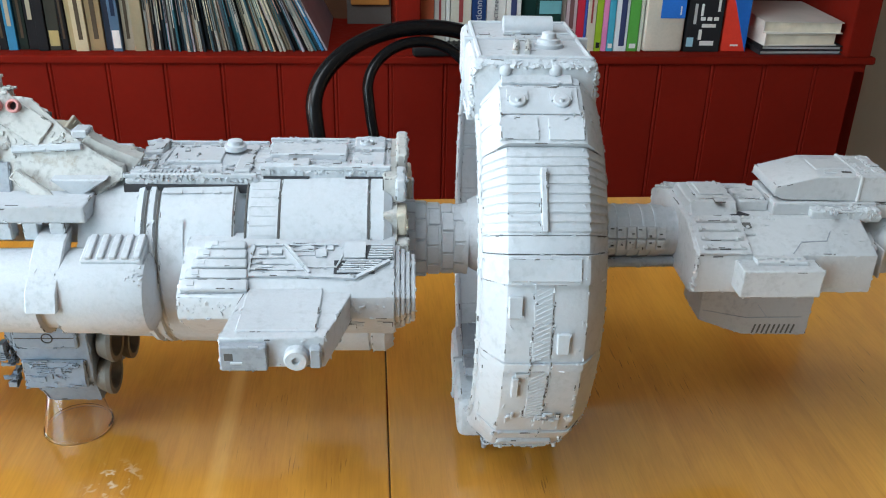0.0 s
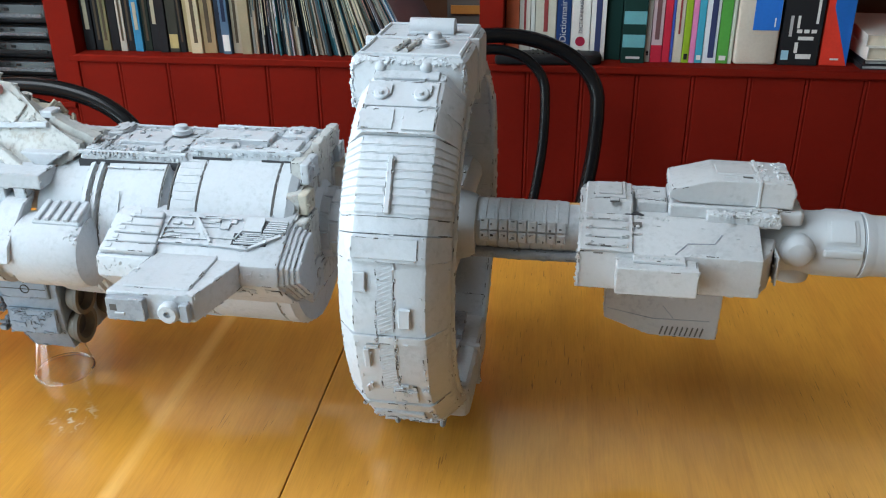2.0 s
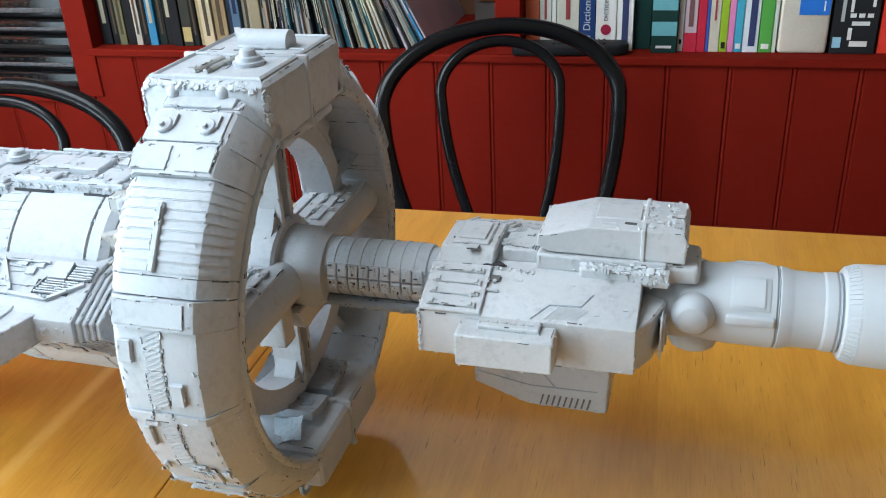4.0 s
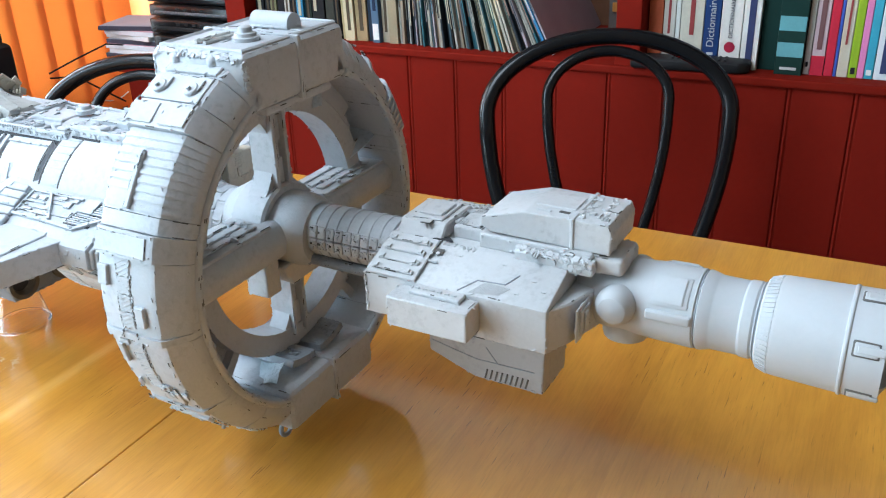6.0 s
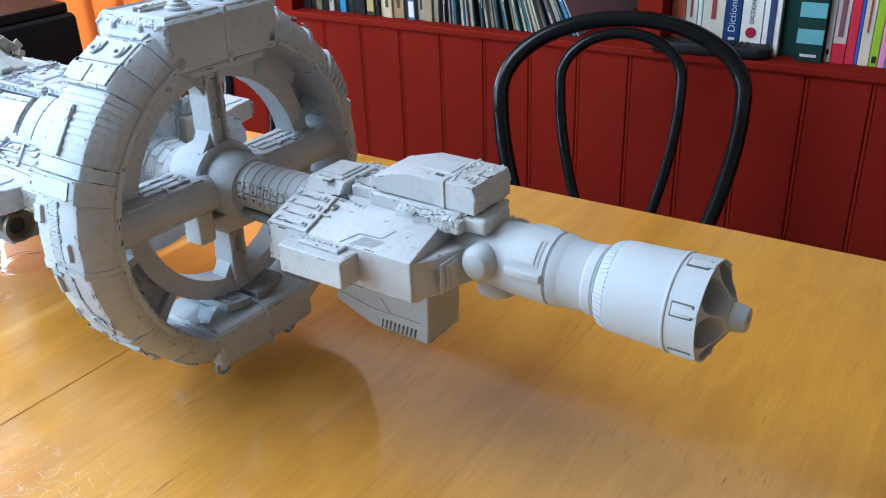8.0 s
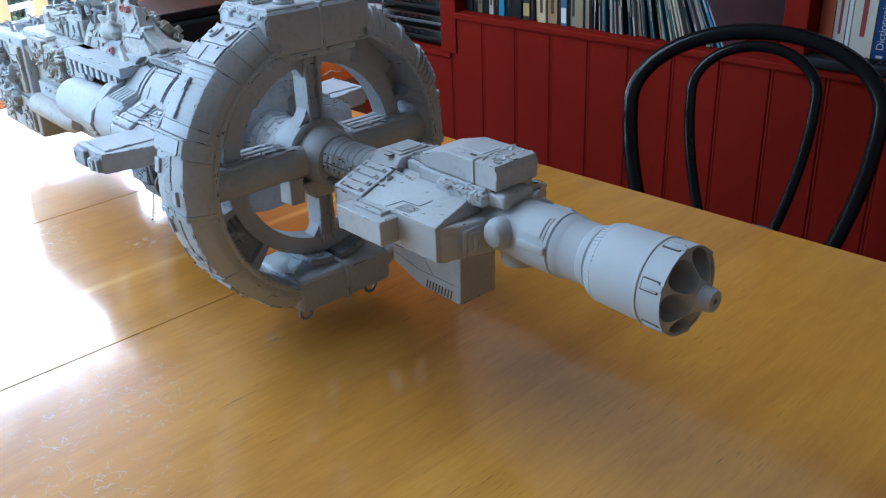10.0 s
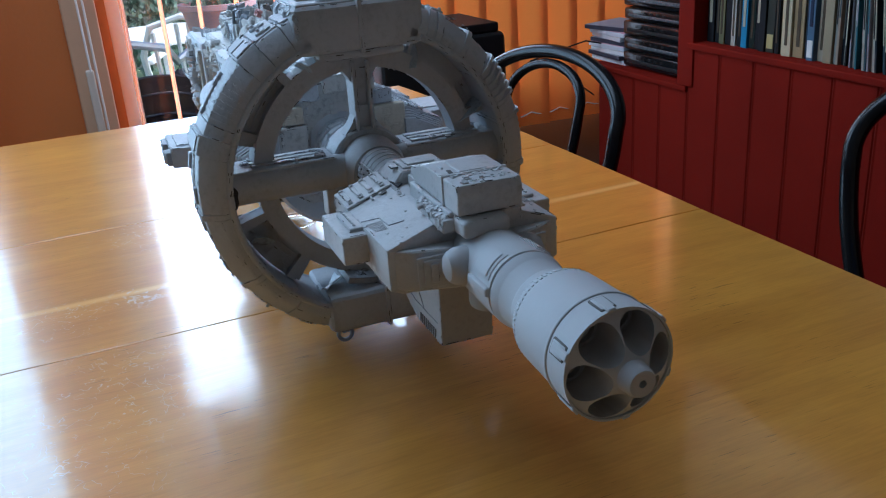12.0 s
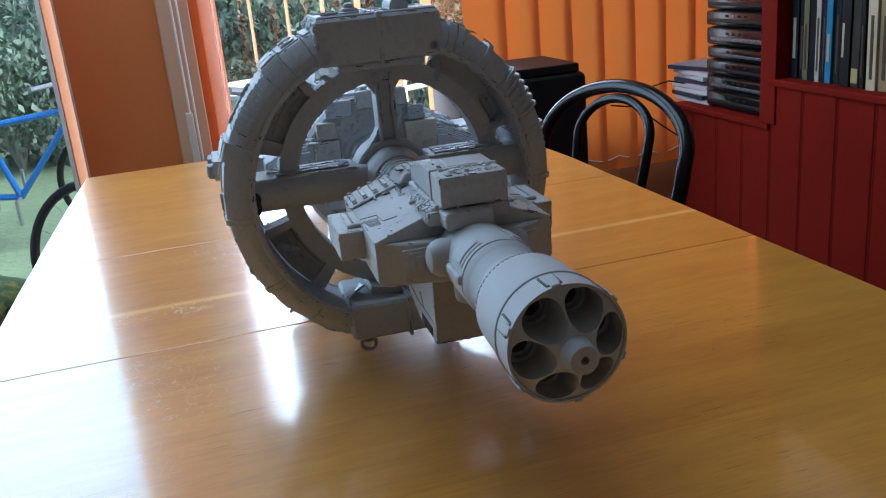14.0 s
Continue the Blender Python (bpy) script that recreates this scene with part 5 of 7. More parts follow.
lathe(bm, [(-0.188, 0.050), (-0.1865, 0.0655), (-0.1850, 0.0675), (-0.1675, 0.0675), (-0.1672, 0.0666), (-0.1660, 0.0666), (-0.1657, 0.0675), (-0.1140, 0.0678), (-0.1137, 0.0669), (-0.1122, 0.0669), (-0.1119, 0.0680), (-0.1040, 0.0680), (-0.0990, 0.0650), (-0.0985, 0.050)], 80, pose(0, 0, -0.0145))
drum = piece("main_drum", bm, M_SHIP, None, "smooth white drum of the stern")
bm = bmesh.new()
for i in range(70):
    m = pose(0, 0, -0.0145) @ Matrix.Rotation(2 * math.pi * i / 70, 4, "X")
    brick(bm, m @ pose(-0.1765, 0, 0.0671), 0.0150, 0.0012, 0.0008)
tagged(piece("fine_ribs", bm, M_SHIP, drum), kind="stuff")
bm = bmesh.new()
lathe(bm, [(-0.288, 0.050), (-0.287, 0.0595), (-0.2530, 0.0605), (-0.2525, 0.0625), (-0.2490, 0.0635), (-0.2480, 0.0612), (-0.2460, 0.0612), (-0.2450, 0.0635), (-0.2420, 0.0635), (-0.2410, 0.0612), (-0.2390, 0.0612), (-0.2380, 0.0630), (-0.1960, 0.0640), (-0.1935, 0.0640), (-0.1925, 0.061), (-0.186, 0.050)], 72, pose(0, 0, -0.0120))
drum2 = piece("ribbed_drum", bm, M_SHIP, None, "ribbed drum of the stern")
bm = bmesh.new()
for a in (116, 124, 64, 56):
    r = radians(a)
    for k in range(7):
        x = -0.2350 + 0.0060 * k
        f = plane_at((x, 0.0636 * math.cos(r), -0.012 + 0.0636 * math.sin(r)), (1, 0, 0), (0, math.cos(r), math.sin(r)))
        brick(bm, f, kit_rng.uniform(0.0040, 0.0062), kit_rng.uniform(0.0010, 0.0022), kit_rng.uniform(0.0008, 0.0016))
for a, x, ln in ((150, -0.2240, 0.022), (156, -0.2120, 0.014), (24, -0.2180, 0.018)):
    r = radians(a)
    f = plane_at((x, 0.0636 * math.cos(r), -0.012 + 0.0636 * math.sin(r)), (1, 0, 0), (0, math.cos(r), math.sin(r)))
    brick(bm, f, 0.0007, ln, 0.0006)
tagged(piece("surface_detail", bm, M_SHIP, drum2), kind="stuff")

# open joints round the drums, and black strips painting the shade under the deck edge
for x, r, z, a0, a1 in ((-0.1666, 0.0670, -0.0145, 96, 176), (-0.1130, 0.0674, -0.0145, 100, 172), (-0.1868, 0.0668, -0.0145, 92, 178), (-0.2470, 0.0616, -0.0120, 96, 176), (-0.2400, 0.0616, -0.0120, 96, 176), (-0.1945, 0.0640, -0.0120, 96, 172)):
    for side in (0, 1):
        bm = bmesh.new()
        sector(bm, 180 - a1 if side else a0, 180 - a0 if side else a1, [(x - 0.0005, r - 0.001), (x - 0.0005, r + 0.0003), (x + 0.0005, r + 0.0003), (x + 0.0005, r - 0.001)], 30)
        bmesh.ops.translate(bm, vec=(0, 0, z), verts=bm.verts)
        piece("joint_line", bm, M_SEAM, drum)
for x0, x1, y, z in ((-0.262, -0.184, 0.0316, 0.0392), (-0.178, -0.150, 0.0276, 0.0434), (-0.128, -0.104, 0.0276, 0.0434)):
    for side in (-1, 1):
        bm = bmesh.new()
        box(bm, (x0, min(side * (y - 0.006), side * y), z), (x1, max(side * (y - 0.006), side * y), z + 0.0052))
        piece("gap", bm, M_GAP, drum, "black strip painting the shade under the deck edge")

# stepped bulkhead facing the ring
bm = bmesh.new()
prism(bm, [(-0.058, 0.020), (-0.050, 0.020), (-0.050, 0.034), (-0.036, 0.034), (-0.036, 0.052), (0.036, 0.052), (0.036, 0.034), (0.050, 0.034), (0.050, 0.020), (0.058, 0.020), (0.058, -0.036), (0.034, -0.056), (-0.034, -0.056), (-0.058, -0.036)], -0.1045, -0.0960, "x", 0.0012, 2)
bulk = piece("bulkhead", bm, M_SHIP_DIRTY, None, "stepped stained bulkhead facing the ring")
bm = bmesh.new()
for v, w, a, b in ((-0.036, 0.010, 0.018, 0.030), (0.036, 0.010, 0.018, 0.030), (0, 0.044, 0.034, 0.012), (-0.036, -0.028, 0.02, 0.016), (0.036, -0.028, 0.02, 0.016)):
    brick(bm, plane_at((-0.0962, v, w), (0, 1, 0), (1, 0, 0)), a, b, 0.002)
kit(bm, (-0.096, 0, 0.0), (0, 1, 0), (1, 0, 0), 0.09, 0.09, 40, kit_rng, (0.0005, 0.0016))
tagged(piece("surface_detail", bm, M_SHIP_DIRTY, bulk), kind="stuff")
for y0, y1, z0, z1, d, ma in ((-0.060, -0.030, -0.016, 0.018, 0.008, M_SHIP_DIRTY), (-0.050, -0.032, 0.019, 0.034, 0.007, M_PUTTY), (-0.040, -0.016, 0.037, 0.052, 0.006, M_SHIP), (0.030, 0.060, -0.012, 0.026, 0.010, M_PUTTY),
                              (0.034, 0.050, 0.027, 0.040, 0.006, M_SHIP), (-0.012, 0.034, 0.042, 0.058, 0.007, M_SHIP_DIRTY), (-0.050, -0.022, -0.046, -0.020, 0.006, M_SHIP), (0.022, 0.052, -0.046, -0.018, 0.005, M_SHIP)):
    bm = bmesh.new()
    box(bm, (-0.0970, y0, z0), (-0.0970 + d, y1, z1), 0.0016, 2)
    kit(bm, (-0.0970 + d, (y0 + y1) / 2, (z0 + z1) / 2), (0, 1, 0), (1, 0, 0), (y1 - y0) * 0.8, (z1 - z0) * 0.8, 4, kit_rng, (0.0004, 0.0014))
    piece("plate", bm, ma, bulk)

# deck on top
bm = bmesh.new()
box(bm, (-0.1800, -0.0265, 0.0400), (-0.1000, 0.0265, 0.0530), 0.002, 2)
deck = piece("deck", bm, M_SHIP, None, "detailed upper deck of the stern")
bm = bmesh.new()
box(bm, (-0.2620, -0.0305, 0.0360), (-0.1815, 0.0305, 0.0490), 0.003, 2)
piece("rear_deck", bm, M_SHIP, deck)
# low coamings and fitted boxes standing on the two decks
for x0, x1, y0, y1, z0, h in ((-0.240, -0.206, -0.012, 0.012, 0.0488, 0.0040), (-0.196, -0.186, -0.026, 0.020, 0.0488, 0.0034), (-0.258, -0.246, -0.027, -0.006, 0.0488, 0.0030), (-0.258, -0.246, 0.004, 0.028, 0.0488, 0.0042),
                              (-0.176, -0.128, -0.010, 0.010, 0.0528, 0.0044), (-0.124, -0.104, -0.024, -0.002, 0.0528, 0.0030), (-0.124, -0.104, 0.004, 0.026, 0.0528, 0.0036), (-0.178, -0.150, -0.0245, -0.014, 0.0528, 0.0030)):
    bm = bmesh.new()
    box(bm, (x0, y0, z0 - 0.001), (x1, y1, z0 + h), 0.0008, 1)
    kit(bm, ((x0 + x1) / 2, (y0 + y1) / 2, z0 + h), (1, 0, 0), (0, 0, 1), (x1 - x0) * 0.8, (y1 - y0) * 0.8, 5, kit_rng, (0.0004, 0.0014), (0.0015, 0.005))
    piece("deck_box", bm, M_SHIP, deck)
for x0, x1, w, z in ((-0.262, -0.1815, 0.0305, 0.0490), (-0.180, -0.1000, 0.0265, 0.0530)):
    for y in (-w, w - 0.0024):
        bm = bmesh.new()
        box(bm, (x0, y, z - 0.001), (x1, y + 0.0024, z + 0.0022), 0.0006, 1)
        piece("coaming", bm, M_SHIP, deck)
bm = bmesh.new()
for s in (1, -1):
    rubble(bm, (-0.140, s * 0.0267, 0.0510), (1, 0, 0), (0, s, 0), 0.076, 0.003, 60, kit_rng)
    rubble(bm, (-0.220, s * 0.0307, 0.0470), (1, 0, 0), (0, s, 0), 0.076, 0.003, 50, kit_rng)
    rubble(bm, (-0.0960, s * 0.036, 0.020), (0, 0, 1), (1, 0, 0), 0.026, 0.022, 90, kit_rng)
kit(bm, (-0.140, 0, 0.0532), (1, 0, 0), (0, 0, 1), 0.076, 0.047, 120, kit_rng, (0.0004, 0.0024), (0.0012, 0.005))
kit(bm, (-0.220, 0, 0.0492), (1, 0, 0), (0, 0, 1), 0.078, 0.054, 150, kit_rng, (0.0004, 0.0026), (0.0012, 0.005))
for i in range(12):
    brick(bm, pose(-0.252 + i * 0.0028, -0.026, 0.0490), 0.0012, 0.012, 0.0014)
tagged(piece("surface_detail", bm, M_SHIP, deck), kind="stuff")
bm = bmesh.new()
lathe(bm, [(0, 0.007), (0.003, 0.007), (0.0035, 0.005), (0.006, 0.0045), (0.0065, 0.003)], 20, pose(-0.200, 0.006, 0.0540, 0, -90, 0))
piece("turret", bm, M_SHIP, deck)
for x, y, z, r in ((-0.200, -0.014, 0.0488, 0.0062), (-0.222, -0.020, 0.0488, 0.0040), (-0.165, -0.013, 0.0528, 0.0050), (-0.116, 0.012, 0.0560, 0.0044)):
    bm = bmesh.new()
    lathe(bm, [(0, r), (0.0018, r), (0.0022, r * 0.9), (0.0012, r * 0.8), (0.0012, r * 0.45), (0.0026, r * 0.4), (0.0028, 0)], 24, pose(x, y, z, 0, -90, 0), caps=False)
    piece("hatch", bm, M_SHIP, deck)

# sponsons and arms on both sides
for s in (-1, 1):
    def P(pts):
        return [(s * v, w) for v, w in pts]
    bm = bmesh.new()
    prism(bm, P([(0.050, 0.0215), (0.066, 0.0195), (0.0985, 0.0035), (0.0995, -0.0100), (0.088, -0.0200), (0.068, -0.0390), (0.030, -0.0500), (0.0, -0.03)]), -0.2200, -0.0970, "x", 0.0012, 2)
    sp = piece("sponson", bm, M_SHIP, None, "angled sponson with grilles")
    # stepped front end
    for k in range(4):
        q = 1 - 0.07 * (k + 1)
        bm = bmesh.new()
        prism(bm, P([(0.074 + (v - 0.074) * q, -0.010 + (w + 0.010) * q) for v, w in ((0.052, 0.0200), (0.066, 0.0188), (0.0975, 0.0030), (0.0985, -0.0100), (0.087, -0.0190), (0.068, -0.0370), (0.052, -0.0400))]), -0.0972 + 0.0030 * k, -0.0940 + 0.0030 * k, "x", 0.0006, 1)
        piece("step", bm, M_SHIP, sp)
    sl = plane_at((0, s * 0.0823, 0.0115), (1, 0, 0), (0, s * 0.442, 0.897))
    def on(x, up, rz=0):
        return sl @ pose(x, up * -s, 0, 0, 0, rz * -s)

    def rail(bm, pts, w=0.0013, h=0.0014):
        for (x0, v0), (x1, v1) in zip(pts, pts[1:]):
            d = Vector((x1 - x0, v1 - v0))
            brick(bm, on((x0 + x1) / 2, (v0 + v1) / 2, math.degrees(math.atan2(d.y, d.x))), d.length + w * 0.8, w, h)

    # overlapping slats, each a step lower than the one above
    for x0, x1, v0, v1, h in ((-0.2080, -0.1840, 0.0150, 0.0205, 0.0034), (-0.2120, -0.1830, 0.0080, 0.0145, 0.0030), (-0.2140, -0.1820, 0.0010, 0.0074, 0.0034), (-0.2165, -0.1810, -0.0065, 0.0004, 0.0030), (-0.2180, -0.1800, -0.0150, -0.0072, 0.0036)):
        bm = bmesh.new()
        a, b = sorted((-s * v0, -s * v1))
        box(bm, (x0, a, -0.0010), (x1, b, h), 0.0014, 3, sl)
        brick(bm, on(x0 + 0.006, (v0 + v1) / 2) @ pose(0, 0, h - 0.0004), 0.0036, 0.0030, 0.0010)
        slat = piece("roof_slat", bm, M_SHIP, sp)
        bm = bmesh.new()
        rail(bm, [(x0 + 0.0004, v0 - 0.0003), (x1, v0 - 0.0003)], 0.0006, 0.0004)
        piece("gap", bm, M_SHIP_GREY, slat)
    # framed field of rails, diagonal strut and bent edge ridge
    for pts, w, h in (([(-0.1310, 0.0195), (-0.1795, 0.0188), (-0.1808, 0.0080), (-0.1812, -0.0054)], 0.0013, 0.0014),
                      ([(-0.1800, 0.0095), (-0.1610, 0.0098)], 0.0009, 0.0014), ([(-0.1800, 0.0052), (-0.1560, 0.0055)], 0.0007, 0.0010),
                      ([(-0.1800, 0.0012), (-0.1500, 0.0012)], 0.0010, 0.0012),
                      ([(-0.1800, -0.0034), (-0.1524, -0.0034), (-0.1197, -0.0052), (-0.1011, 0.0067)], 0.0020, 0.0022),
                      ([(-0.1615, 0.0190), (-0.1465, -0.0010)], 0.0018, 0.0020),
                      ([(-0.1480, 0.0030), (-0.1310, 0.0030), (-0.1250, 0.0180)], 0.0008, 0.0009),
                      ([(-0.1560, 0.0150), (-0.1440, 0.0150), (-0.1440, 0.0118), (-0.1530, 0.0118)], 0.0007, 0.0009)):
        bm = bmesh.new()
        rail(bm, pts, w, h)
        piece("rail", bm, M_SHIP, sp)
    for x, v, w, h in ((-0.1740, 0.0135, 0.0050, 0.0028), (-0.1660, 0.0140, 0.0060, 0.0036), (-0.1480, 0.0168, 0.0070, 0.0026), (-0.1400, 0.0125, 0.0060, 0.0050), (-0.1350, 0.0168, 0.0036, 0.0030), (-0.1720, 0.0030, 0.0080, 0.0016), (-0.1640, -0.0012, 0.0100, 0.0020)):
        bm = bmesh.new()
        brick(bm, on(x, v), w, h, 0.0014)
        piece("fitting", bm, M_SHIP, sp)
    bm = bmesh.new()
    brick(bm, on(-0.1205, 0.0150), 0.0125, 0.0115, 0.0016)
    piece("smooth_plate", bm, M_SHIP, sp)
    # louvres over a thin black sheet painting the shade between them, in two staggered fields
    for x0, x1, v0, v1, n, skew in ((-0.1300, -0.1050, -0.0016, 0.0080, 6, 0.0011), (-0.1125, -0.0985, 0.0088, 0.0195, 6, 0.0004)):
        bm = bmesh.new()
        rail(bm, [((x0 + x1) / 2 - 0.0110 * (x1 - x0) / 0.025, (v0 + v1) / 2), ((x0 + x1) / 2 + 0.0050 * (x1 - x0) / 0.025, (v0 + v1) / 2)], v1 - v0, 0.0004)
        opening = piece("louvre_opening", bm, M_GAP, sp)
        for k in range(n):
            v = v0 + (k + 0.5) * (v1 - v0) / n
            bm = bmesh.new()
            rail(bm, [(x0 + skew * k, v), (x1 - 0.0014 * (n - 1 - k) * (n == 6 and x1 < -0.10), v)], (v1 - v0) / n * 0.56, 0.0019)
            piece("louvre", bm, M_SHIP, opening)
    bm = bmesh.new()
    rubble(bm, (-0.157, s * 0.0665, 0.0192), (1, 0, 0), (0, s * 0.442, 0.897), 0.10, 0.003, 60, kit_rng, (0.0006, 0.002))
    rubble(bm, (-0.160, s * 0.0990, -0.003), (1, 0, 0), (0, s, 0.08), 0.115, 0.010, 110, kit_rng, (0.0006, 0.0026))
    rubble(bm, (-0.0968, s * 0.072, -0.006), (0, 0, 1), (1, 0, 0), 0.030, 0.03, 60, kit_rng)
    kit(bm, (-0.116, s * 0.0935, -0.0155), (1, 0, 0), (0, s * 0.8, -0.6), 0.03, 0.014, 16, kit_rng, (0.0004, 0.0012))
    tagged(piece("surface_detail", bm, M_SHIP, sp), kind="stuff")
    bm = bmesh.new()
    AXIS = Matrix.Translation((0.0095, 0, 0.1555))
    prism(bm, [(-0.1975, s * 0.1440), (-0.1425, s * 0.1440), (-0.1275, s * 0.0820), (-0.1905, s * 0.0820)], -0.0150, 0.0030, "z", 0.0010, 2)
    boom = piece("boom", bm, M_SHIP, None, "flat side boom with end fittings")
    bm = bmesh.new()
    y0, y1 = sorted((s * 0.1420, s * 0.1485))
    box(bm, (-0.1965, y0, -0.0145), (-0.1720, y1, 0.0005), 0.0008, 1)
    piece("end_box", bm, M_SHIP_GREY, boom)
    bm = bmesh.new()
    box(bm, (-0.1500, y0, -0.0130), (-0.1440, y1, -0.0010), 0.0008, 1)
    piece("end_box", bm, M_SHIP_GREY, boom)
    bm = bmesh.new()
    box(bm, (-0.1895, min(s * 0.090, s * 0.138), 0.0026), (-0.1470, max(s * 0.090, s * 0.138), 0.0042), 0.0006, 1)
    piece("top_plate", bm, M_SHIP, boom)
    bm = bmesh.new()
    lathe(bm, [(0.140, 0.0066), (0.1485, 0.0066), (0.1500, 0.0055), (0.1500, 0.0022), (0.1480, 0.002)], 22, pose(-0.1570, 0, -0.0075, 0, 0, 90 * s))
    piece("end_disc", bm, M_SHIP, boom)
    bm = bmesh.new()
    kit(bm, (-0.165, s * 0.090, 0.0032), (1, 0, 0), (0, 0, 1), 0.05, 0.010, 16, kit_rng, (0.0006, 0.0018), (0.0015, 0.004))
    kit(bm, (-0.182, s * 0.1484, -0.007), (1, 0, 0), (0, s, 0), 0.02, 0.010, 5, kit_rng, (0.0003, 0.0008), (0.002, 0.006))
    tagged(piece("surface_detail", bm, M_SHIP, boom), kind="stuff")
    AXIS = Matrix.Translation((0, 0, 0.1535))
    # side tank
    bm = bmesh.new()
    lathe(bm, [(-0.405, 0.014), (-0.400, 0.024), (-0.304, 0.0258), (-0.303, 0.0225), (-0.294, 0.0225), (-0.293, 0.0258), (-0.250, 0.0262), (-0.243, 0.0245), (-0.240, 0.016)], 40, pose(0, s * 0.0620, -0.0120))
    tank = piece("side_tank", bm, M_SHIP, None, "long round side tank of the stern")
    bm = bmesh.new()
    m = pose(-0.262, s * 0.062, 0.0135, -18 * s, 0, 0)
    box(bm, (-0.018, -0.011, -0.004), (0.018, 0.011, 0.004), 0.0012, 1, m)
    for i in range(5):
        box(bm, (-0.015 + i * 0.007, -0.010, 0.003), (-0.011 + i * 0.007, 0.010, 0.0062), 0.0006, 1, m)
    prism(bm, [(s * 0.046, 0.024), (s * 0.062, 0.021), (s * 0.088, 0.0), (s * 0.092, -0.012), (s * 0.084, -0.010), (s * 0.060, 0.010)], -0.3085, -0.2900, "x", 0.001, 1)
    rubble(bm, (-0.248, s * 0.0800, 0.0070), (1, 0, 0), (0, s * 0.7, 0.7), 0.010, 0.012, 22, kit_rng, (0.0006, 0.0016))
    tagged(piece("surface_detail", bm, M_SHIP, tank), kind="stuff")

# belly drum behind the sponsons
bm = bmesh.new()
prism(bm, [(-0.040, -0.028), (0.040, -0.028), (0.036, -0.060), (0.020, -0.070), (-0.020, -0.070), (-0.036, -0.060)], -0.2750, -0.1950, "x", 0.003, 2)
prism(bm, [(-0.045, -0.028), (0.045, -0.028), (0.030, -0.066), (-0.030, -0.066)], -0.1950, -0.1000, "x", 0.003, 2)
piece("belly", bm, M_SHIP, None, "smooth belly of the stern")

# hanging engine pod over the plastic cup
bm = bmesh.new()
prism(bm, [(-0.034, -0.036), (0.034, -0.036), (0.037, -0.058), (0.036, -0.095), (0.028, -0.1175), (-0.028, -0.1175), (-0.036, -0.095), (-0.037, -0.058)], -0.3550, -0.2980, "x", 0.0025, 2)
for v in bm.verts:
    if v.co.x < -0.33:
        v.co.x += max(0, -0.040 - v.co.z) * 0.26
engine = piece("engine_pod", bm, M_ENGINE, None, "blue-grey plastic engine pod under the stern")
bm = bmesh.new()
box(bm, (-0.3460, -0.0392, -0.0690), (-0.3040, 0.0392, -0.0480), 0.002, 2)
box(bm, (-0.3430, -0.0388, -0.1000), (-0.3020, 0.0388, -0.0780), 0.0012, 1)
for s in (-1, 1):
    kit(bm, (-0.322, s * 0.0389, -0.089), (1, 0, 0), (0, s, 0), 0.036, 0.018, 16, kit_rng, (0.0005, 0.0014), (0.002, 0.009))
    kit(bm, (-0.352, s * 0.030, -0.085), (0, 1, 0), (-1, 0, 0), 0.02, 0.04, 20, kit_rng, (0.002, 0.006), (0.003, 0.008))
piece("engine_panel", bm, M_ENGINE, engine)
for s in (-1, 1):
    bm = bmesh.new()
    box(bm, (-0.3440, min(s * 0.0388, s * 0.0394), -0.0606), (-0.3060, max(s * 0.0388, s * 0.0394), -0.0600), 0.0)
    tube(bm, [(-0.3230 + 0.0034 * math.cos(2 * math.pi * k / 24), s * 0.0394, -0.0603 + 0.0034 * math.sin(2 * math.pi * k / 24)) for k in range(24)], 0.0004, 6, True)
    piece("panel_line", bm, M_SEAM, engine)
for w in (-0.072, -0.098):
    for v in (-0.022, 0.022):
        bm = bmesh.new()
        lathe(bm, [(-0.299, 0.0115), (-0.2915, 0.0148), (-0.2885, 0.0148), (-0.2885, 0.0112), (-0.296, 0.0080), (-0.2965, 0.0)], 28, pose(0.004 if w > -0.09 else 0, v, w), caps=False)
        piece("bell", bm, M_BELL, engine)
        # black disc painting the depth of the bell
        bm = bmesh.new()
        lathe(bm, [(-0.2962, 0.0086), (-0.2948, 0.0086)], 18, pose(0.004 if w > -0.09 else 0, v, w))
        piece("throat", bm, M_GAP, engine)

# aft platform and superstructure
bm = bmesh.new()
box(bm, (-0.4300, -0.0560, 0.0290), (-0.2790, 0.0560, 0.0400), 0.0015, 2)
for i in range(9):
    for s in (-1, 1):
        y0, y1 = sorted((s * 0.046, s * 0.0555))
        box(bm, (-0.425 + i * 0.0155, y0, 0.0180), (-0.416 + i * 0.0155, y1, 0.0295), 0.0008, 1)
piece("aft_platform", bm, M_SHIP, None, "notched overhanging platform at the stern")
def half(w):
    return 0.036 - (w - 0.029) * 0.394


bm = bmesh.new()
prism(bm, [(-0.292, 0.029), (-0.262, 0.047), (-0.262, 0.054), (-0.281, 0.062), (-0.294, 0.072), (-0.305, 0.082), (-0.316, 0.092), (-0.345, 0.095), (-0.365, 0.084), (-0.410, 0.076), (-0.428, 0.060), (-0.430, 0.029)], -1, 1, "y")
for v in bm.verts:
    far = v.co.y > 0
    up = min(1, max(0, (v.co.z - 0.045) / 0.02))
    v.co.y *= half(v.co.z) * (1 - 0.75 * up if far else 1)
    if far:
        v.co.x -= 0.010 * up
        v.co.z -= 0.006 * up
bmesh.ops.bevel(bm, geom=bm.edges[:], offset=0.0012, segments=2, profile=0.5, affect="EDGES", clamp_overlap=True)
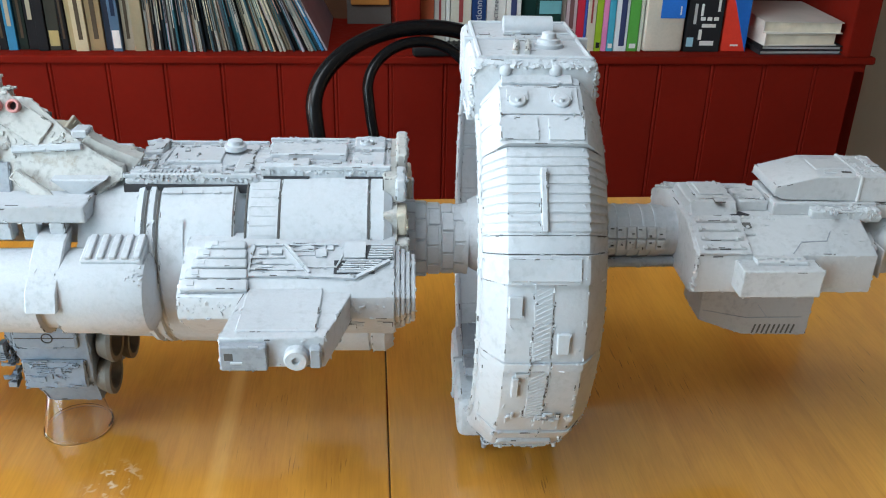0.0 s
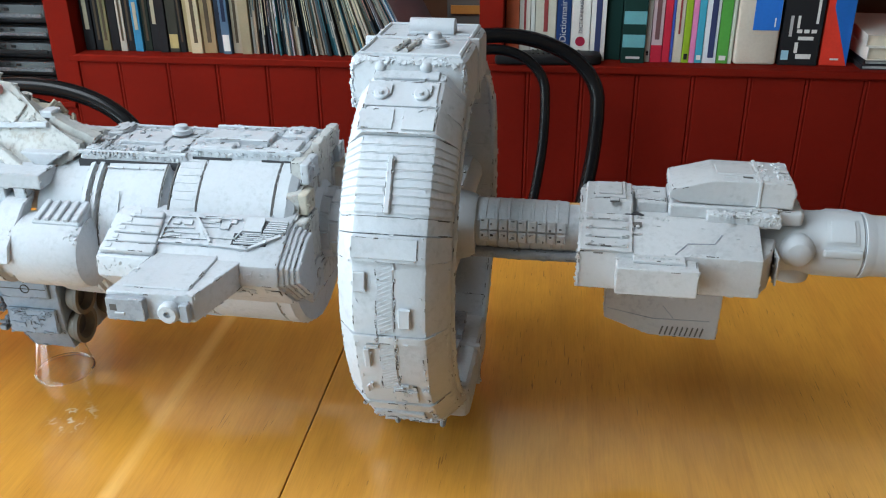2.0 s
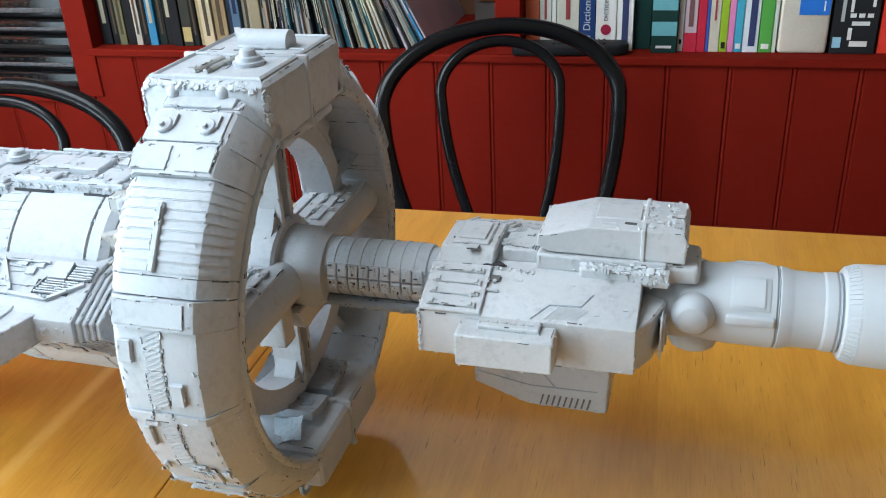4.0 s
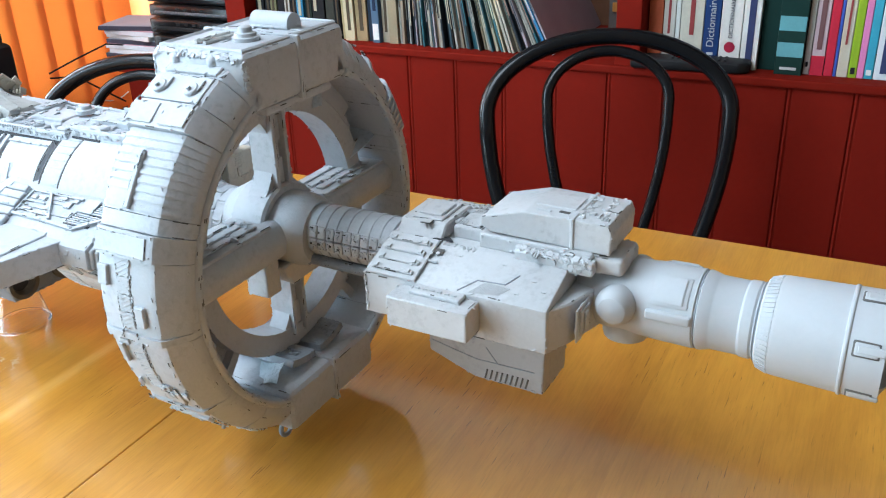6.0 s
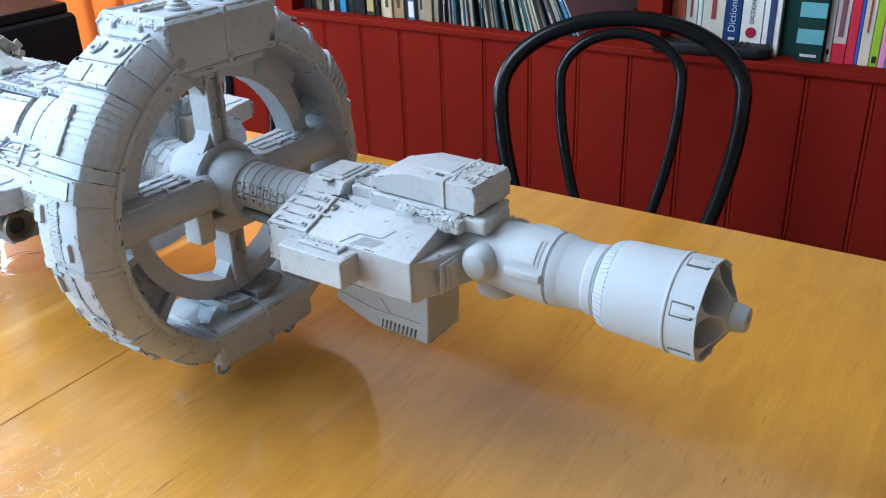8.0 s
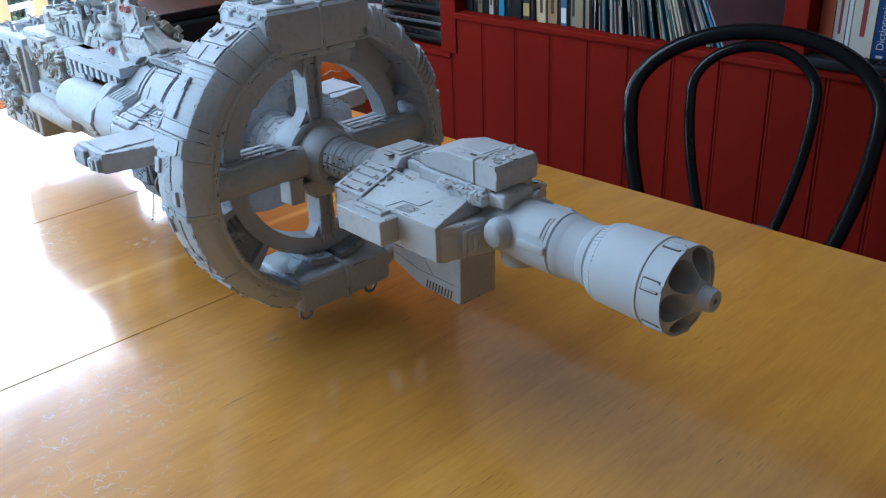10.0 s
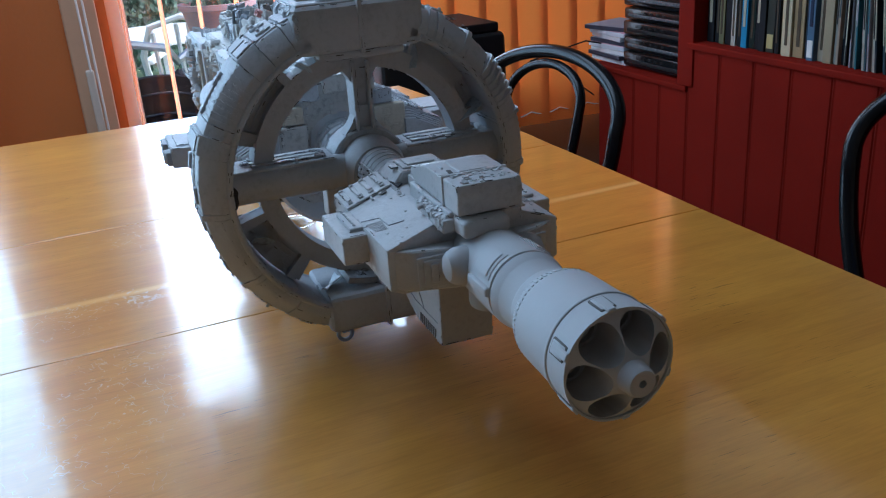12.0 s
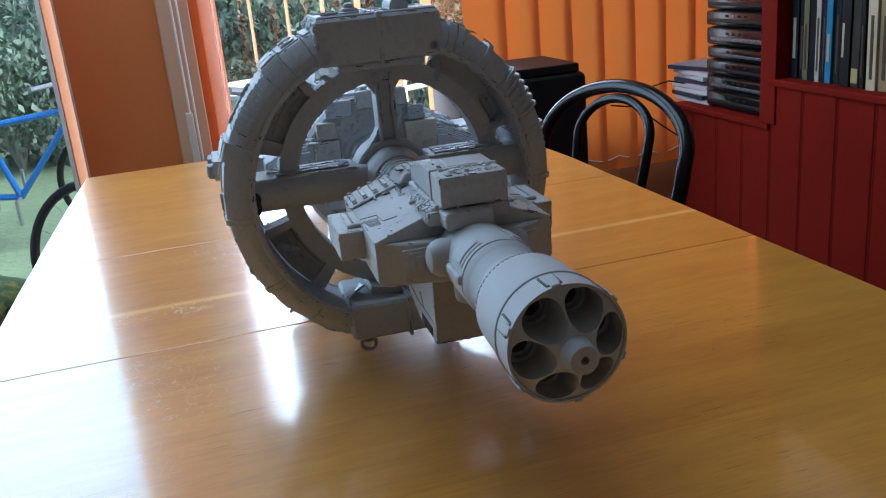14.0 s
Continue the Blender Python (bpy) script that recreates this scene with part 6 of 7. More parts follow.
tower = piece("superstructure", bm, M_SHIP_DIRTY, None, "rough weathered superstructure of the stern")
for s in (-1,):
    def flank(x, w, rz=0):
        return plane_at((x, s * half(w), w), (1, 0, 0), (0, s * 0.93, 0.366)) @ pose(0, 0, 0, 0, 0, rz * -s)
    bm = bmesh.new()
    box(bm, (-0.014, -0.0036, -0.001), (0.014, 0.0036, 0.0065), 0.0008, 1, flank(-0.315, 0.0420, -36))
    piece("strut", bm, M_SHIP_DIRTY, tower)
    bm = bmesh.new()
    box(bm, (-0.016, -0.010, -0.001), (0.016, 0.010, 0.0022), 0.0008, 1, flank(-0.345, 0.046, 4))
    piece("side_panel", bm, M_SHIP_GREY, tower)
    bm = bmesh.new()
    box(bm, (-0.020, -0.0022, -0.001), (0.022, 0.0022, 0.0030), 0.0008, 1, flank(-0.308, 0.0640, 3))
    piece("ledge", bm, M_SHIP, tower)
    bm = bmesh.new()
    box(bm, (-0.022, -0.009, -0.001), (0.012, 0.009, 0.0014), 0.0006, 1, flank(-0.318, 0.0770, -34))
    piece("side_panel", bm, M_SHIP_DIRTY, tower)
    bm = bmesh.new()
    y0, y1 = sorted((s * 0.026, s * 0.036))
    prism(bm, [(-0.304, 0.049), (-0.270, 0.049), (-0.290, 0.036)], y0, y1, "y", 0.0008, 1)
    piece("wedge", bm, M_SHIP, tower)
    if s < 0:
        # dished plate with its knob
        bm = bmesh.new()
        y0, y1 = sorted((s * 0.010, s * 0.020))
        prism(bm, [(-0.284, 0.073), (-0.277, 0.066), (-0.267, 0.061), (-0.252, 0.057), (-0.257, 0.050), (-0.267, 0.044), (-0.279, 0.049), (-0.290, 0.063)], y0, y1, "y", 0.0010, 1)
        piece("dished_plate", bm, M_SHIP_DIRTY, tower)
        bm = bmesh.new()
        box(bm, (-0.2930, min(s * 0.008, s * 0.020), 0.0690), (-0.2830, max(s * 0.008, s * 0.020), 0.0745), 0.0010, 1)
        piece("knob", bm, M_SHIP, tower)
    for k, (x, w) in enumerate(((-0.325, 0.0870), (-0.336, 0.0872), (-0.345, 0.044))):
        bm = bmesh.new()
        m = flank(x, w) @ pose(0, 0, 0, 0, -90, 0) @ pose(0, 0, 0, 0, 0, 0)
        lathe(bm, [(-0.002, 0.0036), (0.0050, 0.0042), (0.0060, 0.0038), (0.0060, 0.0027), (0.0020, 0.0024)], 18, m)
        jet = piece("jet", bm, M_PINK, tower)
        # black disc painting the depth of the jet
        bm = bmesh.new()
        lathe(bm, [(0.0018, 0.0026), (0.0024, 0.0026)], 14, m)
        piece("throat", bm, M_GAP, jet)
    bm = bmesh.new()
    lump(bm, (-0.362, s * 0.020, 0.064), (0.024, 0.012, 0.016), wear_rng, 0.3, 4)
    piece("mound", bm, M_SHIP_DIRTY, tower, "rough moulded filler with brown stains")
    bm = bmesh.new()
    rubble(bm, flank(-0.335, 0.066).translation, (1, 0, 0), (0, s * 0.93, 0.366), 0.05, 0.02, 60, kit_rng)
    rubble(bm, flank(-0.300, 0.069).translation, (1, 0, 0), (0, s * 0.93, 0.366), 0.02, 0.010, 36, kit_rng)
    kit(bm, flank(-0.385, 0.052).translation, (1, 0, 0), (0, s * 0.93, 0.366), 0.06, 0.036, 50, kit_rng, (0.0006, 0.0026), (0.002, 0.008))
    tagged(piece("surface_detail", bm, M_SHIP_DIRTY, tower), kind="stuff")
for x, y, w, sx, sy, sz in ((-0.334, -0.007, 0.088, 0.010, 0.010, 0.008), (-0.342, -0.003, 0.090, 0.010, 0.012, 0.011), (-0.351, -0.006, 0.088, 0.009, 0.014, 0.014), (-0.359, -0.002, 0.084, 0.012, 0.014, 0.010), (-0.385, -0.004, 0.078, 0.036, 0.016, 0.009), (-0.341, -0.007, 0.098, 0.006, 0.006, 0.004)):
    bm = bmesh.new()
    box(bm, (x - sx / 2, y - sy / 2, w - 0.004), (x + sx / 2, y + sy / 2, w + sz), 0.0012, 1)
    kit(bm, (x, y, w + sz), (1, 0, 0), (0, 0, 1), sx * 0.8, sy * 0.8, 7, kit_rng, (0.0006, 0.002), (0.0015, 0.005))
    piece("top_block", bm, M_SHIP_DIRTY, tower)
# stern block with plated sides and drive housings
bm = bmesh.new()
box(bm, (-0.715, -0.056, -0.100), (-0.575, 0.056, 0.030), 0.004, 2)
stern = piece("stern_block", bm, M_SHIP, None, "large plated stern block")
bm = bmesh.new()
box(bm, (-0.600, -0.044, -0.072), (-0.392, 0.044, 0.040), 0.004, 2)
piece("mid_block", bm, M_SHIP_DIRTY, stern)
bm = bmesh.new()
box(bm, (-0.560, -0.028, 0.038), (-0.430, 0.028, 0.068), 0.004, 2)
piece("upper_block", bm, M_SHIP_DIRTY, stern)
for s in (-1, 1):
    for x, w, lx, lw, y in ((-0.690, 0.004, 0.040, 0.042, 0.056), (-0.640, 0.012, 0.050, 0.028, 0.056), (-0.600, -0.010, 0.034, 0.060, 0.056), (-0.665, -0.045, 0.070, 0.036, 0.056), (-0.605, -0.070, 0.040, 0.046, 0.056), (-0.690, -0.080, 0.036, 0.030, 0.056),
                            (-0.545, 0.020, 0.050, 0.028, 0.044), (-0.490, 0.008, 0.046, 0.046, 0.044), (-0.430, 0.016, 0.052, 0.030, 0.044), (-0.520, -0.040, 0.080, 0.040, 0.044), (-0.430, -0.036, 0.060, 0.048, 0.044), (-0.520, 0.053, 0.050, 0.022, 0.028), (-0.460, 0.052, 0.040, 0.024, 0.028)):
        bm = bmesh.new()
        t = kit_rng.uniform(0.002, 0.007)
        y0, y1 = sorted((s * (y - 0.002), s * (y + t)))
        box(bm, (x - lx / 2, y0, w - lw / 2), (x + lx / 2, y1, w + lw / 2), 0.0012, 1)
        kit(bm, (x, s * (y + t), w), (1, 0, 0), (0, s, 0), lx * 0.8, lw * 0.8, 12, kit_rng, (0.0008, 0.0030), (0.002, 0.010))
        piece("side_plate", bm, kit_rng.choice((M_SHIP, M_SHIP_DIRTY, M_SHIP_DIRTY)), stern)
    bm = bmesh.new()
    lathe(bm, [(-0.575, 0.008), (-0.570, 0.014), (-0.455, 0.015), (-0.440, 0.010)], 28, pose(0, s * 0.052, -0.052))
    piece("drive_tube", bm, M_SHIP_DIRTY, stern)
bm = bmesh.new()
kit(bm, (-0.645, 0, 0.0302), (1, 0, 0), (0, 0, 1), 0.12, 0.09, 60, kit_rng, (0.001, 0.005), (0.003, 0.014))
kit(bm, (-0.495, 0, 0.0682), (1, 0, 0), (0, 0, 1), 0.11, 0.046, 50, kit_rng, (0.001, 0.006), (0.003, 0.012))
tagged(piece("surface_detail", bm, M_SHIP_DIRTY, stern), kind="stuff")

# heaped scrap: boxes, plates, rods and pipe ends glued at all angles over the stern
for x, y, w, nx, ny, nz, lu, lv, count, ma in ((-0.365, 0.004, 0.074, 0, 0.35, 0.94, 0.110, 0.050, 46, M_SHIP_DIRTY), (-0.340, 0.022, 0.058, 0, 0.8, 0.6, 0.110, 0.036, 34, M_PUTTY), (-0.405, -0.010, 0.072, 0, 0, 1, 0.060, 0.050, 24, M_SHIP_GREY),
                                               (-0.495, 0.000, 0.068, 0, 0, 1, 0.120, 0.060, 40, M_SHIP), (-0.495, -0.046, 0.012, 0, -1, 0.1, 0.180, 0.070, 46, M_SHIP_DIRTY), (-0.645, -0.060, -0.030, 0, -1, 0, 0.130, 0.100, 46, M_SHIP),
                                               (-0.650, 0.000, 0.030, 0, 0, 1, 0.120, 0.100, 44, M_SHIP), (-0.495, 0.046, 0.012, 0, 1, 0.1, 0.180, 0.070, 30, M_SHIP_DIRTY)):
    bm = bmesh.new()
    scrap(bm, (x, y, w), (1, 0, 0), (nx, ny, nz), lu, lv, count, kit_rng)
    tagged(piece("surface_detail", bm, ma, stern), kind="stuff")

# clear plastic cup that carries the stern
bm = bmesh.new()
prof = [(0.0, 0.0236), (0.0006, 0.0242), (0.0020, 0.0240), (0.0030, 0.0228), (0.0325, 0.0172), (0.0345, 0.0160), (0.0348, 0.0)]
inner = [(0.0340, 0.0), (0.0337, 0.0155), (0.0320, 0.0165), (0.0025, 0.0222), (0.0, 0.0228), (0.0, 0.0236)]
lathe(bm, prof + inner, 48, caps=False)
bmesh.ops.remove_doubles(bm, verts=bm.verts, dist=1e-5)
solo("plastic_cup", bm, M_CUP, "clear plastic cup upside down under the model's stern", "cup", m=pose(-0.3268, 0.4700, 0.75, 0, -90, 0))


# ---- red boarded bookcase along the far side ----
case = thing("bookcase", "dark red painted tongue-and-groove bookcase filled with books", "bookcase", pose(0, 1.45, 0))
Z_SHELF, Z_LOW = 0.777, 0.685
bm = bmesh.new()
box(bm, (-0.845, -0.006, Z_SHELF - 0.014), (0.790, 0.345, Z_SHELF), 0.003, 2)
box(bm, (-0.845, 0.017, Z_SHELF - 0.026), (0.780, 0.345, Z_SHELF - 0.014))
part("shelf", bm, M_RED, case)
bm = bmesh.new()
box(bm, (-1.205, -0.005, Z_LOW - 0.013), (-0.846, 0.345, Z_LOW), 0.003, 2)
box(bm, (-1.205, 0.017, Z_LOW - 0.024), (-0.846, 0.345, Z_LOW - 0.013))
part("low_shelf", bm, M_RED, case)
for x0, x1, z0 in ((-0.875, -0.826, Z_LOW), (-0.070, -0.028, Z_SHELF), (0.735, 0.779, Z_SHELF)):
    bm = bmesh.new()
    box(bm, (x0, -0.004, z0), (x1, 0.345, 1.45), 0.002, 2)
    part("upright", bm, M_RED, case)
bm = bmesh.new()
box(bm, (-0.875, -0.006, 1.45), (0.79, 0.345, 1.478), 0.002, 2)
part("top_shelf", bm, M_RED, case)
bm = bmesh.new()
box(bm, (-0.825, 0.300, Z_SHELF), (-0.071, 0.345, 1.449))
box(bm, (-0.027, 0.300, Z_SHELF), (0.734, 0.345, 1.449))
part("back_panel", bm, M_BROWN, case)
bm = bmesh.new()
box(bm, (0.755, 0.0, 0.0), (0.778, 0.345, Z_SHELF - 0.025), 0.002)
part("end_panel", bm, M_RED, case)
bm = bmesh.new()
box(bm, (-1.2, 0.016, 0.0), (0.755, 0.03, Z_LOW - 0.023))
box(bm, (-0.845, 0.016, Z_LOW - 0.023), (0.755, 0.03, Z_SHELF - 0.025))
part("carcass", bm, M_RED, case)


def plank_mesh(h):
    """Beaded board: rounded edges and a bead groove near one side."""
    bm = bmesh.new()
    w = 0.0951
    out = [(0.0, 0.016), (0.0, 0.002), (0.0022, 0.0002), (0.0040, 0.0), (0.0052, 0.0012), (0.0068, 0.0014), (0.0080, 0.0), (w - 0.002, 0.0), (w, 0.002), (w, 0.016)]
    prism(bm, out, 0.0, h, "z")
    ob = finish("plank", bm, M_RED, 40)
    me = ob.data
    bpy.data.objects.remove(ob)
    return me


tall, low = plank_mesh(Z_SHELF - 0.0145), plank_mesh(Z_LOW - 0.0135)
x = 0.778 - 0.0955
while x > -1.22:
    ob = new("plank", tall if x > -0.86 else low)
    ob.parent = case
    ob.location = (x, 0.0, 0.0)
    x -= 0.0955

# ---- books ----
COLOURS = {}


def paper(c, rough=0.45):
    key = tuple(c)
    if key not in COLOURS:
        COLOURS[key] = painted("book_cover", c, max(rough, 0.6), 0.12, 40, 0.15, 0.0005, spec=0.08)
    return COLOURS[key]


def bars(parent, x0, x1, z0, z1, material, n=1, name="lettering"):
    """Unreadable spine lettering as plain upright bars."""
    for i in range(n):
        bm = bmesh.new()
        w = (x1 - x0) / n
        box(bm, (x0 + i * w + w * 0.15, -0.0009, z0), (x0 + (i + 1) * w - w * 0.15, 0.0004, z1))
        part(name, bm, material, parent)


def book(x0, x1, h, d, y, c, label, lean=0.0, z=None, soft=0.0012, group="books on the shelf", marks=()):
    """A standing book, spine to the front: cover, page block and printed fields (from, to, low, high, colour)."""
    z = Z_SHELF if z is None else z
    w = x1 - x0
    m = pose(x0, y, z, 0, lean, 0)
    if lean < 0:
        m = pose(x1, y, z, 0, lean, 0) @ pose(-w, 0, 0)
    b = thing("book", label, "book", m, group)
    bm = bmesh.new()
    box(bm, (0, 0, 0), (w, 0.004 + 0.0, h), min(soft, w * 0.3), 2)
    box(bm, (0, 0.002, 0), (min(0.0016, w * 0.2), d, h), 0)
    box(bm, (w - min(0.0016, w * 0.2), 0.002, 0), (w, d, h), 0)
    part("cover", bm, paper(c), b)
    if w > 0.005:
        bm = bmesh.new()
        box(bm, (min(0.0016, w * 0.2), 0.0045, 0.002), (w - min(0.0016, w * 0.2), d - 0.003, h - 0.002))
        part("page_block", bm, M_PAGES, b)
    for a, e, lo, hi, col in marks:
        bm = bmesh.new()
        box(bm, (a * w, -0.0008, lo), (e * w, 0.0005, hi), 0.0)
        part("print", bm, paper(col), b)
    return b


BLACK, CREAM, TAN, BLUE, WHITE = (0.02, 0.02, 0.022), (0.60, 0.52, 0.34), (0.36, 0.26, 0.14), (0.05, 0.24, 0.42), (0.66, 0.65, 0.62)
DKGREEN, OLIVE, RED, PINK = (0.012, 0.035, 0.03), (0.2, 0.19, 0.1), (0.55, 0.03, 0.06), (0.66, 0.22, 0.42)
# old paperbacks and hardbacks left of the records: from, to, colour, height
rb = random.Random(3)
OLD = [(-0.822, -0.802, BLACK), (-0.801, -0.786, BLACK), (-0.785, -0.770, OLIVE), (-0.769, -0.752, BLACK), (-0.751, -0.738, (0.5, 0.47, 0.4)), (-0.737, -0.724, BLACK),
       (-0.722, -0.706, BLUE), (-0.705, -0.690, (0.02, 0.03, 0.025)), (-0.689, -0.672, BLACK), (-0.671, -0.655, BLACK), (-0.654, -0.634, (0.05, 0.05, 0.04)), (-0.633, -0.622, BLACK),
       (-0.621, -0.611, (0.45, 0.36, 0.2)), (-0.610, -0.588, CREAM), (-0.587, -0.562, TAN), (-0.561, -0.549, (0.03, 0.04, 0.06)), (-0.548, -0.532, (0.1, 0.17, 0.26)), (-0.531, -0.514, (0.42, 0.37, 0.28)), (-0.513, -0.494, (0.36, 0.31, 0.2))]
for i, (a, b, c) in enumerate(OLD):
    w = b - a
    c = tuple(k * 0.82 for k in c)
    marks = []
    kind = "black" if c[0] < 0.05 else "blue" if c[2] > c[0] * 1.3 else "cream" if c[0] > 0.33 else "tan"
    if kind == "black" and i % 2 == 0:
        marks.append((0.3, 0.7, 0.035 + 0.02 * rb.random(), 0.09 + 0.05 * rb.random(), (0.4, 0.36, 0.26)))
    elif kind == "blue":
        marks += [(0.12, 0.88, 0.006, 0.036, WHITE), (0.3, 0.7, 0.06, 0.12, (0.02, 0.03, 0.06))]
    elif i % 3:
        marks.append((0.35, 0.65, 0.02, 0.10 + 0.03 * rb.random(), (0.08, 0.06, 0.04)))
    if i == 10:
        marks = [(0.1, 0.9, 0.008, 0.034, (0.4, 0.32, 0.14))]
    book(a, b, 0.175 + 0.03 * rb.random(), 0.12, 1.474 + rb.uniform(-0.004, 0.008), c, "old %s paperback with worn spine on the red shelf" % kind, lean=-rb.uniform(0, 1.5) * (i > 10), marks=marks)

# leaning record sleeves
x = -0.492
tones = [(0.30, 0.30, 0.27), (0.06, 0.10, 0.12), (0.45, 0.43, 0.36), (0.03, 0.04, 0.05), (0.38, 0.30, 0.22), (0.5, 0.48, 0.42), (0.05, 0.16, 0.2), (0.32, 0.20, 0.16), (0.55, 0.5, 0.36), (0.02, 0.02, 0.02), (0.42, 0.38, 0.42)]
i = 0
while x < -0.185:
    w = rb.uniform(0.0028, 0.0052)
    t = (x + 0.492) / 0.31
    c = tuple(k * 0.8 for k in tones[rb.randrange(len(tones))])
    if abs(x + 0.199) < 0.004:
        c = (0.05, 0.2, 0.38)
    s = thing("record_sleeve", "thin worn cardboard record sleeve leaning on its neighbours", "record sleeve", pose(x, 1.474 + rb.uniform(-0.006, 0.01), Z_SHELF, 0, -(1 + 27 * t ** 1.4), 0), "row of records")
    bm = bmesh.new()
    box(bm, (0, 0, 0), (w, 0.28, 0.285), 0.0004, 1)
    part("sleeve", bm, paper(c, 0.6), s)
    bm = bmesh.new()
    box(bm, (w * 0.3, -0.0006, 0.03 + 0.05 * rb.random()), (w * 0.7, 0.0004, 0.16 + 0.09 * rb.random()))
    part("spine_print", bm, paper(tones[rb.randrange(len(tones))], 0.6), s)
    x += (w + rb.uniform(0.0006, 0.0018)) / math.cos(radians(27 * t ** 1.4))
    i += 1
bm = bmesh.new()
box(bm, (-0.158, 1.70, Z_SHELF), (-0.072, 1.706, 1.06), 0.001)
solo("framed_print", bm, paper((0.12, 0.11, 0.10)), "dark grey print at the back of the shelf", "picture")
bm = bmesh.new()
box(bm, (-0.150, 1.694, 0.815), (-0.076, 1.699, 0.832), 0.001)
solo("wooden_strip", bm, paper((0.45, 0.2, 0.05)), "narrow orange wooden strip at the back of the shelf", "strip")

# dictionaries and bright paperbacks
Y = 1.484
N = "tall %s book on the red shelf"
NEW = [
    (-0.026, -0.003, 0.25, (0.62, 0.16, 0.08), "faded orange"), (-0.002, 0.017, 0.22, (0.6, 0.56, 0.5), "cream"), (0.018, 0.025, 0.22, WHITE, "thin white"), (0.026, 0.062, 0.23, (0.58, 0.55, 0.46), "cream"),
    (0.063, 0.088, 0.24, (0.02, 0.05, 0.16), "navy blue"), (0.089, 0.122, 0.24, WHITE, "white"), (0.123, 0.149, 0.24, WHITE, "white"), (0.150, 0.177, 0.25, DKGREEN, "dark green"),
    (0.178, 0.218, 0.26, DKGREEN, "dark green"), (0.219, 0.228, 0.2, WHITE, "thin white"), (0.229, 0.248, 0.2, (0.6, 0.45, 0.47), "pale pink"), (0.249, 0.262, 0.2, RED, "bright red"),
    (0.2625, 0.267, 0.2, (0.06, 0.1, 0.4), "thin blue"), (0.2675, 0.283, 0.19, (0.55, 0.5, 0.4), "cream"), (0.2835, 0.2955, 0.19, (0.28, 0.42, 0.03), "lime green"),
    (0.296, 0.3055, 0.19, PINK, "pink"), (0.306, 0.318, 0.19, (0.06, 0.33, 0.45), "turquoise"), (0.319, 0.342, 0.19, (0.6, 0.64, 0.66), "white"), (0.343, 0.362, 0.21, (0.09, 0.32, 0.06), "green"),
    (0.363, 0.369, 0.2, (0.5, 0.55, 0.45), "thin pale"),
]
for a, b, h, c, word in NEW:
    marks = []
    dy = 0.0
    if word == "navy blue":
        marks = [(0.3, 0.7, 0.02, 0.024, (0.5, 0.5, 0.5))]
    if word == "dark green" and a > 0.17:
        marks = [(0.02, 0.98, 0.028, 0.050, (0.13, 0.33, 0.36)), (0.02, 0.98, 0.068, 0.090, (0.13, 0.33, 0.36)), (0.2, 0.8, 0.008, 0.012, (0.5, 0.5, 0.5))]
        dy = -0.012
    if word == "dark green" and a < 0.17:
        dy = 0.010
    if word == "pale pink":
        marks = [(0.0, 1.0, 0.0, 0.030, RED), (0.3, 0.7, 0.04, 0.12, (0.2, 0.1, 0.1))]
    if word == "lime green":
        marks = [(0.25, 0.75, 0.006, 0.016, BLACK)]
    if word in ("turquoise", "green"):
        marks = [(0.2, 0.8, 0.006, 0.014, WHITE)]
    if word == "cream":
        marks = [(0.4, 0.6, 0.05, 0.12, (0.3, 0.06, 0.06))]
    if word == "thin white" and a > 0.2:
        marks = [(0.3, 0.7, 0.012, 0.02, BLACK)]
    b_ = book(a, b, h, 0.16, Y + dy, c, N % word, marks=marks)
    if word == "white":
        bm = bmesh.new()
        lathe(bm, [(-0.0006, 0.0085), (0.0008, 0.0085)], 24, pose((b - a) / 2, 0, 0.034, 0, 0, 90)) if 0.08 < a < 0.1 else box(bm, (0.008, -0.0008, 0.01), (0.018, 0.0004, 0.15))
        part("print", bm, paper((0.3, 0.02, 0.05)) if 0.08 < a < 0.1 else paper((0.04, 0.05, 0.12)), b_)


def word_on(parent, text, size, m, material, name="lettering"):
    """Raised letters on a spine."""
    cu = bpy.data.curves.new(name, "FONT")
    cu.body, cu.size, cu.extrude = text, size, 0.0003
    tmp = new(name, cu)
    bpy.context.view_layer.update()
    me = bpy.data.meshes.new_from_object(tmp.evaluated_get(bpy.context.evaluated_depsgraph_get()))
    bpy.data.objects.remove(tmp)
    me.materials.clear()
    me.materials.append(material)
    ob = new(name, me)
    ob.parent = parent
    ob.matrix_local = m
    return ob


for b_ in [o for o in scene.objects if o.get("category") == "book"]:
    if "navy blue" in b_["label"]:
        word_on(b_, "Dictionnaire", 0.016, pose(0.017, -0.0008, 0.032, 90, -90, 0), paper((0.5, 0.52, 0.55)))
    if b_["label"] == N % "white" and abs(b_.location.x - 0.089) < 0.003:
        word_on(b_, "DICTIONNAIRE", 0.009, pose(0.0195, -0.0008, 0.048, 90, -90, 0), paper((0.1, 0.1, 0.12)))

# wide cream slipcase with a blue numbered label
sc = thing("slipcase", "wide rounded cream slipcase with a blue label", "book", pose(0.371, Y - 0.004, Z_SHELF), "books on the shelf")
bm = bmesh.new()
box(bm, (0, 0, 0), (0.072, 0.17, 0.24), 0.006, 3)
part("case", bm, paper((0.55, 0.50, 0.42)), sc)
bm = bmesh.new()
box(bm, (0.026, -0.0010, 0.060), (0.070, 0.002, 0.115), 0.0004)
part("blue_label", bm, paper((0.03, 0.16, 0.55)), sc)
word_on(sc, "1", 0.022, pose(0.056, -0.0012, 0.066, 90, 0, 0), paper(WHITE))
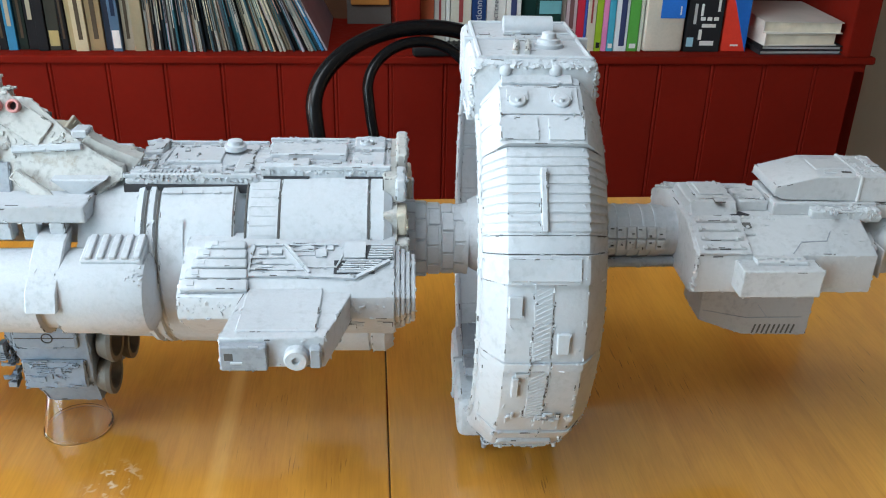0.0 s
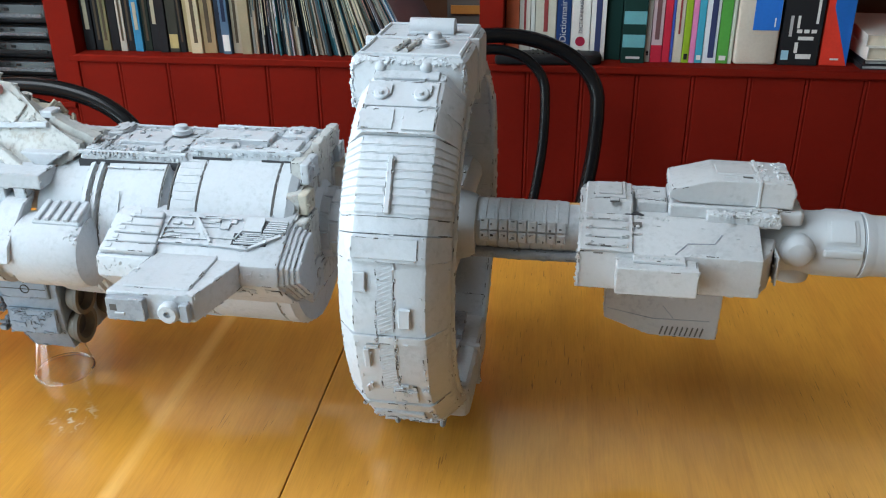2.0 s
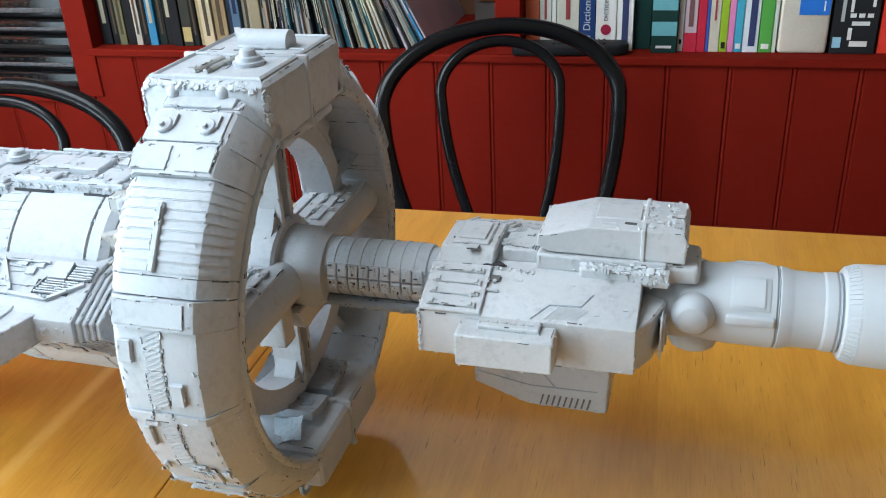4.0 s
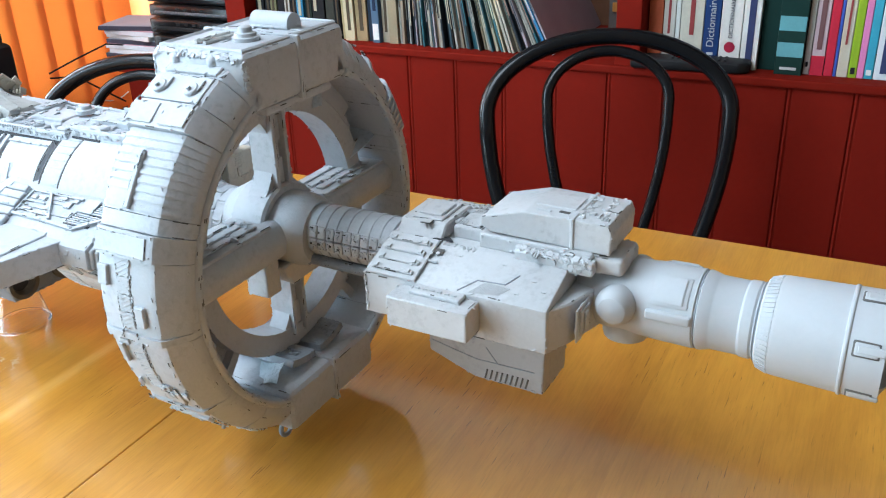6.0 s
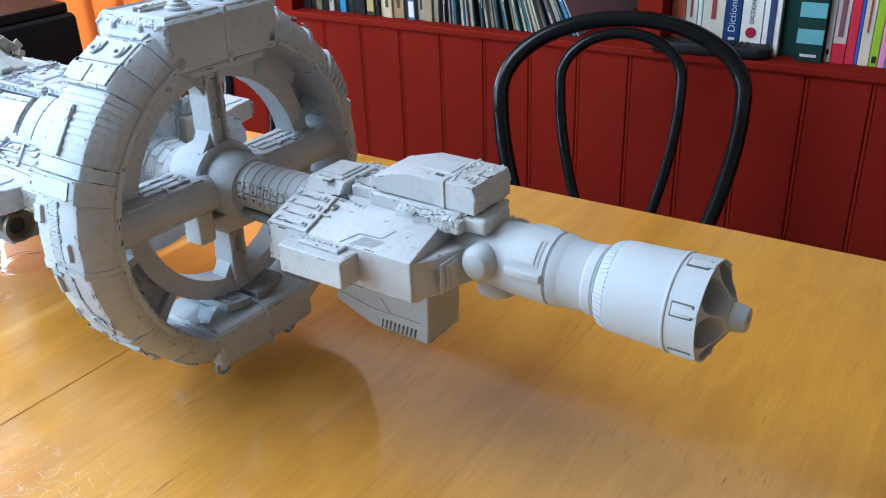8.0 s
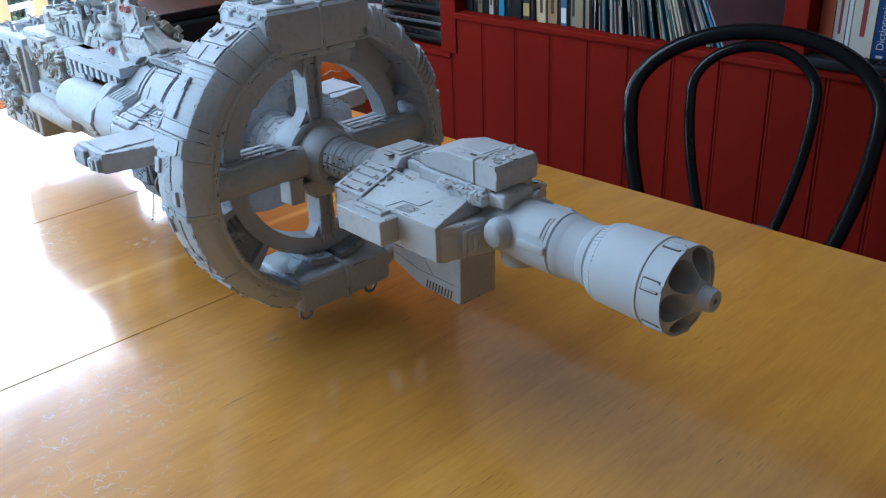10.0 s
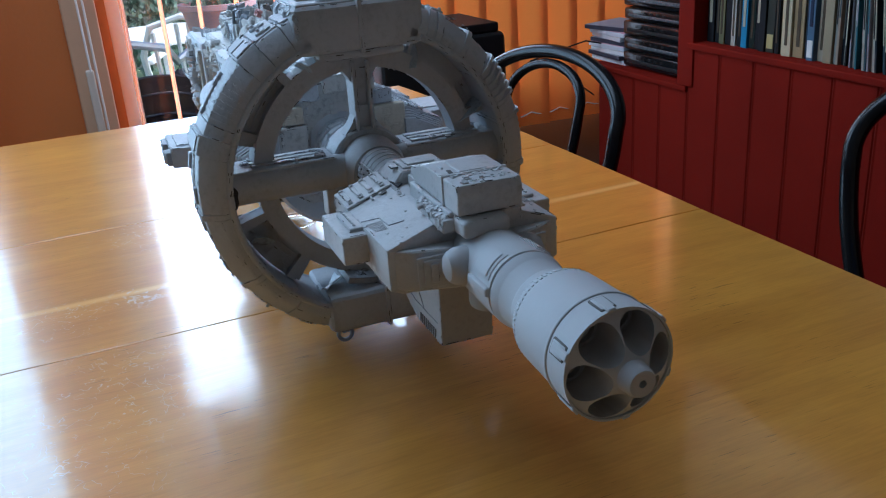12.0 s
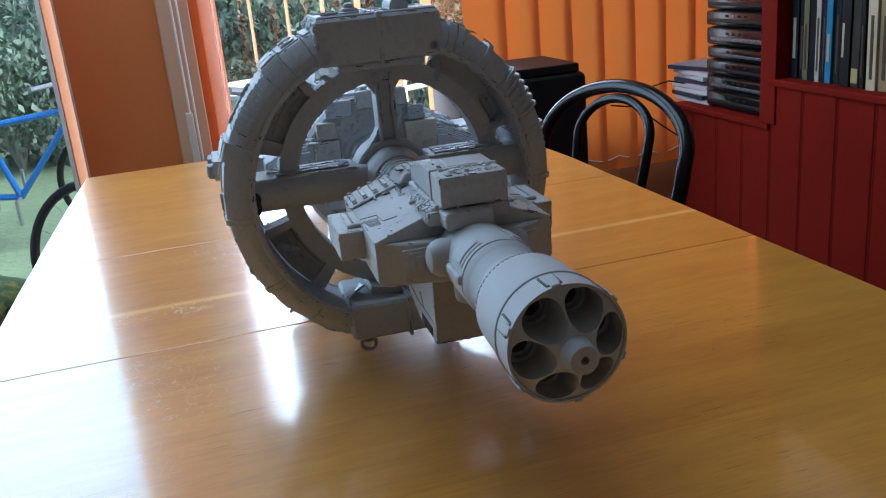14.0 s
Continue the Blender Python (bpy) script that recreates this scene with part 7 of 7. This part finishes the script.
# black dictionary: its title as bars
bk = book(0.447, 0.512, 0.25, 0.18, Y - 0.002, BLACK, "thick black dictionary with white lettering bars", soft=0.003)
bars(bk, 0.022, 0.058, 0.012, 0.020, paper(WHITE))
bars(bk, 0.022, 0.030, 0.022, 0.040, paper(WHITE))
bars(bk, 0.022, 0.058, 0.044, 0.050, paper(WHITE))
bars(bk, 0.022, 0.058, 0.056, 0.062, paper(WHITE), 3)
bars(bk, 0.022, 0.028, 0.064, 0.085, paper(WHITE))
bars(bk, 0.052, 0.058, 0.072, 0.130, paper(WHITE))
bars(bk, 0.010, 0.017, 0.050, 0.085, paper((0.4, 0.4, 0.4)))
bm = bmesh.new()
box(bm, (0.003, -0.0009, 0.010), (0.015, 0.0004, 0.026))
part("print", bm, paper((0.3, 0.5, 0.6)), bk)
# red and blue dictionary split along a diagonal
rbk = book(0.516, 0.562, 0.25, 0.18, Y + 0.002, (0.70, 0.05, 0.03), "red and blue dictionary with a diagonal split", soft=0.002)
bm = bmesh.new()
prism(bm, [(0.0455, 0.0), (0.0455, 0.2), (0.012, 0.2), (0.012, 0.098)], -0.0009, 0.0004, "y")
part("blue_field", bm, paper((0.02, 0.12, 0.42)), rbk)
bars(rbk, 0.014, 0.034, 0.010, 0.013, paper(WHITE))

# lying books
zz = Z_SHELF
for (a, b, t, c, label, turn) in ((0.580, 0.735, 0.008, (0.03, 0.03, 0.035), "thin black book lying flat on the shelf", 1), (0.584, 0.733, 0.008, (0.02, 0.02, 0.022), "thin dark hardback lying flat", -1),
                                  (0.586, 0.722, 0.022, (0.62, 0.6, 0.55), "thick cream paperback lying flat", 2), (0.583, 0.726, 0.020, (0.6, 0.57, 0.52), "cream paperback lying on top of the pile", -3)):
    lb = thing("book", label, "book", pose((a + b) / 2, 1.465, zz, 0, 0, turn), "pile of lying books")
    w = b - a
    bm = bmesh.new()
    box(bm, (-w / 2, 0, 0), (w / 2, 0.2, 0.0015))
    box(bm, (-w / 2, 0, t - 0.0015), (w / 2, 0.2, t))
    box(bm, (-w / 2, 0, 0.0015), (-w / 2 + 0.002, 0.2, t - 0.0015))
    part("cover", bm, paper(c), lb)
    bm = bmesh.new()
    box(bm, (-w / 2 + 0.002, 0.003, 0.0015), (w / 2 - 0.003, 0.197, t - 0.0015))
    part("page_block", bm, M_PAGES if t > 0.01 else paper((0.5, 0.5, 0.5)), lb)
    zz += t
# black handset lying on the shelf
ph = thing("handset", "black ribbed plastic handset lying on the shelf edge", "handset", pose(0.052, 1.462, Z_SHELF, 0, 0, 4))
bm = bmesh.new()
prism(bm, [(-0.095, -0.02), (0.075, -0.022), (0.092, -0.012), (0.092, 0.016), (0.075, 0.026), (-0.095, 0.024)], 0.0, 0.018, "z", 0.006, 3)
part("body", bm, M_BLACK_MATT, ph)
for i in range(10):
    bm = bmesh.new()
    box(bm, (-0.03 + i * 0.009, -0.012, 0.017), (-0.026 + i * 0.009, 0.016, 0.0205), 0.001, 1)
    part("key", bm, M_BLACK_MATT, ph)

# ---- hi-fi stack and discs on the low shelf ----
zz = Z_LOW
for i, h in enumerate((0.038, 0.034, 0.036, 0.030, 0.042, 0.036, 0.034)):
    dx = (0, 0.002, -0.001, 0.003, 0, -0.002, 0.001)[i]
    hf = thing("hifi_unit", "black stacked hi-fi unit with a glossy rounded front", "hi-fi", pose(-0.998 + dx, 1.475, zz), "hi-fi stack")
    bm = bmesh.new()
    box(bm, (-0.115, 0.012, 0.002), (0.115, 0.25, h - 0.001), 0.003, 2)
    part("body", bm, M_BLACK_MATT, hf)
    bm = bmesh.new()
    box(bm, (-0.116, 0.0, 0.003), (0.116, 0.014, h - 0.002), 0.005, 3)
    part("front", bm, M_BLACK, hf)
    # on three units a lighter strip paints the reflection on the glossy front
    bm = bmesh.new()
    box(bm, (-0.100, -0.002, h * 0.30), (0.100, 0.004, h * 0.52), 0.0015, 1)
    part("trim_strip", bm, M_TRIM_SHEEN if i in (1, 3, 4) else M_BLACK_MATT, hf)
    for k in range(4):
        bm = bmesh.new()
        box(bm, (-0.04 + 0.022 * k, -0.0015, h * 0.62), (-0.03 + 0.022 * k, 0.004, h * 0.76), 0.0008, 1)
        part("button", bm, M_STEEL if i == 5 and k == 1 else M_BLACK_MATT, hf)
    zz += h
zz = Z_LOW
for i in range(8):
    t = 0.0105
    cd = thing("disc_case", "clear disc case in an untidy stack beside the hi-fi", "disc case", pose(-1.185 + rb.uniform(-0.008, 0.008) - (0.02 if i == 7 else 0), 1.535 + rb.uniform(-0.01, 0.01), zz, 0, 0, rb.uniform(-8, 8) + (14 if i == 7 else 0)), "stack of discs")
    bm = bmesh.new()
    box(bm, (-0.071, -0.0625, 0.0), (0.071, 0.0625, t - 0.0012), 0.0008, 1)
    part("tray", bm, paper(((0.55, 0.58, 0.62), (0.05, 0.05, 0.07), (0.62, 0.64, 0.66))[i % 3], 0.25), cd)
    bm = bmesh.new()
    box(bm, (-0.068, -0.060, t - 0.0012), (0.068, 0.060, t), 0.0003, 1)
    part("inlay", bm, paper(((0.5, 0.3, 0.35), (0.3, 0.32, 0.36), (0.55, 0.5, 0.45))[i % 3], 0.2), cd)
    zz += t


# ---- black bentwood style metal chairs ----
def hoop(rx_low, rx_mid, z_mid, z_top, z_low, y_mid, y_top, n=28):
    """An arch that widens to z_mid and closes in a round top, leaning back."""
    pts = []
    for i in range(9):
        t = i / 8
        pts.append((-(rx_low + (rx_mid - rx_low) * math.sin(t * math.pi / 2)), 0.0 + y_mid * t, z_low + (z_mid - z_low) * t))
    for i in range(1, n):
        a = math.pi - math.pi * i / n
        k = math.sin(a)
        pts.append((rx_mid * math.cos(a), y_mid + (y_top - y_mid) * k, z_mid + (z_top - z_mid) * k))
    return pts + [(-x, y, z) for x, y, z in reversed(pts[:9])]


def bent_chair(m, label):
    c = thing("dining_chair", label, "chair", m, "chairs round the table")
    bm = bmesh.new()
    tube(bm, hoop(0.1120, 0.1830, 0.7449, 0.8509, 0.455, 0.047, 0.091), 0.0125, 20)
    part("back_hoop", bm, M_BLACK, c)
    bm = bmesh.new()
    tube(bm, hoop(0.021, 0.0915, 0.7639, 0.8307, 0.455, 0.0567, 0.0812), 0.0085, 18)
    part("inner_hoop", bm, M_BLACK, c)
    bm = bmesh.new()
    tube(bm, [(0.195 * math.cos(t), -0.185 + 0.195 * math.sin(t), 0.445) for t in (2 * math.pi * i / 36 for i in range(36))], 0.013, 18, True)
    part("seat_ring", bm, M_BLACK, c)
    bm = bmesh.new()
    lathe(bm, [(0.440, 0.180), (0.452, 0.192), (0.466, 0.186), (0.472, 0.150), (0.472, 0.0)], 40, pose(0, -0.185, 0, 0, -90, 0), caps=False)
    part("seat", bm, M_SEAT, c)
    for x, y in ((-0.15, -0.03), (0.15, -0.03), (-0.13, -0.33), (0.13, -0.33)):
        bm = bmesh.new()
        tube(bm, [(x, y, 0.445), (x * 1.12, y * 1.02 + (0.03 if y > -0.1 else -0.02), 0.22), (x * 1.28, y + (0.07 if y > -0.1 else -0.045), 0.0)], 0.012, 18)
        part("leg", bm, M_BLACK, c)
    bm = bmesh.new()
    tube(bm, [(0.165 * math.cos(t), -0.185 + 0.165 * math.sin(t), 0.26) for t in (2 * math.pi * i / 32 for i in range(32))], 0.007, 17, True)
    part("foot_ring", bm, M_BLACK, c)
    return c


chair = bent_chair(pose(-0.011, 1.2453, 0, 0, 0, 23.9), "black bentwood dining chair against the red bookcase")
other = copy_thing(chair, pose(-0.690, 0.965, 0, 0, 0, 14))
other.scale = (1, 1, 0.97)
tagged(other, "black bentwood dining chair pushed in at the table")

# blue bundle of cloth on the chair by the bookcase
bm = bmesh.new()
lump(bm, (0, 0, 0.095), (0.10, 0.10, 0.095), random.Random(9), 0.25, 4)
for v in bm.verts:
    v.co.z = max(0.0, v.co.z)
solo("blue_pullover", bm, M_CLOTH, "crumpled blue pullover on the seat of a black chair", "pullover", m=pose(0.115, 1.055, 0.4725))

# black media cabinet near the window
tv = thing("stereo_speaker", "tall black boxy loudspeaker with a flat lid near the orange blinds", "loudspeaker", pose(-1.40, 1.10, 0.0))
bm = bmesh.new()
box(bm, (-0.12, -0.17, 0.0), (0.12, 0.155, 0.775), 0.015, 3)
part("body", bm, M_BLACK_MATT, tv)
bm = bmesh.new()
box(bm, (-0.11, -0.12, 0.775), (0.11, 0.14, 0.797), 0.004, 2)
part("lid", bm, M_BLACK_MATT, tv)
bm = bmesh.new()
tube(bm, [(-1.25, 1.30, 0.70), (-1.24, 1.36, 0.715), (-1.22, 1.44, 0.735), (-1.2, 1.5, 0.72)], 0.002, 6)
tube(bm, [(-1.25, 1.30, 0.69), (-1.24, 1.36, 0.68), (-1.22, 1.42, 0.63), (-1.215, 1.46, 0.60)], 0.002, 6)
solo("cable", bm, M_BLACK_MATT, "thin black cables hanging beside the hi-fi", "cable")


# stool on the near side with a patterned jacket thrown over it
st = thing("stool", "black metal stool on the near side of the table", "stool", pose(-0.50, -0.06, 0))
bm = bmesh.new()
lathe(bm, [(0.60, 0.0), (0.60, 0.14), (0.61, 0.15), (0.63, 0.15), (0.64, 0.13), (0.64, 0.0)], 32, pose(0, 0, 0, 0, -90, 0), caps=False)
part("seat", bm, M_SEAT, st)
for k in range(4):
    a = radians(45 + 90 * k)
    bm = bmesh.new()
    tube(bm, [(0.11 * math.cos(a), 0.11 * math.sin(a), 0.605), (0.17 * math.cos(a), 0.17 * math.sin(a), 0.0)], 0.011, 8)
    part("leg", bm, M_BLACK, st)
bm = bmesh.new()
lump(bm, (0, 0, 0.052), (0.16, 0.135, 0.055), random.Random(5), 0.22, 4)
for v in bm.verts:
    v.co.z = max(0.0, v.co.z)
solo("patterned_jacket", bm, M_CAMO, "crumpled green and yellow patterned jacket on a stool", "jacket", m=pose(-0.50, -0.055, 0.641))


# ---- the garden behind the windows ----
bm = bmesh.new()
n = 40
grid = [[bm.verts.new((-2.03 - 0.5 * i - 0.05 * i * i, -60 + 3 * j, -0.38 - 0.01 * math.sin(i * 1.7 + j))) for j in range(n + 1)] for i in range(n + 1)]
for i in range(n):
    for j in range(n):
        bm.faces.new((grid[i][j], grid[i][j + 1], grid[i + 1][j + 1], grid[i + 1][j]))
solo("ground", bm, M_GRASS, "green garden lawn", "lawn", kind="structure")
bm = bmesh.new()
box(bm, (-3.3, -3.5, -0.40), (-2.03, 3.6, -0.34), 0.01)
solo("pavement", bm, M_PAVING, "pale paved patio along the house", "patio", kind="structure")


def leaves(bm, c, r, count, rng, size):
    for _ in range(count):
        d = Vector((rng.gauss(0, 1), rng.gauss(0, 1), rng.gauss(0, 1))).normalized() * rng.uniform(0.55, 1.05)
        p = Vector(c) + Vector((d.x * r[0], d.y * r[1], d.z * r[2]))
        m = Matrix.Translation(p) @ Euler((rng.uniform(0, 6), rng.uniform(0, 6), rng.uniform(0, 6))).to_matrix().to_4x4()
        s = size * rng.uniform(0.6, 1.4)
        v = [bm.verts.new(m @ Vector(q)) for q in ((-s, 0, 0), (0, -s * 0.5, 0.1 * s), (s, 0, 0), (0, s * 0.5, 0.1 * s))]
        bm.faces.new(v)


rg = random.Random(11)
for k in range(9):
    y = -3.4 + k * 0.95
    bush = thing("bush", "dense leafy green garden bush at the fence", "bush", pose(-7.6 + rg.uniform(-0.3, 0.3), y * 1.25 + 0.8, -0.38), "garden hedge")
    bm = bmesh.new()
    for q in range(5):
        a = rg.uniform(0, 6.28)
        tube(bm, [(0, 0, 0), (0.15 * math.cos(a), 0.15 * math.sin(a), 0.5), (0.35 * math.cos(a), 0.35 * math.sin(a), 1.1)], 0.02, 6, taper=[0.03, 0.02, 0.008])
    part("stem", bm, M_FENCE, bush)
    bm = bmesh.new()
    for q in range(7):
        leaves(bm, (rg.uniform(-0.35, 0.35), rg.uniform(-0.4, 0.4), 0.35 + 0.2 * q), (0.50, 0.60, 0.40), 900, rg, 0.036)
    part("crown", bm, M_LEAF, bush)
fence = thing("garden_fence", "weathered brown wooden garden fence behind the bushes", "fence", pose(-8.8, 0.5, -0.38))
for k in range(60):
    bm = bmesh.new()
    box(bm, (0, -6 + k * 0.2, 0), (0.02, -5.82 + k * 0.2, 1.8 + rg.uniform(-0.02, 0.02)))
    part("board", bm, M_FENCE, fence)


def bicycle(m, material, label):
    b = thing("bicycle", label, "bicycle", m, "bicycles in the garden")
    for x in (-0.52, 0.52):
        bm = bmesh.new()
        tube(bm, [(x + 0.32 * math.cos(t), 0, 0.34 + 0.32 * math.sin(t)) for t in (2 * math.pi * i / 40 for i in range(40))], 0.02, 8, True)
        w = part("tyre", bm, M_BLACK_MATT, b)
        bm = bmesh.new()
        for i in range(14):
            t = 2 * math.pi * i / 14
            tube(bm, [(x, 0, 0.34), (x + 0.31 * math.cos(t), 0, 0.34 + 0.31 * math.sin(t))], 0.002, 4)
        part("spokes", bm, M_STEEL, w)
    bm = bmesh.new()
    for p, q in (((-0.52, 0.34), (-0.05, 0.30)), ((-0.05, 0.30), (-0.18, 0.80)), ((-0.52, 0.34), (-0.16, 0.74)), ((-0.05, 0.30), (0.36, 0.76)), ((-0.16, 0.74), (0.36, 0.80)), ((0.52, 0.34), (0.34, 0.90))):
        tube(bm, [(p[0], 0, p[1]), (q[0], 0, q[1])], 0.019, 8)
    part("frame", bm, material, b)
    bm = bmesh.new()
    tube(bm, [(0.30, -0.28, 1.0), (0.36, -0.12, 0.98), (0.34, 0, 0.93), (0.36, 0.12, 0.98), (0.30, 0.28, 1.0)], 0.014, 8)
    part("handlebar", bm, M_STEEL, b)
    bm = bmesh.new()
    box(bm, (-0.32, -0.06, 0.84), (-0.06, 0.06, 0.89), 0.02, 2)
    part("saddle", bm, M_BLACK_MATT, b)
    bm = bmesh.new()
    tube(bm, [(-0.05, -0.1, 0.16), (-0.05, -0.08, 0.30), (-0.05, 0.08, 0.30), (-0.05, 0.1, 0.44)], 0.012, 6)
    part("crank", bm, M_STEEL, b)
    return b


bicycle(pose(-5.0, -0.62, -0.37, 8, 0, 75), M_BLUE, "blue bicycle leaning on the patio")
bicycle(pose(-2.78, 0.30, -0.34, -8, 0, 58), M_BIKE, "dark grey bicycle parked in front of white garden chairs")


def garden_chair(m):
    c = thing("garden_chair", "white moulded plastic garden chair", "chair", m, "garden chairs")
    for x in (-0.24, 0.24):
        for y in (-0.22, 0.22):
            bm = bmesh.new()
            box(bm, (x - 0.025, y - 0.02, 0), (x + 0.025, y + 0.02, 0.42 if y > 0 else 0.64), 0.006)
            part("leg", bm, M_WHITE_PLASTIC, c)
        bm = bmesh.new()
        box(bm, (x - 0.03, -0.25, 0.64), (x + 0.03, 0.24, 0.67), 0.01)
        part("armrest", bm, M_WHITE_PLASTIC, c)
    bm = bmesh.new()
    box(bm, (-0.25, -0.25, 0.40), (0.25, 0.24, 0.43), 0.01)
    part("seat", bm, M_WHITE_PLASTIC, c)
    bm = bmesh.new()
    tube(bm, [(-0.24, 0.22, 0.42), (-0.25, 0.28, 0.70), (-0.18, 0.31, 0.86), (0, 0.32, 0.91), (0.18, 0.31, 0.86), (0.25, 0.28, 0.70), (0.24, 0.22, 0.42)], 0.02, 8)
    part("back_frame", bm, M_WHITE_PLASTIC, c)
    for i in range(6):
        x = -0.17 + 0.068 * i
        bm = bmesh.new()
        tube(bm, [(x, 0.23, 0.42), (x, 0.29, 0.68), (x, 0.315, 0.88 - abs(x) * 0.3)], 0.014, 6)
        part("back_slat", bm, M_WHITE_PLASTIC, c)
    return c


gc = garden_chair(pose(-4.9, 1.05, -0.38, 0, 0, 250))
copy_thing(gc, pose(-5.2, 1.75, -0.38, 0, 0, 205))
# black garden chair with a wide bowed back, close behind the window
c = thing("garden_chair", "black garden chair with a wide bowed slatted back on the patio", "chair", pose(-2.24, 0.52, -0.34, 0, 0, 90), "black garden chair")


def bowed(i, drop, dy):
    a = radians(-58 + 116 * i / 20)
    return (0.34 * math.sin(a), 0.20 * math.cos(a) - 0.16 + dy, 0.955 - drop - 0.135 * ((i - 10) / 10) ** 2)


for d0, d1 in ((0.0, 0.052), (0.056, 0.118), (0.122, 0.40)):
    bm = bmesh.new()
    rows = []
    for i in range(21):
        rows.append([bm.verts.new(bowed(i, d, dy)) for d, dy in ((d1, 0.0), (d0 + 0.004, 0.012), (d0, 0.004), (d0 + 0.004, -0.004), (d1, -0.014))])
    for p, q in zip(rows, rows[1:]):
        for k in range(5):
            bm.faces.new((p[k], p[(k + 1) % 5], q[(k + 1) % 5], q[k]))
    bm.faces.new(rows[0])
    bm.faces.new(rows[-1])
    part("back_slat", bm, M_SEAT, c)
bm = bmesh.new()
box(bm, (-0.27, -0.46, 0.42), (0.27, -0.02, 0.46), 0.02, 3)
part("seat", bm, M_SEAT, c)
for x, y in ((-0.26, -0.05), (0.26, -0.05), (-0.24, -0.43), (0.24, -0.43)):
    bm = bmesh.new()
    tube(bm, [(x, y, 0.60 if y > -0.1 else 0.43), (x * 1.05, y, 0.0)], 0.014, 12)
    part("leg", bm, M_BLACK, c)
pillar = thing("brick_pillar", "low weathered brick pillar carrying a faded pink tub", "pillar", pose(-4.2, 1.07, -0.38))
for k in range(11):
    for j in range(2):
        bm = bmesh.new()
        y0 = -0.17 + 0.17 * j + (0.045 if k % 2 else 0) * (j == 1) - (0.0 if k % 2 else 0)
        box(bm, (-0.11, y0 + 0.004, 0.075 * k), (0.11, y0 + 0.166, 0.075 * k + 0.066), 0.005, 1)
        part("brick", bm, M_BRICK, pillar)
tub = thing("plant_tub", "faded pink plastic tub with green leaves on a brick pillar", "plant tub", pose(-4.2, 1.09, 0.437))
bm = bmesh.new()
lathe(bm, [(0.0, 0.0), (0.0, 0.15), (0.16, 0.19), (0.165, 0.205), (0.19, 0.205), (0.19, 0.185), (0.15, 0.18), (0.15, 0.0)], 36, pose(0, 0, 0, 0, -90, 0), caps=False)
part("tub", bm, M_TUB, tub)
bm = bmesh.new()
leaves(bm, (0, 0, 0.24), (0.18, 0.18, 0.12), 260, random.Random(4), 0.03)
part("leaf_clump", bm, M_LEAF, tub)
for x, y, r in ((-3.75, 1.05, 0.26), (-3.9, 1.95, 0.30), (-3.55, 0.62, 0.18)):
    weed = thing("low_plant", "bright green leafy plant at the patio edge", "plant", pose(x, y, -0.38), "plants along the patio")
    bm = bmesh.new()
    tube(bm, [(0, 0, 0), (0.02, 0.01, r)], 0.008, 5)
    part("stem", bm, M_LEAF, weed)
    bm = bmesh.new()
    leaves(bm, (0, 0, r * 0.9), (r, r, r * 0.8), 420, random.Random(int(r * 100)), 0.035)
    part("crown", bm, M_GRASS, weed)
gt = thing("garden_table", "white round plastic garden table", "table", pose(-5.5, 0.9, -0.38))
bm = bmesh.new()
lathe(bm, [(0.69, 0.42), (0.70, 0.45), (0.72, 0.45), (0.725, 0.44)], 40, pose(0, 0, 0, 0, -90, 0))
part("tabletop", bm, M_WHITE_PLASTIC, gt)
for i in range(4):
    a = radians(45 + 90 * i)
    bm = bmesh.new()
    tube(bm, [(0.3 * math.cos(a), 0.3 * math.sin(a), 0.69), (0.36 * math.cos(a), 0.36 * math.sin(a), 0.0)], 0.025, 8)
    part("leg", bm, M_WHITE_PLASTIC, gt)
